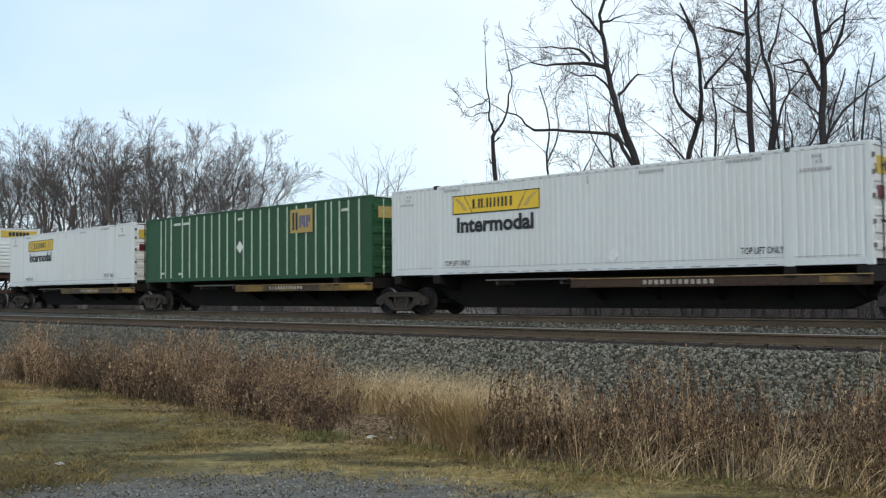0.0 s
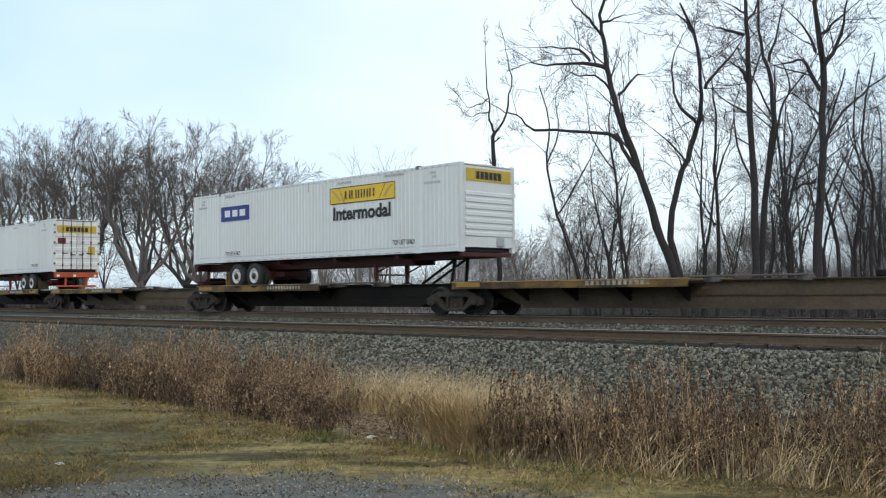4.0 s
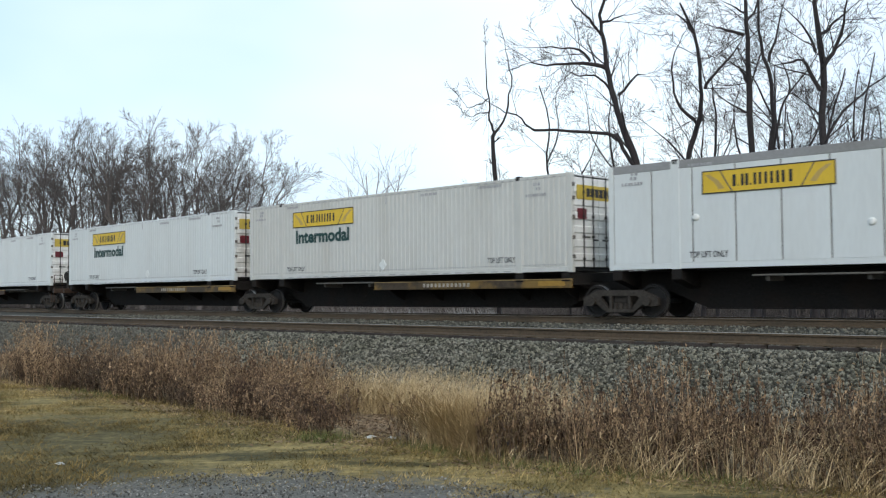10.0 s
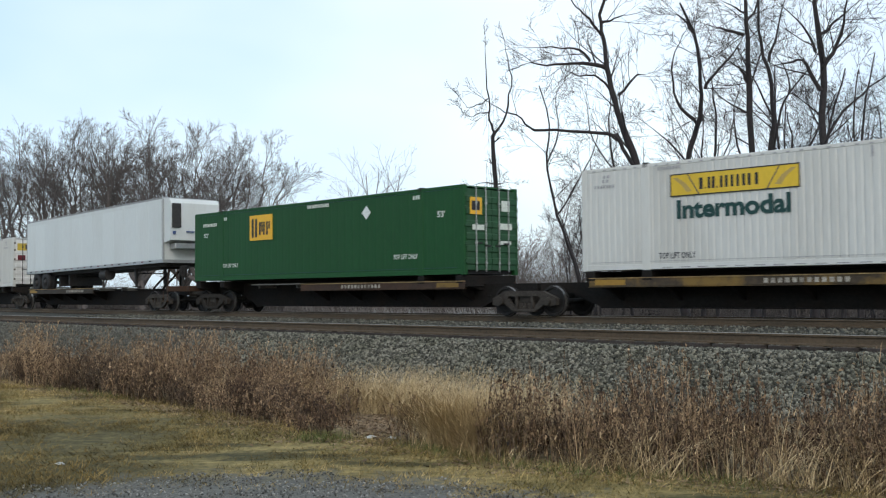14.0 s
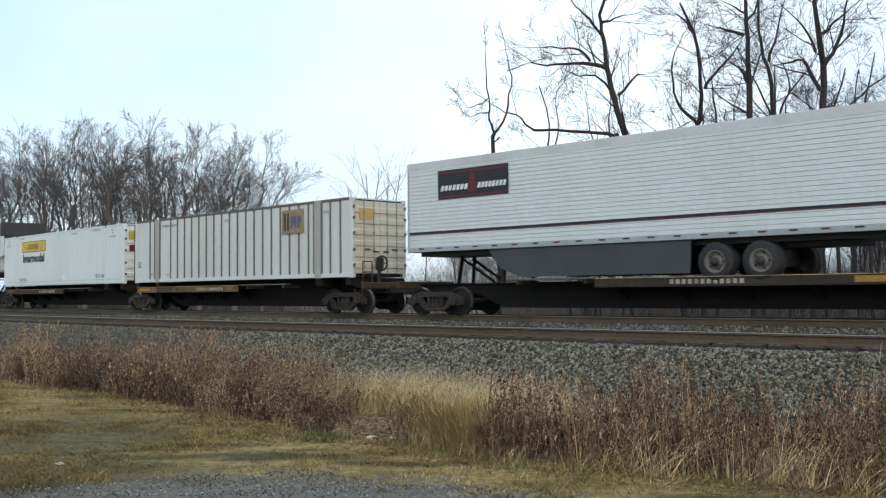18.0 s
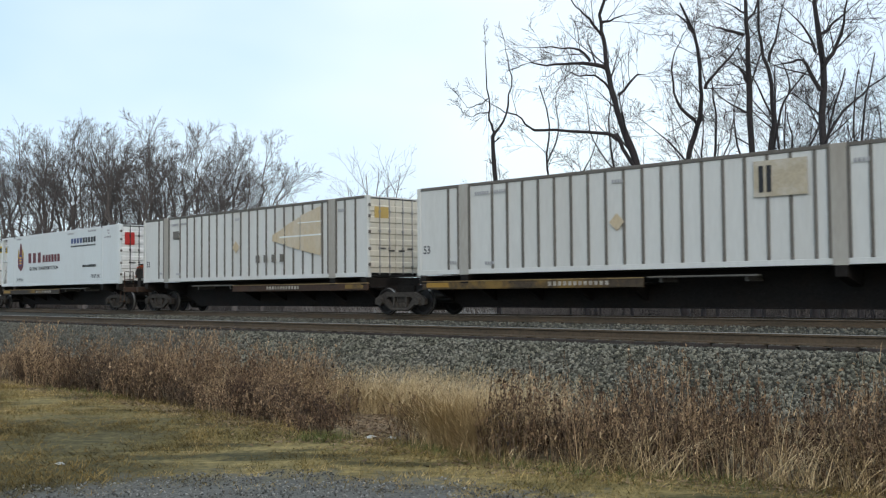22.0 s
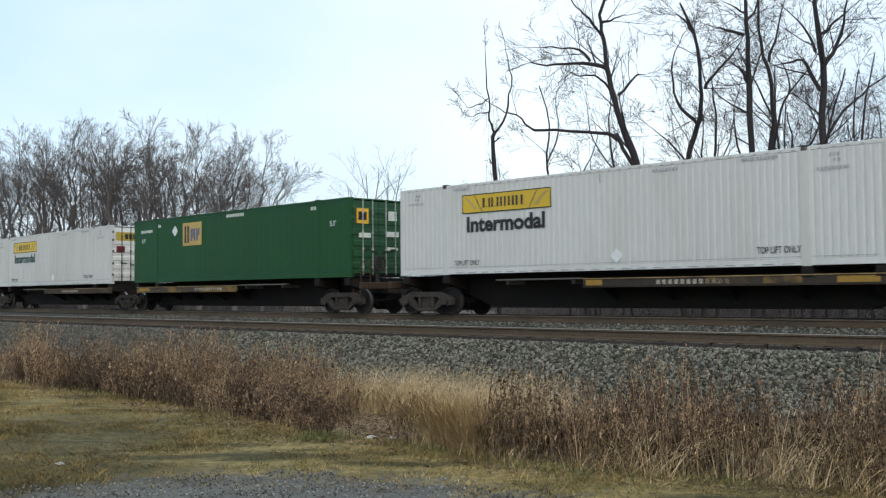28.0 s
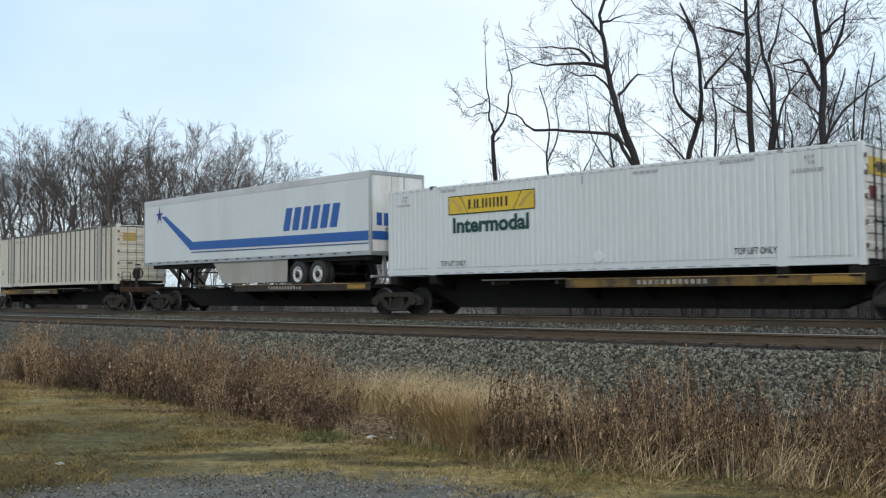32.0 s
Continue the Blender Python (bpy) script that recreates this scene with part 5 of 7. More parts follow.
def hauler_sign(top, x0, wide=3.56, z0=1.93, tall=0.6, bright=True):
    """A yellow panel with a black frame, scrolls at its ends and plain dark marks."""
    key = "%.2f" % wide
    sign = part("sign_panel", shared("sign:" + key, lambda g: g.box(0, wide, FACE - 0.006, FACE + 0.003, 0, tall)), M["yellow"], top, (x0, 0, z0), "yellow sign panel with a dark frame")

    def rim(g):
        y0, y1, b = FACE - 0.01, FACE - 0.005, 0.03
        g.box(0, wide, y0, y1, 0, b)
        g.box(0, wide, y0, y1, tall - b, tall)
        g.box(0, b, y0, y1, b, tall - b)
        return g.box(wide - b, wide, y0, y1, b, tall - b)

    def scroll(g, a, q):
        y0, y1 = FACE - 0.01, FACE - 0.005
        return g.prism([(a, tall - 0.1), (a + q * 0.14, tall - 0.1), (a + q * 0.38, 0.34), (a + q * 0.56, 0.12), (a + q * 0.4, 0.1), (a + q * 0.26, 0.3)][::q], y0, y1)

    part("sign_frame", shared("signrim:" + key, rim), M["black"], sign)
    part("sign_scroll", shared("signscroll:a" + key, lambda g: scroll(g, 0.08, 1)), M["ochre"], sign)
    part("sign_scroll", shared("signscroll:b" + key, lambda g: scroll(g, wide - 0.08, -1)), M["ochre"], sign)
    # slanting lines and a base line that close in the middle field
    def field(g):
        y0, y1 = FACE - 0.0105, FACE - 0.006
        g.prism([(0.5, tall - 0.03), (0.535, tall - 0.03), (0.86, 0.03), (0.825, 0.03)], y0, y1)
        return g.prism([(wide - 0.535, tall - 0.03), (wide - 0.5, tall - 0.03), (wide - 0.825, 0.03), (wide - 0.86, 0.03)], y0, y1)

    part("sign_line", shared("signline:" + key, field), M["ink"], sign)
    # plain marks of uneven width in place of the name: narrow uprights, in pairs or alone
    at, k = 0.86, (wide - 1.72) / 1.94
    for gap, w in ((0, 0.1), (0.05, 0.035), (0.07, 0.075), (0.05, 0.085), (0.05, 0.035), (0.07, 0.075), (0.075, 0.075), (0.09, 0.075), (0.09, 0.075), (0.09, 0.085), (0.07, 0.085), (0.12, 0.09)):
        at += gap * k
        low = w < 0.05
        part("sign_mark", shared("sign_mark:%s:%.3f" % (key, w), lambda g: g.box(0, w * k, FACE - 0.011, FACE - 0.005, 0, 0.05 if low else tall - 0.3, 0.0)), M["black"], sign, (at, 0, 0.15))
        at += w * k
    return sign


def end_sign(top, x, z0=2.13):
    g = lambda g: g.box(0, 0.012, -1.08, 1.08, 0, 0.42)
    sign = part("end_sign", shared("end_sign", g), M["dullyellow"], top, (x, 0, z0), "yellow sign across the end")

    bar = shared("end_mark", lambda g: g.box(0.012, 0.018, 0, 0.17, 0.08, 0.33))
    for k in range(6):
        part("sign_mark", bar, M["black"], sign, (0, -0.62 + 0.21 * k, 0))


def doors(top, x, paint_key, signed=True, rods="dark", tall=TALL):
    """Two ribbed doors with lock rods at the end x, which faces up the line."""
    for side, name in ((-1, "door"), (1, "door")):
        def panel(g, side=side):
            y0, y1 = (-1.2, -0.012) if side < 0 else (0.012, 1.2)
            line = [(-0.05, 0.16), (0.0, 0.16)]
            for k in range(6):
                z = 0.32 + k * 0.4
                line += [(0.0, z), (0.03, z + 0.04), (0.03, z + 0.2), (0.0, z + 0.24)]
            return g.prism(line + [(0.0, tall - 0.12), (-0.05, tall - 0.12)], y0, y1)
        d = part(name, shared("door:%d:%.2f" % (side, tall), panel), M[paint_key], top, (x, 0, 0))

        def bolt(g):
            line = [(0.0, 0.1), (0.02, 0.1)]
            for z in (0.35, 1.0, 1.6, 2.3):
                line += [(0.02, z), (0.045, z), (0.045, z + 0.07), (0.02, z + 0.07)]
            line += [(0.02, tall - 0.06), (0.0, tall - 0.06)]
            n = 6
            v = [(0.055 + r * math.cos(1.0472 * i), r * math.sin(1.0472 * i), z) for r, z in line for i in range(n)]
            f = [(k * n + i, k * n + (i + 1) % n, (k + 1) * n + (i + 1) % n, (k + 1) * n + i) for k in range(len(line) - 1) for i in range(n)]
            return g.add(v, f)
        for y in (0.32, 0.78):
            part("lock_rod", shared("rod:%.2f" % tall, bolt), M[rods], d, (0, side * y, 0))
        grip = shared("door_handle", lambda g: g.box(0.06, 0.09, -0.14, 0.14, 0, 0.05, 0.008))
        part("door_handle", grip, M["dark"], d, (0, side * 0.24, 0.92))
        part("door_handle", grip, M["dark"], d, (0, side * 0.66, 1.0))
        knuckle = shared("hinge", lambda g: g.box(0.0, 0.05, -0.05, 0.05, 0, 0.11, 0.01))
        for z in (0.4, 0.95, 1.55, 2.1, 2.5):
            part("hinge", knuckle, M["greyrib" if paint_key != "olive" else "olive"], d, (0, side * 1.22, z))
    if signed:
        end_sign(top, x + 0.032)
        part("red_placard", shared("red_placard", lambda g: g.box(0, 0.012, -1.05, -0.62, 1.55, 1.86)), M["maroon"], top, (x + 0.032, 0, 0), "small dark red warning placard")
        part("yellow_placard", shared("yellow_placard", lambda g: g.box(0, 0.012, 0.62, 1.0, 0.95, 1.4)), M["dullyellow"], top, (x + 0.032, 0, 0), "small yellow notice")


def nose_wall(top, x, paint_key, signed=True):
    """The closed front of a box, pressed into level ribs."""
    def wall(g):
        return g.box(-0.05, 0, -1.2, 1.2, 0.16, TALL - 0.1)
    front = part("front_wall", shared("front_wall", wall), M[paint_key], top, (x, 0, 0))
    press = shared("wall_rib", lambda g: g.prism([(-0.004, 0), (0.035, 0.03), (0.035, 0.13), (-0.004, 0.16)], -1.12, 1.12))
    for k in range(7):
        part("wall_rib", press, M[paint_key], front, (0, 0, 0.5 + k * 0.22))
    if signed:
        end_sign(top, x + 0.005, 2.3)
        part("vent_cover", shared("vent_cover", lambda g: g.box(0, 0.05, 0.35, 0.7, 0.2, 0.48, 0.01)), M["galv"], top, (x, 0, 0))


def frame_of_box(top, body, post="", rail="", roof="roof", band=0.1, lift=True, edge=""):
    """Posts, rails, castings, roof and floor that every box has."""
    post, rail = post or body, rail or body
    corner = shared("corner_post", lambda g: g.box(-0.08, 0.08, -0.08, 0.08, 0.0, TALL - 0.002, 0.01))
    for x in (-HL + 0.08, HL - 0.08):
        for y in (-HW + 0.08, HW - 0.08):
            part("corner_post", corner, M[post], top, (x, y, 0))
    for y in (-HW + 0.045, HW - 0.045):
        part("bottom_rail", shared("bottom_rail", lambda g: g.box(-HL + 0.162, HL - 0.162, -0.045, 0.045, 0.02, 0.17, 0.008)), M[rail], top, (0, y, 0))
        part("top_rail", shared("top_rail:%.2f" % band, lambda g: g.box(-HL + 0.162, HL - 0.162, -0.045, 0.045, TALL - band, TALL - 0.003, 0.008)), M[edge or (rail if band < 0.15 else "greyband")], top, (0, y, 0))
    part("roof_panel", shared("roof_panel", lambda g: g.prism([(-HW + 0.09, TALL - 0.06), (HW - 0.09, TALL - 0.06), (HW - 0.09, TALL - 0.03), (0, TALL - 0.005), (-HW + 0.09, TALL - 0.03)], -HL + 0.09, HL - 0.09, "x")), M[roof], top)
    part("floor_frame", shared("floor_frame", lambda g: g.box(-HL + 0.17, HL - 0.17, -HW + 0.1, HW - 0.1, 0.03, 0.15)), M["dark"], top)
    if lift:
        post40 = shared("lift_post", lambda g: g.box(-0.13, 0.13, -0.035, 0.035, 0.0, TALL, 0.012))
        cast = shared("lift_casting", lambda g: g.box(-0.1, 0.1, -0.09, 0.09, -0.12, 0.035, 0.02))
        for x in (-HL + 2.1, HL - 2.02):
            for y in (-HW + 0.024, HW - 0.024):
                p = part("lift_post", post40, M[post], top, (x, y, 0))
                part("lift_casting", cast, M["dark"], p, (0, 0.055 if y < 0 else -0.055, TALL))


def small_marks(top, ink="stencil", lift_words=True, plates=True):
    """Small stencils that cannot be read, and the lifting notes that can."""
    if lift_words:
        words("lift_note", "TOP LIFT ONLY", 1.15, 0.17, M["ink"], top, (-HL + 12.86, FACE, 0.34), "")
        words("lift_note", "TOP LIFT ONLY", 1.1, 0.16, M["ink"], top, (-HL + 2.5, FACE, 0.3), "")

    def scribble(g):
        r = random.Random(8)
        for x0, z, n, w in ((0.75, 2.6, 2, 0.12), (0.72, 2.48, 2, 0.12), (0.45, 2.33, 7, 0.1), (14.75, 2.6, 3, 0.09), (14.85, 2.46, 2, 0.1), (14.45, 2.28, 9, 0.09), (12.5, 2.68, 10, 0.1), (2.5, 2.68, 8, 0.09), (9.9, 2.64, 8, 0.1)):
            for k in range(n):
                g.box(-HL + x0 + k * w, -HL + x0 + k * w + w * r.uniform(0.5, 0.75), FACE - 0.004, FACE + 0.002, z, z + 0.085)
        return g

    tagged(part("stencil", shared("stencil_marks", scribble), M[ink], top), kind="stuff")

    def dashes(g):
        for k in range(46):
            x = -HL + 0.4 + k * 0.335
            g.box(x, x + 0.1, -HW - 0.004, -HW + 0.01, TALL - 0.09, TALL - 0.055)
        return g

    if plates:
        tagged(part("rail_perforation", shared("rail_slots", dashes), M["stencil"], top), kind="stuff")

        def pockets(g):
            for k in range(22):
                x = -HL + 2.6 + k * 0.52
                g.box(x, x + 0.3, -HW - 0.005, -HW + 0.01, 0.055, 0.075)
            return g
        tagged(part("rail_pocket", shared("rail_pockets", pockets), M["greyband"], top), kind="stuff")
        # the shadow in the seam over the bottom rail, drawn as a thin strip
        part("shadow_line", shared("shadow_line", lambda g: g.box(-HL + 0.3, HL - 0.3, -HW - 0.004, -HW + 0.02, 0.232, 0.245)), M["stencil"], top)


def diamond(top, x, z, r, ink="plate"):
    part("placard_holder", shared("placard_holder:%.2f" % r, lambda g: g.prism([(0, -r), (r, 0), (0, r), (-r, 0)], FACE - 0.012, FACE)), M[ink], top, (x, 0, z))


GROUP = "containers on the train"


def ribbed_box(s, z, body="white", sign_at=2.88, lettered=True, ink="black", nose=False, label="", door="doorwhite", extra=None, mark=None):
    """A ribbed 53-foot box with a yellow hauler's sign."""
    top = thing("shipping_container", label, "container", GROUP)
    frame_of_box(top, body)
    for sy in (-1, 1):
        wall = shared("ribwall:%d" % sy, lambda g: ribbed(g, -HL + 0.162, HL - 0.162, sy * HW, sy * (HW - 0.018), 0.172, TALL - 0.102, 0.2, 0.58, 0.14))
        part("side_wall", wall, M[body], top)
    if nose:
        nose_wall(top, HL, body)
        doors(top, -HL, door, False)
    else:
        doors(top, HL, door)
        part("front_wall", shared("plain_front", lambda g: g.box(-0.02, 0.03, -1.2, 1.2, 0.16, TALL - 0.1)), M[body], top, (-HL, 0, 0))
    hauler_sign(top, -HL + sign_at)
    if lettered:
        words("lettering", "Intermodal", 3.14, 0.47, M[ink], top, (-HL + sign_at + 0.18, FACE - 0.002, 1.36), "dark lettering on the side", 0.037)
    small_marks(top)
    if mark is not None:
        diamond(top, -HL + mark, 0.42, 0.2)
    part("side_notch", shared("side_notch", lambda g: g.box(0, 0.05, FACE - 0.003, FACE + 0.002, 0, 0.26)), M["stencil"], top, (-HL + 8.15, 0, 2.5))
    if extra == "blue":
        bl = part("blue_panel", shared("blue_panel", lambda g: g.box(0, 2.05, FACE - 0.008, FACE, 0, 0.6)), M["navy"], top, (-HL + 2.2, 0, 1.72), "dark blue panel with pale marks")
        block_marks(bl, "panel_mark", 0.2, 1.85, 0.17, 0.44, 3, FACE - 0.014, FACE - 0.008, "plate")
    return ride(top, s + HL, z)


def smooth_box(s, z, body, label, door, seams=13, band=0.22, sign_at=2.9, plugs=True, signed=True, recess=0.0):
    """A smooth-sided insulated box with panel seams and a grey top rail."""
    top = thing("refrigerated_container", label, "container", GROUP)
    frame_of_box(top, body, band=band)
    for sy in (-1, 1):
        w = (LONG - 0.33 - recess) / seams
        lo, hi = sorted((sy * (HW - 0.002), sy * (HW - 0.05)))
        sheet = shared("panel:%d:%d:%.2f:%.1f" % (sy, seams, band, recess), lambda g: g.box(0.018, w - 0.018, lo, hi, 0.172, TALL - band - 0.002, 0.008))
        for k in range(seams):
            part("wall_panel", sheet, M[body], top, (-HL + 0.165 + recess + k * w, 0, 0))
        a, b = sorted((sy * (HW - 0.02), sy * (HW - 0.045)))
        part("seam_backing", shared("seam_backing:%d:%.2f" % (sy, band), lambda g: g.box(-HL + 0.17 + recess, HL - 0.17, a, b, 0.18, TALL - band - 0.01)), M["greyrib"], top)
    doors(top, HL, door, signed)
    part("front_wall", shared("plain_front", lambda g: g.box(-0.02, 0.03, -1.2, 1.2, 0.16, TALL - 0.1)), M[body], top, (-HL + recess, 0, 0))
    if sign_at is not None:
        hauler_sign(top, -HL + sign_at, 3.5)
    small_marks(top, plates=False)
    if plugs:
        plug = shared("side_plug", lambda g: g.lathe([(0.0, -0.055), (0.06, -0.05), (0.095, -0.02), (0.1, 0.0)], (0, -HW, 0), 10))
        for x, z in ((2.7, 1.35), (7.2, 1.0), (9.0, 1.7), (9.0, 1.0), (11.3, 1.75), (11.3, 1.05), (13.7, 1.7), (13.7, 1.1), (15.4, 1.75), (15.4, 0.8)):
            part("side_plug", plug, M["plate"], top, (-HL + x, 0, z))
    return top


def post_box(s, z, body, rib, label, logo="brownpanel", logo_at=11.4, faded=False, mark=None, door="doorwhite", roof="greyband"):
    """A sheet-and-post box: flat sheets with proud upright posts."""
    top = thing("shipping_container", label, "container", GROUP)
    frame_of_box(top, body, rail=body, lift=False, edge="" if body == "olive" else "greyrib")
    for sy in (-1, 1):
        lo, hi = sorted((sy * (HW - 0.025), sy * (HW - 0.06)))
        part("side_wall", shared("sheet:%d" % sy, lambda g: g.box(-HL + 0.162, HL - 0.162, lo, hi, 0.172, TALL - 0.102)), M[body], top)
    post = shared("wall_post:%s" % rib, lambda g: g.box(-0.044 if rib == "greyrib" else -0.034, 0.044 if rib == "greyrib" else 0.034, -0.018, 0.018, 0.172, TALL - 0.102, 0.008))
    for x in [-HL + 1.42] + [-HL + 3.3 + 0.603 * k for k in range(18)] + [-HL + 14.88, -HL + 15.47]:
        part("wall_post", post, M[rib], top, (x, -HW + 0.012, 0))
        part("wall_post", post, M[rib], top, (x, HW - 0.012, 0))
    wide_post = shared("lift_post:flat", lambda g: g.box(-0.2, 0.2, -0.016, 0.016, 0.0, TALL - 0.001, 0.008))
    for x in (2.1, LONG - 2.02):
        for y in (-HW + 0.008, HW - 0.008):
            part("lift_post", wide_post, M[body if body == "olive" else "liftgrey"], top, (-HL + x, y, 0))
            for k in (-0.235, 0.235):
                part("wall_post", post, M[rib], top, (-HL + x + k, y + math.copysign(0.004, y), 0))
    doors(top, HL, door, False, "greyband" if body != "olive" else "palerib")
    part("front_wall", shared("plain_front", lambda g: g.box(-0.02, 0.03, -1.2, 1.2, 0.16, TALL - 0.1)), M[body], top, (-HL, 0, 0))
    if logo:
        square_logo(top, logo_at, 1.75, 1.38, 0.9, logo, faded)
    part("end_plate", shared("end_plate", lambda g: g.box(0, 0.012, -1.0, -0.35, 2.1, 2.5)), M["ochre"], top, (HL + 0.032, 0, 0))
    if mark:
        diamond(top, -HL + mark, 1.36, 0.25, "plate" if body == "olive" else "fade")
    ink = "palestencil" if body == "olive" else "stencil"
    if body != "olive":
        words("size_mark", "53", 0.3, 0.26, M["ink"], top, (-HL + 0.28, -HW + 0.018, 0.72))

    def scribble(g):
        for x0, z, n in ((2.6, 2.5, 6), (3.4, 2.5, 5), (7.75, 2.45, 4), (14.5, 2.4, 4), (1.5, 0.35, 3), (3.0, 0.3, 4)):
            for k in range(n):
                g.box(-HL + x0 + k * 0.1, -HL + x0 + k * 0.1 + 0.07, FACE - 0.004, FACE + 0.004, z, z + 0.1)
        return g
    tagged(part("stencil", shared("post_marks", scribble), M[ink], top), kind="stuff")
    return ride(top, s + HL, z)


def square_logo(top, x, z, wide, tall, panel, faded=False):
    tint = "black" if panel == "gold" else "slate"
    lg = part("logo_panel", shared("logo_panel:%.2f" % wide, lambda g: g.box(0, wide, FACE - 0.02, FACE + 0.002, 0, tall)), M[panel], top, (-HL + x, 0, z), "square ochre panel with plain block marks")
    y0, y1 = FACE - 0.026, FACE - 0.02
    part("logo_mark", shared("logo_mark:a%.2f" % wide, lambda g: g.box(0.1 * wide, 0.19 * wide, y0, y1, 0.12 * tall, 0.86 * tall)), M["black"], lg)
    part("logo_mark", shared("logo_mark:b%.2f" % wide, lambda g: g.box(0.25 * wide, 0.34 * wide, y0, y1, 0.12 * tall, 0.86 * tall)), M["black"], lg)
    if not faded:
        for x, z0, z1, w in ((0.43, 0.2, 0.72, 0.07), (0.53, 0.32, 0.72, 0.055), (0.61, 0.2, 0.72, 0.07), (0.74, 0.2, 0.72, 0.07), (0.84, 0.42, 0.72, 0.06)):
            part("logo_mark", shared("logo_mark:%.2f:%.2f" % (x, wide), lambda g: g.box(x * wide, (x + w) * wide, y0, y1, z0 * tall, z1 * tall)), M[tint], lg)


def green_box(s, z, label, logo_at, mark, logo="gold"):
    """A smooth green 53-foot box."""
    top = thing("shipping_container", label, "container", GROUP)
    frame_of_box(top, "green", roof="green")
    for sy in (-1, 1):
        wall = shared("shallow:%d" % sy, lambda g: ribbed(g, -HL + 0.162, HL - 0.162, sy * (HW - 0.006), sy * (HW - 0.0095), 0.172, TALL - 0.102, 0.42, 0.7, 0.08))
        part("side_wall", wall, M["green"], top)
    doors(top, HL, "olive", False, "galv")
    part("front_wall", shared("plain_front", lambda g: g.box(-0.02, 0.03, -1.2, 1.2, 0.16, TALL - 0.1)), M["green"], top, (-HL, 0, 0))
    # seam shadows by the bottom and top rails, drawn as darker green strips
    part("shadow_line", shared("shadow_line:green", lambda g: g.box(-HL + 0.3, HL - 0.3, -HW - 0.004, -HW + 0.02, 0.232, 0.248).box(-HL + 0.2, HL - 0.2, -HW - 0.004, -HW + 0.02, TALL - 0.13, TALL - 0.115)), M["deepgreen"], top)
    square_logo(top, logo_at, 1.58, 1.55, 1.0, logo)
    diamond(top, -HL + mark, 2.27, 0.24)
    words("size_mark", "53'", 0.36, 0.2, M["palestencil"], top, (-HL + 14.95, FACE, 1.9))
    words("size_mark", "53'", 0.36, 0.18, M["palestencil"], top, (-HL + 0.75, FACE, 1.85))
    if logo == "gold":
        words("lift_note", "TOP LIFT ONLY", 1.2, 0.16, M["palestencil"], top, (-HL + 12.8, FACE, 0.58))
        words("lift_note", "TOP LIFT ONLY", 1.15, 0.15, M["palestencil"], top, (-HL + 2.2, FACE, 0.55))

    def scribble(g):
        for x0, z, n in ((0.7, 2.3, 9), (2.3, 2.5, 2), (8.0, 2.62, 11), (13.8, 2.55, 3)):
            for k in range(n):
                g.box(-HL + x0 + k * 0.12, -HL + x0 + k * 0.12 + 0.08, FACE - 0.004, FACE + 0.002, z, z + 0.13)
        return g
    tagged(part("stencil", shared("green_marks", scribble), M["palestencil"], top), kind="stuff")
    plate = part("end_plate", shared("end_plate:b", lambda g: g.box(0, 0.012, -1.05, -0.5, 1.95, 2.5)), M["gold"], top, (HL + 0.032, 0, 0), "small gold panel on the door")
    part("plate_mark", shared("plate_mark", lambda g: g.box(0.012, 0.017, -0.98, -0.6, 2.08, 2.38)), M["black"], plate)
    part("door_notes", shared("door_notes", lambda g: g.box(0, 0.012, -0.95, -0.4, 1.45, 1.62).box(0, 0.012, 0.35, 0.95, 1.5, 1.7).box(0, 0.012, 0.4, 0.9, 1.0, 1.12).box(0, 0.012, 0.45, 0.85, 2.1, 2.45)), M["palestencil"], top, (HL + 0.034, 0, 0))
    return ride(top, s + HL, z)


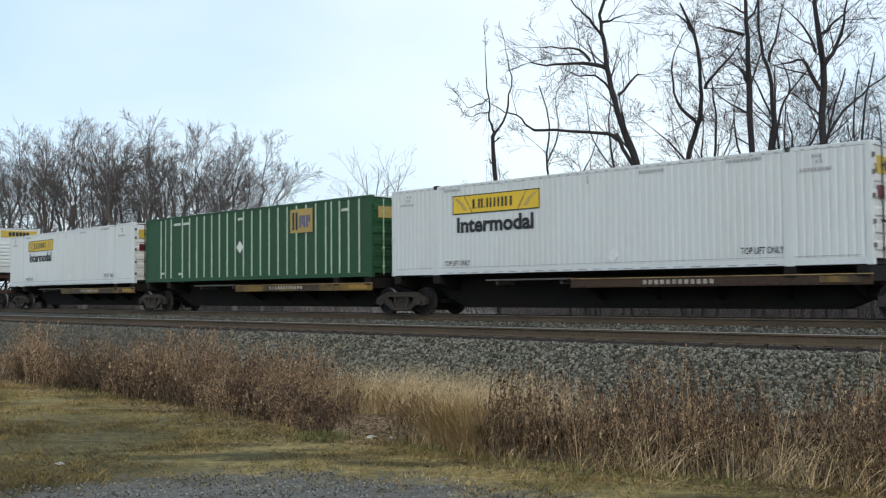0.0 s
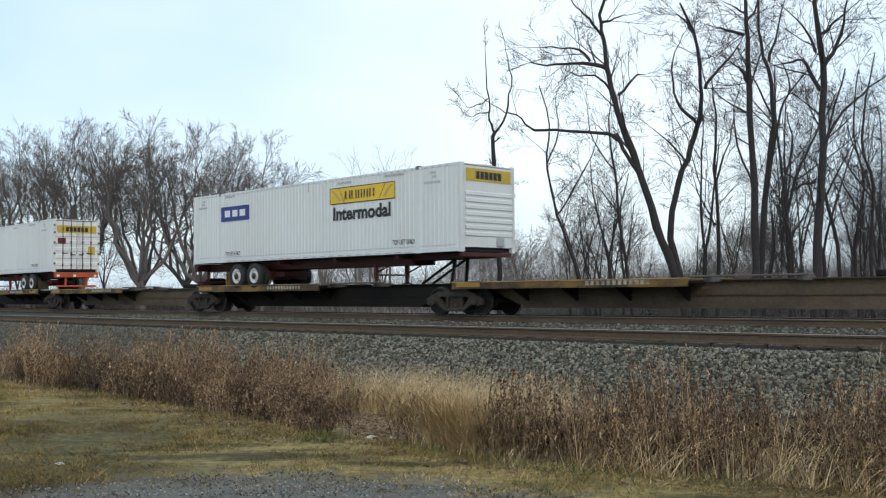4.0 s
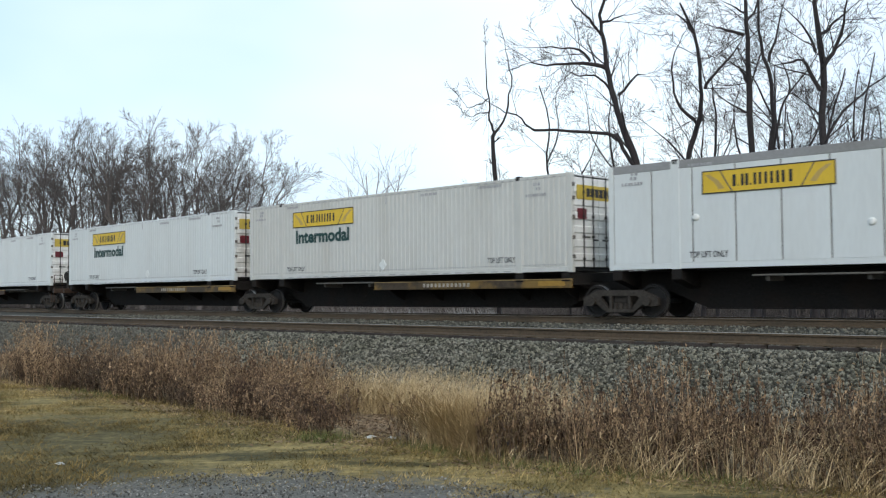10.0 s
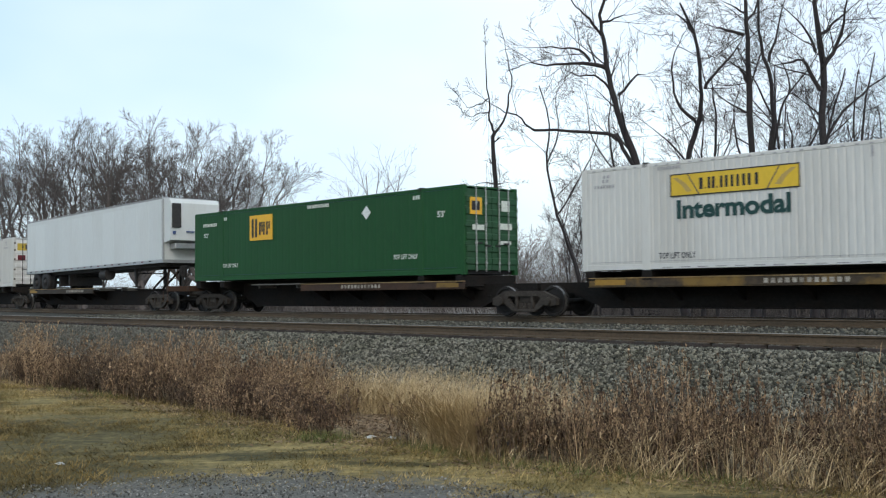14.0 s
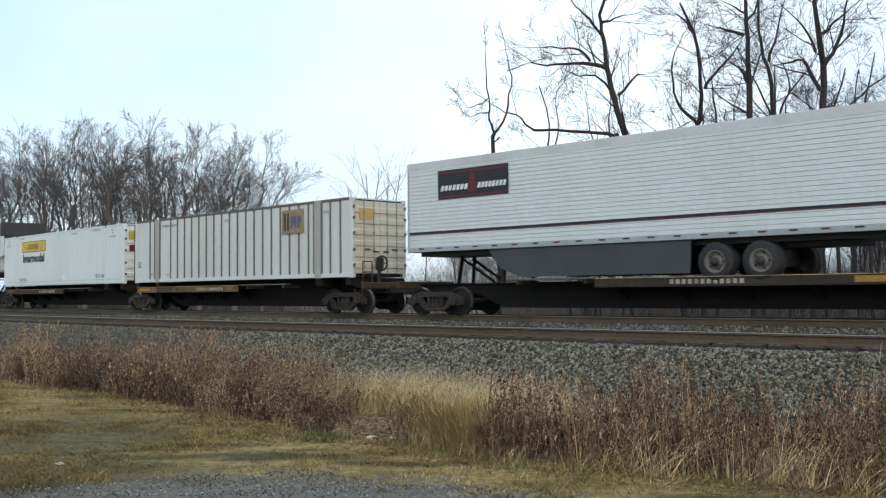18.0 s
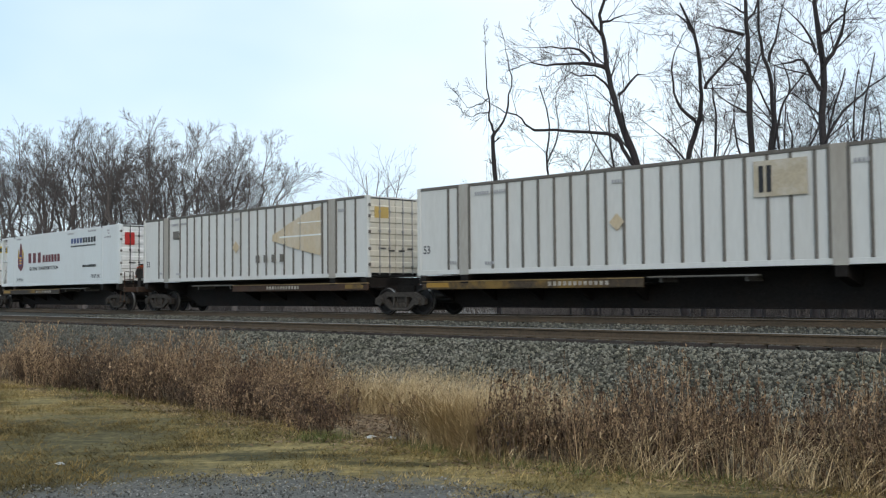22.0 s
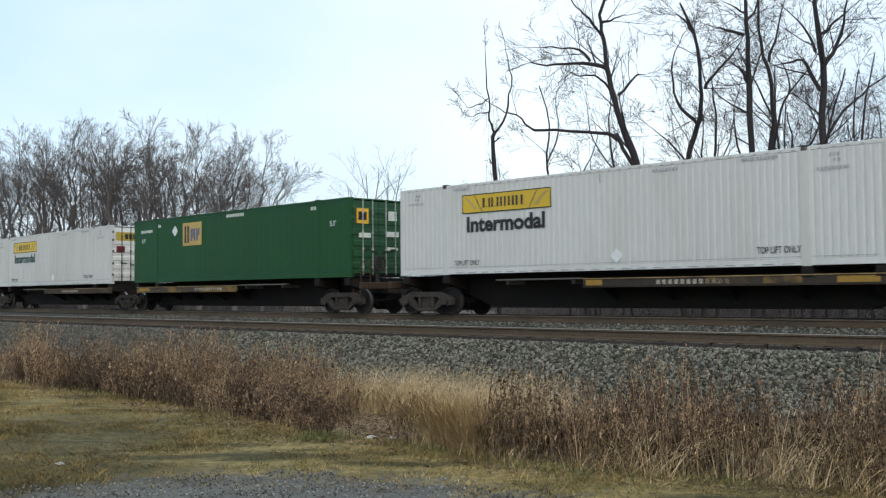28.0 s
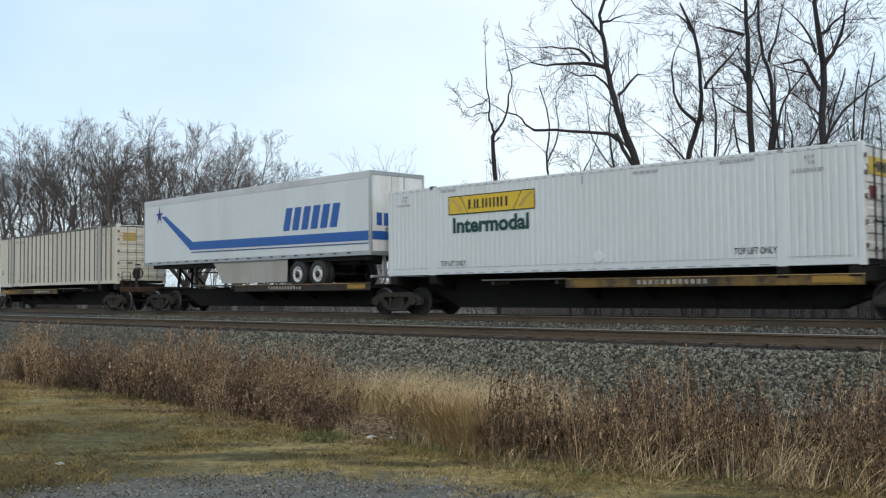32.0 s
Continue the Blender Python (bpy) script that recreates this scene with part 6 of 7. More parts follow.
def crest_box(s, z, label):
    """The white insulated box with a red crest."""
    top = smooth_box(s, z, "white", label, "doorwhite", seams=1, band=0.1, sign_at=None, plugs=False, signed=False, recess=0.75)
    for y in (-HW + 0.06, HW - 0.06):
        part("frame_brace", shared("frame_brace", lambda g: g.rod((-HL + 0.1, 0, 1.5), (-HL + 0.93, 0, 1.5), 0.045, 8).rod((-HL + 0.14, 0, 0.15), (-HL + 0.9, 0, 1.5), 0.04, 8)), M["white"], top, (0, y, 0), "open bracing at the end of the box")
    y0, y1 = FACE - 0.008, FACE
    crest = part("crest", shared("crest", lambda g: g.prism([(0.45, 0.0), (0.85, 0.28), (0.9, 1.0), (0.62, 1.02), (0.62, 1.35), (0.5, 1.62), (0.4, 1.62), (0.28, 1.35), (0.28, 1.02), (0.0, 1.0), (0.05, 0.28)], y0, y1)), M["maroon"], top, (-HL + 2.7, 0, 0.85), "dark red, gold and navy crest")
    part("crest_shield", shared("crest_shield", lambda g: g.box(0.27, 0.63, y0 - 0.006, y0, 0.35, 0.95)), M["navy"], crest)
    part("crest_wing", shared("crest_wing:a", lambda g: g.prism([(0.0, 1.0), (0.02, 0.7), (0.2, 0.85), (0.24, 1.25), (0.1, 1.3)], y0 - 0.006, y0)), M["ochre"], crest)
    part("crest_wing", shared("crest_wing:b", lambda g: g.prism([(0.9, 1.0), (0.8, 1.3), (0.66, 1.25), (0.7, 0.85), (0.88, 0.7)], y0 - 0.006, y0)), M["ochre"], crest)
    part("crest_bars", shared("crest_bars", lambda g: [g.box(0.31, 0.59, y0 - 0.011, y0 - 0.006, 0.42 + 0.17 * k, 0.52 + 0.17 * k) for k in range(3)] and g), M["gold"], crest)
    block_marks(top, "name_mark", 4.2, 5.6, 1.3, 1.86, 2, y0, y1, "maroon", gap=0.42, at=(-HL, 0, 0), label="dark red block mark")
    block_marks(top, "name_mark", 5.7, 6.4, 1.3, 1.86, 1, y0, y1, "maroon", gap=0.2, at=(-HL, 0, 0))
    block_marks(top, "name_mark", 6.4, 8.9, 1.3, 1.7, 6, y0, y1, "maroon", gap=0.3, at=(-HL, 0, 0))
    words("lettering", "GLOBAL TRANSPORTATION", 4.15, 0.19, M["black"], top, (-HL + 4.5, FACE - 0.002, 0.89))
    block_marks(top, "net_mark", 10.3, 11.8, 2.16, 2.42, 4, y0, y1, "slate", at=(-HL, 0, 0))
    block_marks(top, "net_mark", 11.8, 13.45, 2.16, 2.42, 5, y0, y1, "black", at=(-HL, 0, 0))
    tagged(part("small_print", shared("net_marks:b", lambda g: bars(g, RNG, 10.3, 13.4, 1.98, 2.05, 26, y0, y1, 0, 0.35)), M["black"], top, (-HL, 0, 0)), kind="stuff")
    tagged(part("address_row", shared("address_marks", lambda g: bars(g, RNG, 11.8, 13.5, 0.9, 1.02, 14, y0, y1, 0, 0.35)), M["black"], top, (-HL, 0, 0)), kind="stuff")
    part("red_placard", shared("red_placard:b", lambda g: g.box(0, 0.012, -1.05, -0.55, 1.9, 2.5)), M["red"], top, (HL + 0.034, 0, 0))
    part("rust_patch", shared("rust_patch", lambda g: g.prism([(-0.5, 0.3), (0.1, 0.25), (0.25, 0.7), (-0.05, 1.0), (-0.42, 0.8)], 0, 0.012, "x")), M["orange"], top, (HL + 0.036, 0, 0))
    return ride(top, s + HL, z)


# ---- road wheels, chassis and trailers ----
def road_wheels(parent, x, rim="rim", z=0.5, y_out=-1.22):
    """An axle with dual tyres; z is the axle's height over the wheels' support."""
    for sy in (-1, 1):
        tyre = shared("tyre:%d" % sy, lambda g: [g.lathe([(0.3, a - 0.1), (0.47, a - 0.11), (0.5, a - 0.07), (0.5, a + 0.07), (0.47, a + 0.11), (0.3, a + 0.1)], (0, 0, 0), 24) for a in (sy * 0.92, sy * 1.17)] and g, True)
        t = part("tyre", tyre, M["tyre"], parent, (x, 0, z))
        ring = shared("rim:%d" % sy, lambda g: g.lathe([(0.31, sy * 1.24), (0.3, sy * 1.27), (0.27, sy * 1.265), (0.25, sy * 1.2), (0.17, sy * 1.17), (0.15, sy * 1.25), (0.09, sy * 1.27), (0.0, sy * 1.27)], (0, 0, 0), 20), True)
        part("rim", ring, M[rim], t)
        part("hub", shared("hub:%d" % sy, lambda g: g.lathe([(0.13, sy * 1.255), (0.12, sy * 1.3), (0.05, sy * 1.34), (0.0, sy * 1.34)], (0, 0, 0), 12), True), M["dark"], t)
        hole = shared("rim_hole:%d" % sy, lambda g: g.rod((0.205, sy * 1.19, 0), (0.205, sy * 1.2, 0), 0.035, 8))
        for k in range(5):
            part("rim_hole", hole, M["dark"], t).rotation_euler = (0, 1.2566 * k, 0)
    part("axle", shared("road_axle", lambda g: g.rod((0, -1.0, 0), (0, 1.0, 0), 0.07)), M["dark"], parent, (x, 0, z))


def landing_gear(parent, x, ground, body, ink="dark"):
    legs = shared("landing_leg:%.2f:%.2f" % (ground, body), lambda g: g.box(-0.07, 0.07, -0.07, 0.07, ground + 0.25, body, 0.01).box(-0.05, 0.05, -0.05, 0.05, ground + 0.1, ground + 0.3).box(-0.15, 0.15, -0.13, 0.13, ground + 0.06, ground + 0.1, 0.01))
    for y in (-0.75, 0.75):
        part("landing_leg", legs, M[ink], parent, (x, y, 0))
    part("leg_brace", shared("leg_brace:%.2f:%.2f" % (ground, body), lambda g: g.rod((0, -0.75, body - 0.35), (0, 0.75, body - 0.35), 0.03, 6).rod((0, -0.75, ground + 0.45), (0.75, -0.75, body - 0.02), 0.03, 6).rod((0, 0.75, ground + 0.45), (0.75, 0.75, body - 0.02), 0.03, 6)), M[ink], parent, (x, 0, 0))


DECK = 0.97   # height of the wheel deck over the rails


def container_chassis(s, flip, colour, label):
    """A skeletal chassis under a box; its wheels trail at one end. Its own origin lies on the deck's level."""
    top = thing("container_chassis", label, "trailer chassis", "road trailers on the train")
    q = -1 if flip else 1          # +1: wheels towards the travelling end
    rise = 2.03 - DECK
    # the orange chassis takes the shade-darkened copy for its beams
    beam = "orangegrime" if colour == "orange" else colour

    def sx(a, b):
        return (min(q * a, q * b), max(q * a, q * b))

    for y in (-0.48, 0.48):
        part("main_rail", shared("main_rail:%d" % q, lambda g: g.box(*sx(-5.0, HL), -0.06, 0.06, rise - 0.33, rise - 0.004, 0.01)), M[beam], top, (0, y, 0))
        part("gooseneck", shared("gooseneck:%d" % q, lambda g: g.box(*sx(-HL + 0.1, -5.0), -0.06, 0.06, rise - 0.18, rise - 0.004, 0.01)), M[beam], top, (0, y, 0))
    for k, x in enumerate((-HL + 0.15, -4.9, -1.5, 2.0, HL - 0.2)):
        part("bolster", shared("chassis_bolster", lambda g: g.box(-0.07, 0.07, -1.2, 1.2, rise - 0.14, rise - 0.006, 0.012)), M[beam], top, (q * x, 0, 0))
    part("slider_frame", shared("slider_frame:%d" % q, lambda g: g.box(*sx(2.4, 6.2), -0.62, 0.62, rise - 0.62, rise - 0.42, 0.02).box(*sx(3.0, 3.15), -0.9, 0.9, 0.35, 0.7).box(*sx(4.3, 4.45), -0.9, 0.9, 0.35, 0.7)), M[beam], top)
    for x in (3.55, 4.8):
        road_wheels(top, q * x)
    landing_gear(top, -q * (4.75 if colour == "orange" else 3.3), 0.02, rise - 0.3, colour)
    part("tail_frame", shared("tail_frame:%d" % q, lambda g: g.box(*sx(HL - 0.12, HL + 0.06), -1.2, 1.2, rise - 0.3, rise - 0.02, 0.02).box(*sx(HL - 0.1, HL), -0.62, -0.54, rise - 0.75, rise - 0.3).box(*sx(HL - 0.1, HL), 0.54, 0.62, rise - 0.75, rise - 0.3).box(*sx(HL - 0.1, HL + 0.02), -1.1, 1.1, rise - 0.82, rise - 0.72, 0.015)), M[colour], top)
    part("mud_flap", shared("mud_flap", lambda g: g.box(-0.02, 0.02, -1.2, -0.62, 0.12, 0.62)), M["edge"], top, (q * 5.65, 0, 0))
    part("tail_lamp", shared("tail_lamp:%d" % q, lambda g: [g.box(*sx(HL + 0.06, HL + 0.08), y, y + 0.14, rise - 0.26, rise - 0.14) for y in (-1.1, -0.2, 0.95)] and g), M["plate"], top)
    return ride(top, s + HL, DECK)


def trailer(s, label, flip=False, unit=False, skirt="", body="white", level=False, lamp_rail="galv", tall=2.98, door="doorwhite", roof="greyband", rimk="rim", shift=0.0):
    """A 53-foot van; flip: its wheels trail at the rear of the train. Origin on the deck's level."""
    top = thing("semi_trailer", label, "trailer", "road trailers on the train")
    q = -1 if flip else 1
    rise = 2.07 - DECK
    zt = rise + tall

    def sx(a, b):
        return (min(q * a, q * b), max(q * a, q * b))

    for sy in (-1, 1):
        lo, hi = sorted((sy * HW, sy * (HW - 0.04)))
        if level:
            def wall(g, sy=sy):
                out, deep = sy * HW, sy * (HW - 0.02)
                line, z = [], rise + 0.16
                while z < zt - 0.3:
                    line += [(out, z), (out, z + 0.09), (deep, z + 0.1), (deep, z + 0.115)]
                    z += 0.125
                line += [(out, zt - 0.26), (sy * (HW - 0.06), zt - 0.26), (sy * (HW - 0.06), rise + 0.16)]
                return g.prism(line, -HL + 0.05, HL - 0.05, "x")
            part("side_wall", shared("levelwall:%d:%.2f" % (sy, tall), wall), M[body], top)
        else:
            w = (LONG - 0.1) / 13
            sheet = shared("vansheet:%d:%.2f" % (sy, tall), lambda g: g.box(0.003, w - 0.003, lo, hi, rise + 0.162, zt - 0.262))
            for k in range(13):
                part("wall_panel", sheet, M[body], top, (-HL + 0.05 + k * w, 0, 0))
        part("bottom_rail", shared("van_bottom:%d" % sy, lambda g: g.box(-HL, HL, lo - 0.008, hi + 0.008, rise, rise + 0.16, 0.01)), M[lamp_rail], top)
        part("top_rail", shared("van_top:%d:%.2f:%s" % (sy, tall, roof == "galv"), lambda g: g.box(-HL, HL, lo - 0.006, hi + 0.006, zt - 0.26 if roof == "galv" else zt - 0.08, zt, 0.012)), M["roof" if roof == "galv" else roof], top)
        if roof != "galv":
            part("top_panel", shared("van_toppanel:%d:%.2f" % (sy, tall), lambda g: g.box(-HL + 0.05, HL - 0.05, lo, hi, zt - 0.262, zt - 0.082)), M[body], top)
    part("roof_panel", shared("van_roof:%.2f" % tall, lambda g: g.box(-HL + 0.02, HL - 0.02, -HW + 0.045, HW - 0.045, zt - 0.06, zt - 0.02)), M["roof"], top)
    part("floor_frame", shared("van_floor", lambda g: g.box(-HL + 0.05, HL - 0.05, -HW + 0.06, HW - 0.06, rise + 0.02, rise + 0.14)), M["dark"], top)
    dash = shared("marker_strip", lambda g: g.box(0, 0.22, -HW - 0.016, -HW, rise + 0.085, rise + 0.13))
    for k in range(19):
        part("marker_strip", dash, M["maroon" if k % 2 else "dark"], top, (-HL + 0.5 + k * 0.8, 0, 0))
    for x in (-HL, HL):
        part("end_frame", shared("van_end:%.2f" % tall, lambda g: g.box(-0.05, 0.05, -HW - 0.004, -HW + 0.09, rise, zt - 0.001, 0.01).box(-0.05, 0.05, HW - 0.09, HW + 0.004, rise, zt - 0.001, 0.01).box(-0.05, 0.05, -HW + 0.09, HW - 0.09, zt - 0.14, zt - 0.001).box(-0.05, 0.05, -HW + 0.09, HW - 0.09, rise, rise + 0.14)), M["galv"], top, (x, 0, 0))
    # doors at the wheels' end, nose wall at the other
    for sy in (-1, 1):
        a, b = sorted((sy * 0.008, sy * (HW - 0.095)))
        d = part("door", shared("van_door:%d:%.2f:%d" % (sy, tall, q), lambda g: g.box(*sx(HL - 0.03, HL + 0.03), a, b, rise + 0.145, zt - 0.145, 0.006)), M[door], top)
        part("lock_rod", shared("van_rod:%d:%.2f:%d" % (sy, tall, q), lambda g: g.rod((q * (HL + 0.05), sy * 0.3, rise + 0.1), (q * (HL + 0.05), sy * 0.3, zt - 0.1), 0.02, 6).box(*sx(HL + 0.03, HL + 0.07), min(sy * 0.25, sy * 0.6), max(sy * 0.25, sy * 0.6), rise + 0.9, rise + 0.96)), M["galv"], d)
    part("nose_wall", shared("van_nose:%.2f:%d" % (tall, q), lambda g: g.box(*sx(-HL - 0.02, -HL + 0.02), -HW + 0.095, HW - 0.095, rise + 0.145, zt - 0.145, 0.006)), M[body], top)
    part("slider_frame", shared("van_slider:%d" % q, lambda g: g.box(*sx(2.4, 6.6), -0.55, 0.55, rise - 0.28, rise + 0.02, 0.02).box(*sx(3.1, 3.25), -0.9, 0.9, 0.35, rise - 0.2).box(*sx(4.35, 4.5), -0.9, 0.9, 0.35, rise - 0.2)), M["dark"], top)
    for x in ((3.2 + shift, 4.45 + shift) if not flip else (5.5, 6.75)):
        road_wheels(top, q * x, rimk, 0.6 if flip else 0.5)
    part("floor_beam", shared("floor_beam", lambda g: g.box(-HL + 0.3, HL - 0.3, -1.0, 1.0, rise - 0.14, rise + 0.018)), M["dark"], top)
    landing_gear(top, -q * 4.4, 0.02, rise)
    part("rear_bumper", shared("van_bumper:%d" % q, lambda g: g.box(*sx(HL - 0.16, HL - 0.04), -1.15, 1.15, 0.3, 0.4, 0.015).box(*sx(HL - 0.14, HL - 0.06), -0.6, -0.5, 0.4, rise).box(*sx(HL - 0.14, HL - 0.06), 0.5, 0.6, 0.4, rise)), M["galv"], top)
    if skirt:
        for sy in (-1, 1):
            part("side_skirt", shared("skirt:%d:%d:%.1f" % (sy, q, shift), lambda g: g.prism([(q * (-4.6 + 4 * shift), rise), (q * (-4.1 + 4 * shift), rise - 0.6), (q * (-3.3 + 3 * shift), 0.22), (q * (2.45 + shift), 0.22), (q * (2.5 + shift), rise)], sy * 1.2, sy * 1.24)), M[skirt], top)
    else:
        part("fuel_tank", shared("fuel_tank", lambda g: g.rod((-0.35, -0.95, rise - 0.32), (0.35, -0.95, rise - 0.32), 0.28, 16)), M["dark"], top, (-q * 1.6, 0, 0))
    if unit:
        u = part("cooling_unit", shared("cooling_unit:%d" % q, lambda g: g.prism([(-HL * q - q * 0.05, rise + 0.9), (-HL * q - q * 0.62, rise + 1.0), (-HL * q - q * 0.68, zt - 0.3), (-HL * q - q * 0.56, zt - 0.1), (-HL * q - q * 0.05, zt - 0.04)], -1.22, 1.22)), M["white"], top, label="cooling unit on the nose")
        if unit == "dark":
            part("unit_hood", shared("unit_hood:%d" % q, lambda g: g.box(*sx(-HL - 0.06, -HL - 0.78), -1.235, 1.235, zt - 0.85, zt + 0.01, 0.05)), M["dark"], u, label="dark hood over the cooling unit")
        part("unit_grille", shared("unit_grille:%d" % q, lambda g: g.box(*sx(-HL - 0.712, -HL - 0.67), -1.17, -0.72, zt - 1.42, zt - 0.32, 0.012)), M["dark"], u, label="dark grille on the unit")
        part("unit_vent", shared("unit_vent:%d" % q, lambda g: g.box(*sx(-HL - 0.7, -HL - 0.66), -1.12, -0.98, zt - 1.72, zt - 1.58, 0.006).box(*sx(-HL - 0.7, -HL - 0.66), 0.1, 0.3, zt - 0.95, zt - 0.8, 0.006).box(*sx(-HL - 0.69, -HL - 0.66), -0.45, -0.05, zt - 1.62, zt - 1.56, 0.004)), M["slate"], u)
        part("unit_base", shared("unit_base:%d" % q, lambda g: g.box(*sx(-HL - 0.55, -HL - 0.05), -0.95, 0.95, rise + 0.62, rise + 0.88, 0.02)), M["galv"], u)
    # a trailer on a high hitch rides nose up
    return ride(top, s + HL, DECK, radians(-0.85) if flip else 0.0)


def blue_stripe_marks(top):
    y0, y1 = FACE - 0.006, FACE + 0.001
    z = 2.07 - DECK
    part("stripe", shared("stripe", lambda g: g.prism([(1.55, z + 2.2), (1.95, z + 2.2), (4.3, z + 0.95), (16.1, z + 0.86), (16.1, z + 0.52), (4.1, z + 0.6)], y0, y1)), M["blue"], top, (-HL, 0, 0), "blue stripe that bends up to a star")
    part("stripe", shared("stripe:b", lambda g: g.prism([(4.2, z + 0.52), (16.1, z + 0.44), (16.1, z + 0.4), (4.2, z + 0.47)], y0, y1)), M["slate"], top, (-HL, 0, 0))

    def star(g):
        p = []
        for k in range(10):
            r = 0.42 if k % 2 == 0 else 0.13
            p.append((1.4 + r * 0.8 * math.sin(0.6283 * k), z + 2.25 + r * math.cos(0.6283 * k)))
        return g.prism(p, y0 - 0.005, y0)
    part("star", shared("star", star), M["navy"], top, (-HL, 0, 0))
    block_marks(top, "name_mark", 10.9, 14.4, z + 1.08, z + 1.95, 6, y0, y1, "blue", slant=0.22, gap=0.3, at=(-HL, 0, 0), label="slanted blue block mark")
    bar = shared("name_mark:e", lambda g: g.box(0, 0.01, 0, 0.24, z + 1.05, z + 1.5))
    for k in range(6):
        part("name_mark", bar, M["blue"], top, (HL + 0.032, -1.0 + 0.34 * k, 0))
    part("stripe", shared("stripe:e", lambda g: g.box(0, 0.01, -1.19, 1.19, z + 0.55, z + 0.85)), M["blue"], top, (HL + 0.032, 0, 0))


def disc_marks(top):
    y0, y1 = FACE - 0.006, FACE + 0.001
    z = 2.07 - DECK
    block_marks(top, "name_mark", 4.25, 7.2, z + 1.62, z + 2.1, 8, y0, y1, "navy", slant=0.12, gap=0.28, at=(-HL, 0, 0), label="navy slanted block mark")
    block_marks(top, "name_mark", 7.25, 9.7, z + 1.66, z + 1.93, 11, y0, y1, "ink", gap=0.6, at=(-HL, 0, 0))
    block_marks(top, "name_mark", 9.9, 10.9, z + 1.66, z + 1.96, 5, y0, y1, "ink", gap=0.6, at=(-HL, 0, 0))
    part("underline", shared("underline", lambda g: g.box(4.2, 11.0, y0, y1, z + 1.5, z + 1.54)), M["navy"], top, (-HL, 0, 0))
    disc = shared("disc", lambda g: g.lathe([(0.0, 0.0), (0.27, 0.0), (0.27, 0.008)], (0, FACE - 0.006, 0), 24))
    for x in (4.6, 5.25, 10.0, 10.65):
        part("disc", disc, M["navy"], top, (-HL + x, 0, z + 1.12))
    words("size_mark", "53'", 0.42, 0.24, M["stencil"], top, (-HL + 7.3, FACE - 0.004, z + 0.36))
    tagged(part("address_row", shared("address_marks:a", lambda g: bars(g, RNG, 1.3, 3.6, z + 0.38, z + 0.52, 15, y0, y1, 0, 0.35) and bars(g, RNG, 13.9, 15.6, z + 0.36, z + 0.54, 10, y0, y1, 0, 0.35)), M["stencil"], top, (-HL, 0, 0)), kind="stuff")


def dark_panel_marks(top):
    z = 2.07 - DECK
    y0 = FACE - 0.008
    pn = part("name_panel", shared("name_panel", lambda g: g.box(1.4, 4.4, y0, FACE, z + 1.68, z + 2.62)), M["black"], top, (-HL, 0, 0), "black panel with red edges and pale marks")
    part("panel_edge", shared("panel_edge", lambda g: g.box(1.4, 4.4, y0 - 0.005, y0, z + 1.72, z + 1.78).box(1.4, 4.4, y0 - 0.005, y0, z + 2.5, z + 2.56).prism([(2.75, z + 1.85), (3.05, z + 1.85), (3.0, z + 2.4), (2.9, z + 2.46), (2.8, z + 2.4)], y0 - 0.005, y0)), M["maroon"], pn)
    part("panel_marks", shared("panel_marks:s", lambda g: bars(g, RNG, 1.5, 2.7, z + 1.95, z + 2.12, 7, y0 - 0.005, y0, 0.05, 0.3) and bars(g, RNG, 3.1, 4.3, z + 1.95, z + 2.12, 8, y0 - 0.005, y0, 0.05, 0.3)), M["plate"], pn)
    part("stripe", shared("stripe:s", lambda g: g.box(0.06, 16.1, FACE - 0.004, FACE + 0.002, z + 0.6, z + 0.67)), M["black"], top, (-HL, 0, 0))
    part("stripe", shared("stripe:s2", lambda g: g.box(0.06, 16.1, FACE - 0.004, FACE + 0.002, z + 0.575, z + 0.595)), M["maroon"], top, (-HL, 0, 0))
    part("door_panel", shared("door_panel:s", lambda g: g.box(0, 0.01, -1.15, -0.05, z + 2.0, z + 2.75).box(0, 0.01, 0.05, 1.15, z + 2.0, z + 2.75)), M["black"], top, (HL + 0.033, 0, 0))
    part("door_edge", shared("door_edge:s", lambda g: g.box(0, 0.012, -1.17, 1.17, z + 1.9, z + 1.98).box(0, 0.012, -1.17, 1.17, z + 2.77, z + 2.84).box(0.011, 0.014, -0.1, 0.1, z + 2.05, z + 2.7)), M["red"], top, (HL + 0.033, 0, 0))


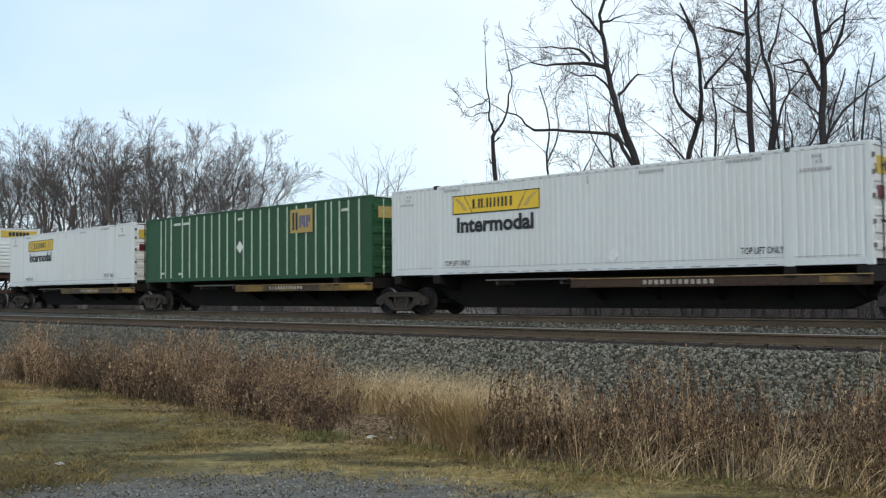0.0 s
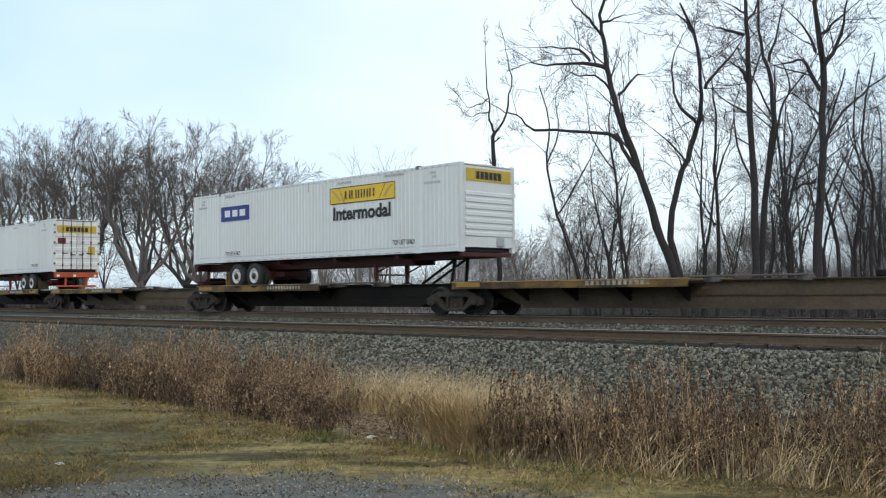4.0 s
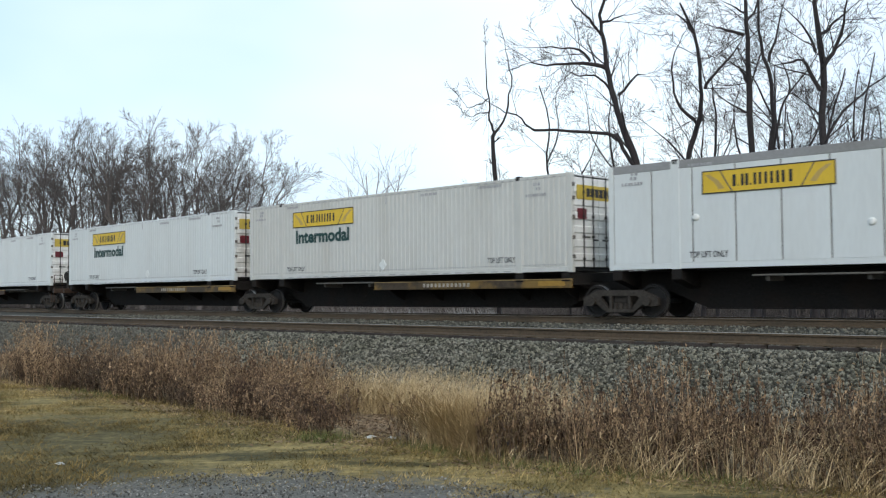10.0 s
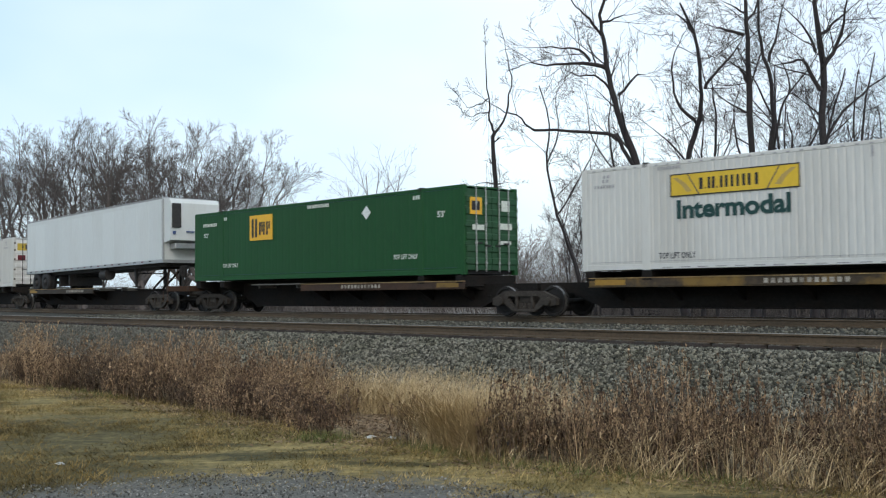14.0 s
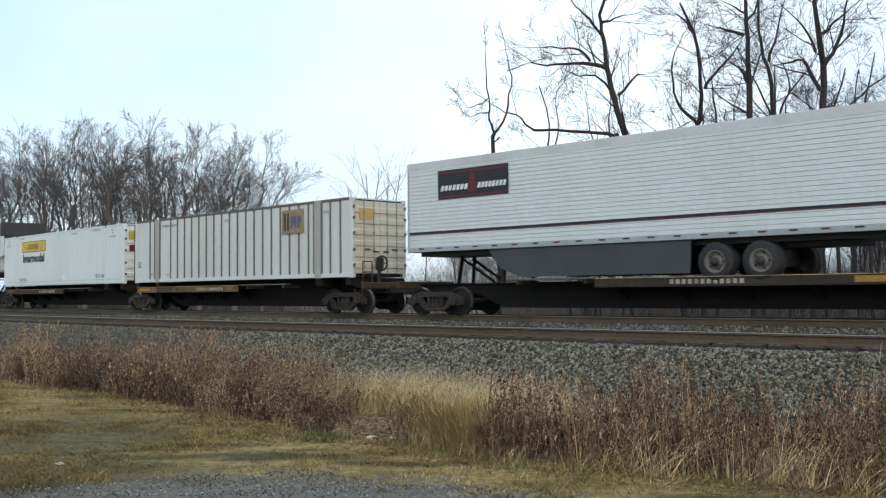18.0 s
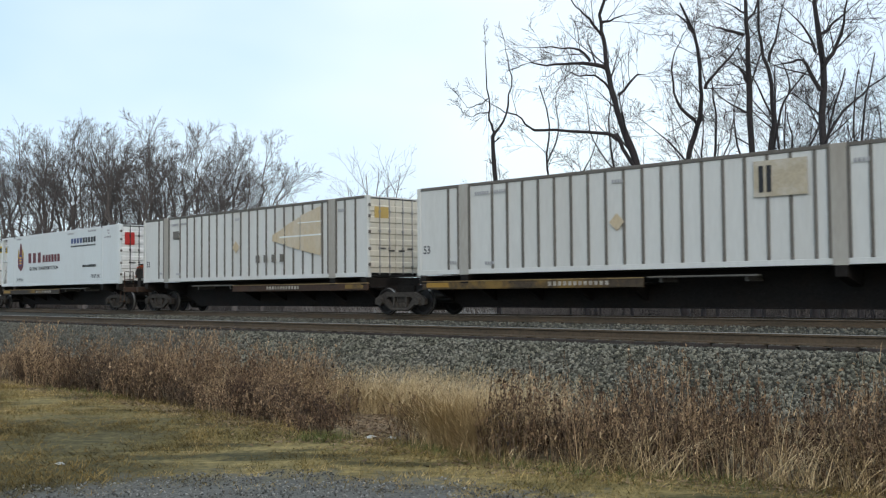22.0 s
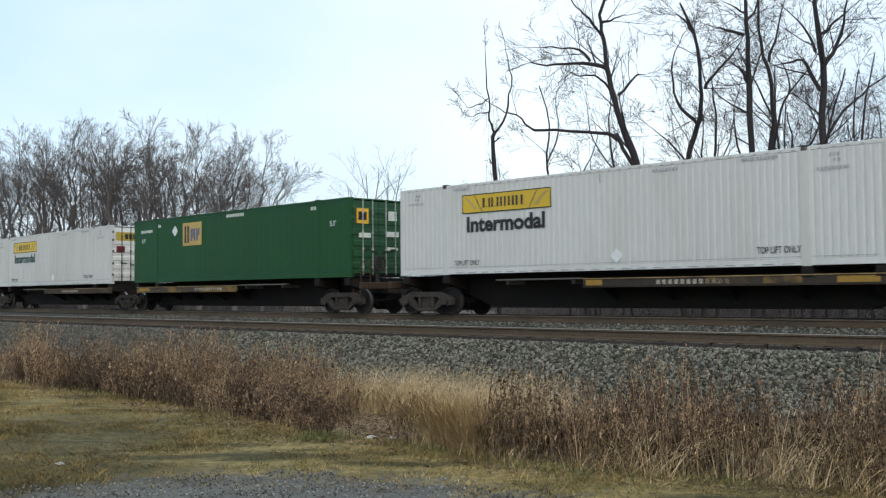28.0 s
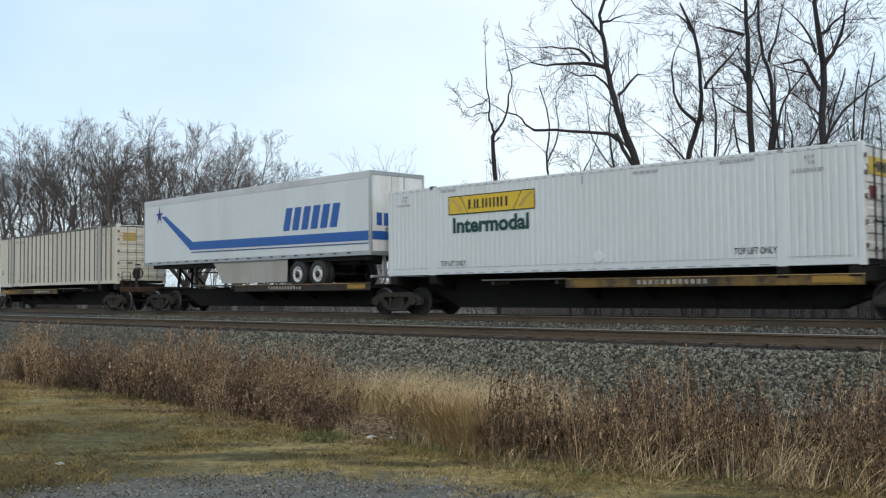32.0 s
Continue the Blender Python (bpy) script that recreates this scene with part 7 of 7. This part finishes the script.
# ---- railway cars ----
def truck(car, x):
    """A two-axle truck: bolster, side frames, wheelsets."""
    bol = part("truck", shared("truck", lambda g: g.box(-0.22, 0.22, -1.0, 1.0, 0.38, 0.66, 0.03).lathe([(0.0, 0.3), (0.2, 0.3), (0.2, 0.0)], (0, 0, 0.66), 12)), M["truck"], car, (x, 0, 0), "cast steel truck with two axles")

    def frame_side(g, sy=-1):
        y0, y1 = sorted((sy * 0.93, sy * 1.07))
        g.prism([(-1.22, 0.34), (-1.0, 0.3), (-0.82, 0.36), (-0.56, 0.6), (0.56, 0.6), (0.82, 0.36), (1.0, 0.3), (1.22, 0.34), (1.22, 0.54), (1.05, 0.62), (0.7, 0.76), (-0.7, 0.76), (-1.05, 0.62), (-1.22, 0.54)], y0, y1)
        g.prism([(-0.86, 0.42), (-0.42, 0.14), (-0.3, 0.14), (-0.68, 0.6)], y0 + 0.01, y1 - 0.01)
        g.prism([(0.86, 0.42), (0.68, 0.6), (0.3, 0.14), (0.42, 0.14)], y0 + 0.01, y1 - 0.01)
        g.box(-0.42, 0.42, y0, y1, 0.12, 0.22, 0.02)
        g.box(-0.34, -0.26, y0 + 0.01, y1 - 0.01, 0.2, 0.62)
        g.box(0.26, 0.34, y0 + 0.01, y1 - 0.01, 0.2, 0.62)
        for c in (-0.16, 0.0, 0.16):
            g.rod((c, sy * 1.0, 0.22), (c, sy * 1.0, 0.4), 0.06, 8)
        for c in (-0.9, 0.9):
            g.rod((c, sy * 1.0, 0.45), (c, sy * 1.16, 0.45), 0.13, 12)
        return g
    for sy in (-1, 1):
        part("side_frame", shared("side_frame:%d" % sy, lambda g: frame_side(g, sy)), M["truck"], bol)

    def wheels(g):
        for sy in (-1, 1):
            g.lathe([(0.08, sy * 0.82), (0.14, sy * 0.82), (0.16, sy * 0.78), (0.36, sy * 0.765), (0.385, sy * 0.82), (0.445, sy * 0.82), (0.45, sy * 0.8), (0.455, sy * 0.715), (0.49, sy * 0.695), (0.48, sy * 0.67), (0.4, sy * 0.675), (0.34, sy * 0.72), (0.15, sy * 0.7), (0.08, sy * 0.66)], (0, 0, 0), 28)
            for k in range(3):
                a = 2.094 * k
                g.box(0.24 * math.cos(a) - 0.03, 0.24 * math.cos(a) + 0.03, min(sy * 0.765, sy * 0.79), max(sy * 0.765, sy * 0.79), 0.24 * math.sin(a) - 0.03, 0.24 * math.sin(a) + 0.03)
        return g.rod((0, -1.0, 0), (0, 1.0, 0), 0.075, 10)
    for k, a in enumerate((0.9, -0.9)):
        me = shared("wheelset", wheels)
        ws = part("wheelset", me, M["wheel"], bol, (a, 0, 0.452))
        if len(me.materials) < 2:
            me.materials.append(M["tread"])
            for f in me.polygons:
                c = f.center
                if 0.446 < math.hypot(c.x, c.z) < 0.462 and 0.7 < abs(c.y) < 0.805:
                    f.material_index = 1
        WHEELSETS[k].append(ws)
    return bol


def spine_unit(load, s, left, right, deck_side, label, edge="edge", loaded="box"):
    """One unit of an articulated spine car, from its left joint to its right one; a number is the truck's place,
    a tuple ('coupled', place) an outer end."""
    car = thing("spine_car", label, "railway car", "units of the articulated spine cars")
    cx = s + HL
    lc, rc = isinstance(left, tuple), isinstance(right, tuple)
    lt = (left[1] if lc else left) - cx
    rt = (right[1] if rc else right) - cx
    x0 = lt - (1.55 if lc else 0.0)
    x1 = rt + (1.55 if rc else -0.02)
    sill = "tan" if loaded == "none" else "sill"
    crown = 1.26 if loaded == "box" else 1.0
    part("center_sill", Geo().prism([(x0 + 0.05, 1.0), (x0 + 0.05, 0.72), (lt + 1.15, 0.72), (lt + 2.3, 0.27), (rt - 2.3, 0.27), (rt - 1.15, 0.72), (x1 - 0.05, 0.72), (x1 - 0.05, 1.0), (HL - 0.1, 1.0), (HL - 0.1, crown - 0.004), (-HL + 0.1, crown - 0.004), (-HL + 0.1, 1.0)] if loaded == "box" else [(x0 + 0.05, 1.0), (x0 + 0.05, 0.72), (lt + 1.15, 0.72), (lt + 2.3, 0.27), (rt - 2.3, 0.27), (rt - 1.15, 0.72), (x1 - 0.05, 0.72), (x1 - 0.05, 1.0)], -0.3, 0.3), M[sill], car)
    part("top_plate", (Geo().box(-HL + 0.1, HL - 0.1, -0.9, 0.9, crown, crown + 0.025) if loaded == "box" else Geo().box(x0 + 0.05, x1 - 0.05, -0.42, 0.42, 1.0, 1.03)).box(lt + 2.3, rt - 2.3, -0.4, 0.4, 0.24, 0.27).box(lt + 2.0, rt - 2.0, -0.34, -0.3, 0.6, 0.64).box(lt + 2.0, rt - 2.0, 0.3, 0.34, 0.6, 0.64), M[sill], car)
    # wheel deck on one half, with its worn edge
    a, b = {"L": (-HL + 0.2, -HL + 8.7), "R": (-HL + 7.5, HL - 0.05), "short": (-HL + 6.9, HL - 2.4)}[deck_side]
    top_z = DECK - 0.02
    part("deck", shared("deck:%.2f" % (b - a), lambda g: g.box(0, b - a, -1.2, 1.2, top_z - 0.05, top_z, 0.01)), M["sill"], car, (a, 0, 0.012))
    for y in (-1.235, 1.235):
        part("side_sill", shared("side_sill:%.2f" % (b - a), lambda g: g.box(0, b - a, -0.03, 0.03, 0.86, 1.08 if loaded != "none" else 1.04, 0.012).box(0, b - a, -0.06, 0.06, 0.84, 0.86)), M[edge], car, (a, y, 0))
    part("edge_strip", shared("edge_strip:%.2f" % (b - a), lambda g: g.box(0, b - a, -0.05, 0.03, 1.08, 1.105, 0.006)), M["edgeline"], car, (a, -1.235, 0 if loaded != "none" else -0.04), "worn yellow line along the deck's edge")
    rib = shared("cross_bearer", lambda g: g.prism([(-1.2, 0.9), (-0.3, 0.45), (0.3, 0.45), (1.2, 0.9)], -0.04, 0.04, "x"))
    for k in range(5):
        part("cross_bearer", rib, M["sill"], car, (a + 0.5 + k * (b - a - 1.0) / 4, 0, 0))
    mk = shared("edge_mark", lambda g: g.box(0, 1.0, -0.006, 0.0, 0.9, 1.05))
    part("edge_mark", mk, M["bright" if edge != "edge2" else "edge"], car, (a + 0.2 if deck_side == "L" else b - 1.25, -1.266, 0), "worn yellow mark")
    n_marks = shared("car_marks", lambda g: bars(g, RNG, 0, 2.2, 0.91, 1.03, 12, -0.006, 0.0, 0, 0.42))
    tagged(part("car_stencil", n_marks, M["dimstencil"], car, (a + (5.2 if deck_side == "L" else 2.4), -1.266, 0)), kind="stuff")
    # running board beside the open half
    c = b + 0.1 if deck_side == "L" else a - 3.3
    part("running_board", shared("running_board", lambda g: g.box(0, 3.2, -1.24, -0.95, 0, 0.05, 0.01).box(0.3, 0.4, -1.1, -0.2, -0.12, 0.0).box(2.8, 2.9, -1.1, -0.2, -0.12, 0.0)), M["board"], car, (c, 0, 1.08))
    if loaded == "box":
        ped = shared("pedestal", lambda g: g.prism([(-1.28, 1.03), (-1.28, 1.285), (1.28, 1.285), (1.28, 1.03), (0.4, 0.8), (-0.4, 0.8)], -0.15, 0.15, "x"))
        for x in (-HL + 0.25, -HL + 2.1, HL - 2.02, HL - 0.25):
            part("pedestal", ped, M["sill"], car, (x, 0, 0))
        if edge == "edge3":
            for x, long_by, paint_key in ((0.12, 0.55, "bright"), (3.9, 1.2, "edge"), (5.5, 1.0, "edge")):
                patch = shared("edge_patch:%.2f" % long_by, lambda g: g.box(0, long_by, -0.006, 0.0, 0.9, 1.06))
                part("edge_patch", patch, M[paint_key], car, (a + x, -1.266, 0), "worn yellow patch on the deck's edge")
    # trailer hitch at the open end
    hx = (HL - 1.4) if deck_side == "L" else (-HL + 1.4)
    q = 1 if deck_side == "L" else -1
    if loaded == "trailer":
        def hitch(g):
            g.rod((0.0, -0.35, 1.0), (0.15, -0.3, 2.0), 0.06, 8).rod((0.0, 0.35, 1.0), (0.15, 0.3, 2.0), 0.06, 8)
            g.rod((-1.5 * q, -0.25, 1.05), (0.1, -0.25, 1.85), 0.05, 8).rod((-1.5 * q, 0.25, 1.05), (0.1, 0.25, 1.85), 0.05, 8)
            return g.box(-0.35, 0.55, -0.5, 0.5, 1.94, 2.05, 0.03)
        part("hitch", shared("hitch:%d" % q, hitch), M["sill"], car, (hx, 0, 0), "raised trailer hitch")
    elif loaded == "none":
        part("hitch", shared("hitch:low:%d" % q, lambda g: g.box(-1.5 if q > 0 else -0.2, 0.2 if q > 0 else 1.5, -0.45, 0.45, 1.03, 1.2, 0.03).prism([(0.0, 1.03), (0.5 * q, 1.45), (0.7 * q, 1.45), (0.8 * q, 1.03)], -0.4, 0.4)), M["sill"], car, (hx, 0, 0), "trailer hitch folded down")
    # ends
    if not lc:
        truck(car, lt)
    else:
        truck(car, lt)
        part("coupler", shared("coupler:L", lambda g: g.box(-0.75, 0.1, -0.12, 0.12, 0.72, 0.98, 0.03).box(-0.95, -0.6, -0.2, 0.16, 0.68, 1.0, 0.05)), M["truck"], car, (x0, 0, 0))
        part("end_sill", shared("end_sill", lambda g: g.box(-0.09, 0.09, -1.35, 1.35, 0.88, 1.12, 0.02)), M["edge2"], car, (x0 + 0.1, 0, 0))
        part("air_hose", shared("air_hose", lambda g: g.rod((0, -0.5, 0.8), (-0.25, -0.45, 0.35), 0.03, 6).rod((-0.25, -0.45, 0.35), (-0.5, -0.3, 0.5), 0.03, 6)), M["dark"], car, (x0, 0, 0))
    if rc or load == "first":
        truck(car, rt)
    if rc:
        part("coupler", shared("coupler:R", lambda g: g.box(-0.1, 0.75, -0.12, 0.12, 0.72, 0.98, 0.03).box(0.6, 0.9, -0.16, 0.2, 0.68, 1.0, 0.05)), M["truck"], car, (x1, 0, 0))
        part("end_sill", shared("end_sill", lambda g: g.box(-0.09, 0.09, -1.35, 1.35, 0.88, 1.12, 0.02)), M["edge2"], car, (x1 - 0.1, 0, 0))

        def stand(g):
            g.box(-0.05, 0.05, -0.62, -0.5, 1.0, 1.95, 0.01)
            return g.box(-0.05, 0.1, -0.72, -0.4, 1.55, 2.0, 0.03)
        br = part("brake_stand", shared("brake_stand", stand), M["dark"], car, (x1 - 0.1, 0, 0))
        part("brake_wheel", shared("brake_wheel", lambda g: g.lathe([(0.24, 0.1), (0.28, 0.13), (0.28, 0.16), (0.24, 0.17), (0.24, 0.1)], (0, -0.56, 1.8), 16, "x").box(0.1, 0.14, -0.8, -0.32, 1.78, 1.82).box(0.1, 0.14, -0.58, -0.54, 1.56, 2.04)), M["dark"], br)

        def hand(g):
            for y in (-1.28, -0.85):
                g.rod((0, y, 1.1), (0, y, 1.85), 0.022, 6)
            g.rod((0, -1.28, 1.85), (0, -0.85, 1.85), 0.022, 6).rod((0, -1.28, 1.48), (0, -0.85, 1.48), 0.022, 6)
            return g
        part("hand_rail", shared("hand_rail", hand), M["edge2"], car, (x1 - 0.15, 0, 0))
        part("step", shared("step", lambda g: g.box(-0.2, 0.2, -1.34, -1.2, 0.42, 0.46).rod((-0.2, -1.27, 0.44), (-0.2, -1.27, 0.9), 0.02, 6).rod((0.2, -1.27, 0.44), (0.2, -1.27, 0.9), 0.02, 6)), M["edge2"], car, (x1 - 0.4, 0, 0))
    return ride(car, cx, 0.0)


# the consist, from the head of what is seen: place of each load's left end at the start, its unit's joints, its deck's side
BOX_Z = 1.292
WHITE = "white ribbed shipping container with a yellow sign and dark lettering"
JOIN = "coupled"


def unit_words(load):
    return {"box": "grimy spine car unit with a worn yellow-edged deck under a container", "trailer": "grimy spine car unit with a wheel deck carrying a road trailer",
            "none": "empty dusty tan spine car unit with a folded hitch"}[load]


def units():
    rows = [
        ("first", -25.17, -25.0, -7.8, "R", "box"), ("", -42.34, -42.2, -25.0, "R", "box"), ("", -59.59, (JOIN, -58.65), -42.2, "R", "box"),
        ("", -78.06, -77.75, (JOIN, -62.86), "L", "trailer"), ("", -93.9, -93.8, -77.75, "L", "none"), ("", -109.33, -109.0, -93.8, "L", "trailer"),
        ("", -124.95, -124.95, -109.0, "L", "none"), ("", -140.48, (JOIN, -139.4), -124.95, "short", "trailer"),
        ("", -158.97, -160.1, (JOIN, -143.6), "L", "box"), ("", -177.37, -177.2, -160.1, "R", "box"), ("", -194.56, -194.4, -177.2, "R", "box"),
        ("", -211.94, -211.8, -194.4, "R", "box"), ("", -229.14, (JOIN, -228.2), -211.8, "R", "box"),
        ("", -247.76, -249.40, (JOIN, -232.46), "L", "box"), ("", -266.31, -268.65, -249.40, "L", "box"), ("", -287.02, (JOIN, -286.07), -268.65, "R", "box"),
        ("", -305.96, -307.80, (JOIN, -290.70), "L", "trailer"), ("", -324.30, -326.70, -307.80, "L", "box"), ("", -344.77, (JOIN, -343.80), -326.70, "R", "trailer"),
        ("", -363.82, -363.70, (JOIN, -348.50), "L", "box"), ("", -381.05, -380.90, -363.70, "L", "box"), ("", -398.16, -398.00, -380.90, "L", "trailer"),
        ("", -415.68, -416.80, -398.00, "L", "box"), ("", -434.30, (JOIN, -433.35), -416.80, "R", "box"),
        ("", -452.85, -454.10, (JOIN, -437.55), "L", "box"), ("", -471.42, -471.30, -454.10, "R", "box"), ("", -488.77, -488.60, -471.30, "R", "box"),
        ("", -506.03, -505.90, -488.60, "R", "box"), ("", -523.48, (JOIN, -522.53), -505.90, "R", "box"),
        ("", -542.19, -543.40, (JOIN, -526.90), "L", "box"), ("", -560.71, -560.60, -543.40, "R", "box"), ("", -578.11, -578.00, -560.60, "R", "box"),
        ("", -595.41, -595.30, -578.00, "R", "box"), ("", -612.49, (JOIN, -611.55), -595.30, "R", "trailer"),
        ("", -631.44, -632.40, (JOIN, -616.14), "L", "box"),
    ]
    for k, (first, s, left, right, side, load) in enumerate(rows):
        e = "edge2" if (k % 5 in (0, 3) and load == "box") else "edge"
        if k in (16, 18, 24, 26, 28, 31, 33):
            e = "edge3"
        spine_unit(first, s, left, right, side, unit_words(load), e, load)


units()

ribbed_box(-25.17, BOX_Z, label=WHITE, mark=9.0)
post_box(-42.34, BOX_Z, "olive", "palerib", "green shipping container with pale upright posts and an ochre square", logo="ochre", mark=7.9, door="olive")
ribbed_box(-59.59, BOX_Z, label=WHITE, mark=8.6)
ribbed_box(-78.06, 2.032, sign_at=9.7, nose=True, label="white container riding on a dark red road chassis", door="doorwhite")
container_chassis(-78.06, True, "redchassis", "dark red container chassis with twin axles on the deck")
ribbed_box(-109.33, 2.032, sign_at=9.47, nose=True, label="white container with a blue panel riding on a road chassis", extra="blue")
container_chassis(-109.33, True, "redchassis", "red container chassis with white rims on the deck")
ribbed_box(-140.48, 2.032, sign_at=2.85, label="white container on an orange road chassis", mark=8.8)
container_chassis(-140.48, False, "orange", "orange container chassis with twin axles and rear frame")
ribbed_box(-158.97, BOX_Z, lettered=False, label="white ribbed container with a yellow sign alone")
ribbed_box(-177.37, BOX_Z, body="cream", lettered=False, label="cream discoloured ribbed container with a yellow sign", mark=8.2, door="cream")
ride(smooth_box(-194.56, BOX_Z, "white", "white smooth insulated container with a rusty door end", "doorrust"), -194.56 + HL, BOX_Z)
ribbed_box(-211.94, BOX_Z, body="white3", label="off-white ribbed container with a yellow sign and dark lettering", ink="deepgreen", mark=8.0)
ribbed_box(-229.14, BOX_Z, label=WHITE, ink="deepgreen", mark=8.7)
ribbed_box(-247.76, BOX_Z, label=WHITE, ink="deepgreen")
ribbed_box(-266.31, BOX_Z, body="white2", label="off-white ribbed container with a sooty door end", ink="deepgreen", door="doorsooty")
green_box(-287.02, BOX_Z, "dark green shipping container with a gold square", 4.2, 11.4)
# its rims get the dark wheel colour in place of the deck's shadow
trailer(-305.96, "plain white refrigerated semi-trailer with a white cooling unit", flip=True, unit="white", roof="greyband", rimk="wheel")
ribbed_box(-324.30, BOX_Z, body="white3", label="weathered off-white ribbed container with stained doors", ink="deepgreen", mark=9.0)
dark_panel_marks(trailer(-344.77, "white level-ribbed semi-trailer with a black name panel and dark skirt", skirt="skirt", level=True, roof="galv", door="galv", rimk="greyrib"))
post_box(-363.82, BOX_Z, "white2", "greyrib", "white sheet-and-post container with an ochre square", logo_at=11.9, door="cream")
ribbed_box(-381.05, BOX_Z, label=WHITE, mark=8.9)
disc_marks(trailer(-398.16, "white semi-trailer with navy discs and block marks", flip=True, unit="dark", roof="greyband"))
post_box(-415.68, BOX_Z, "white2", "greyrib", "dirty white sheet-and-post container with a faded ochre square", logo="palepanel", logo_at=12.0, faded=True, mark=7.9, door="cream")
tan_box = post_box(-434.30, BOX_Z, "white2", "greyrib", "white sheet-and-post container with a large faded tan mark", logo=None, mark=7.8, door="cream")
ribbed_y0, ribbed_y1 = FACE - 0.02, FACE - 0.012
part("faded_mark", shared("faded_mark", lambda g: g.prism([(10.4, 1.5), (11.2, 1.34), (11.2, 2.0), (10.4, 1.72)], ribbed_y0, ribbed_y1).prism([(11.26, 1.3), (12.2, 1.1), (12.2, 2.35), (11.26, 2.05)], ribbed_y0, ribbed_y1).prism([(12.26, 1.08), (13.5, 0.85), (13.5, 2.68), (12.26, 2.4)], ribbed_y0, ribbed_y1)), M["fade"], tan_box, (-HL, 0, 0), "large faded tan tapering shape")
part("faded_stripes", shared("faded_stripes", lambda g: g.box(10.9, 13.55, ribbed_y0 - 0.006, ribbed_y0, 1.6, 1.66).box(12.1, 13.55, ribbed_y0 - 0.006, ribbed_y0, 2.1, 2.14)), M["plate"], tan_box, (-HL, 0, 0))
block_marks(tan_box, "name_mark", 9.1, 11.3, 0.68, 0.98, 4, ribbed_y0, ribbed_y1, "greyrib", gap=0.55, at=(-HL, 0, 0))
part("small_plate", shared("small_plate", lambda g: g.box(2.75, 3.25, ribbed_y0, ribbed_y1, 1.9, 2.25)), M["greyrib"], tan_box, (-HL, 0, 0))
crest_box(-452.85, BOX_Z, "white smooth container with a gold crest and dark red marks")
ribbed_box(-471.42, BOX_Z, label=WHITE, ink="deepgreen")
ribbed_box(-488.77, BOX_Z, label=WHITE, ink="deepgreen", mark=8.5)
ride(smooth_box(-506.03, BOX_Z, "white3", "off-white smooth insulated container with a stained door end", "doorrust"), -506.03 + HL, BOX_Z)
ribbed_box(-523.48, BOX_Z, body="white2", label="off-white ribbed container with a yellow sign and dark lettering", mark=8.7)
green_box(-542.19, BOX_Z, "dark green shipping container with an ochre square and pale diamond", 4.5, 3.8, "ochre")
ribbed_box(-560.71, BOX_Z, body="white3", label=WHITE, ink="deepgreen", mark=8.8)
ribbed_box(-578.11, BOX_Z, body="white2", label=WHITE, ink="deepgreen")
ribbed_box(-595.41, BOX_Z, label=WHITE, ink="deepgreen", mark=8.7)
blue_stripe_marks(trailer(-612.49, "white semi-trailer with a bent blue stripe and blue marks", skirt="liftgrey", roof="galv", shift=0.6))
post_box(-631.44, BOX_Z, "cream", "greyrib", "cream sheet-and-post container with grey posts", logo=None, door="cream")


# ---- what moves ----
def slip(t):
    """The train's short check on its way."""
    return float(np.interp(t, (10.6, 10.7), (0.0, -0.5)))


def motions():
    for ob, s, z, pitch in MOVERS:
        times = {0.0, 32.0}
        for k in range(20):
            t = (-135 + 9.0 * k - s) / SPEED
            if 0.2 < t < 31.8:
                times.add(round(t * FPS) / FPS)
        if -95 < s + SPEED * 10.65 < 40:
            times |= {10.6, 10.7}
        rows = []
        for t in sorted(times):
            at = s + SPEED * t + slip(t)
            rows.append((t, Matrix.Translation(on_line(at, FAR_MID, z)) @ Matrix.Rotation(math.atan(swing(at)[1]), 4, "Z") @ Matrix.Rotation(pitch, 4, "Y")))
        walk(ob, rows)
    turn = math.degrees(SPEED / 0.455) / FPS
    for row, a in zip(WHEELSETS, (0.9, -0.9)):
        walk(row[0], [(k / FPS, pose(a, 0, 0.452, 0, turn * k, 0)) for k in range(32 * FPS + 1)])
        done = row[0].animation_data
        for ob in row[1:]:
            ob.rotation_mode = "QUATERNION"
            ob.animation_data_create()
            ob.animation_data.action = done.action
            ob.animation_data.action_slot = done.action_slot


motions()
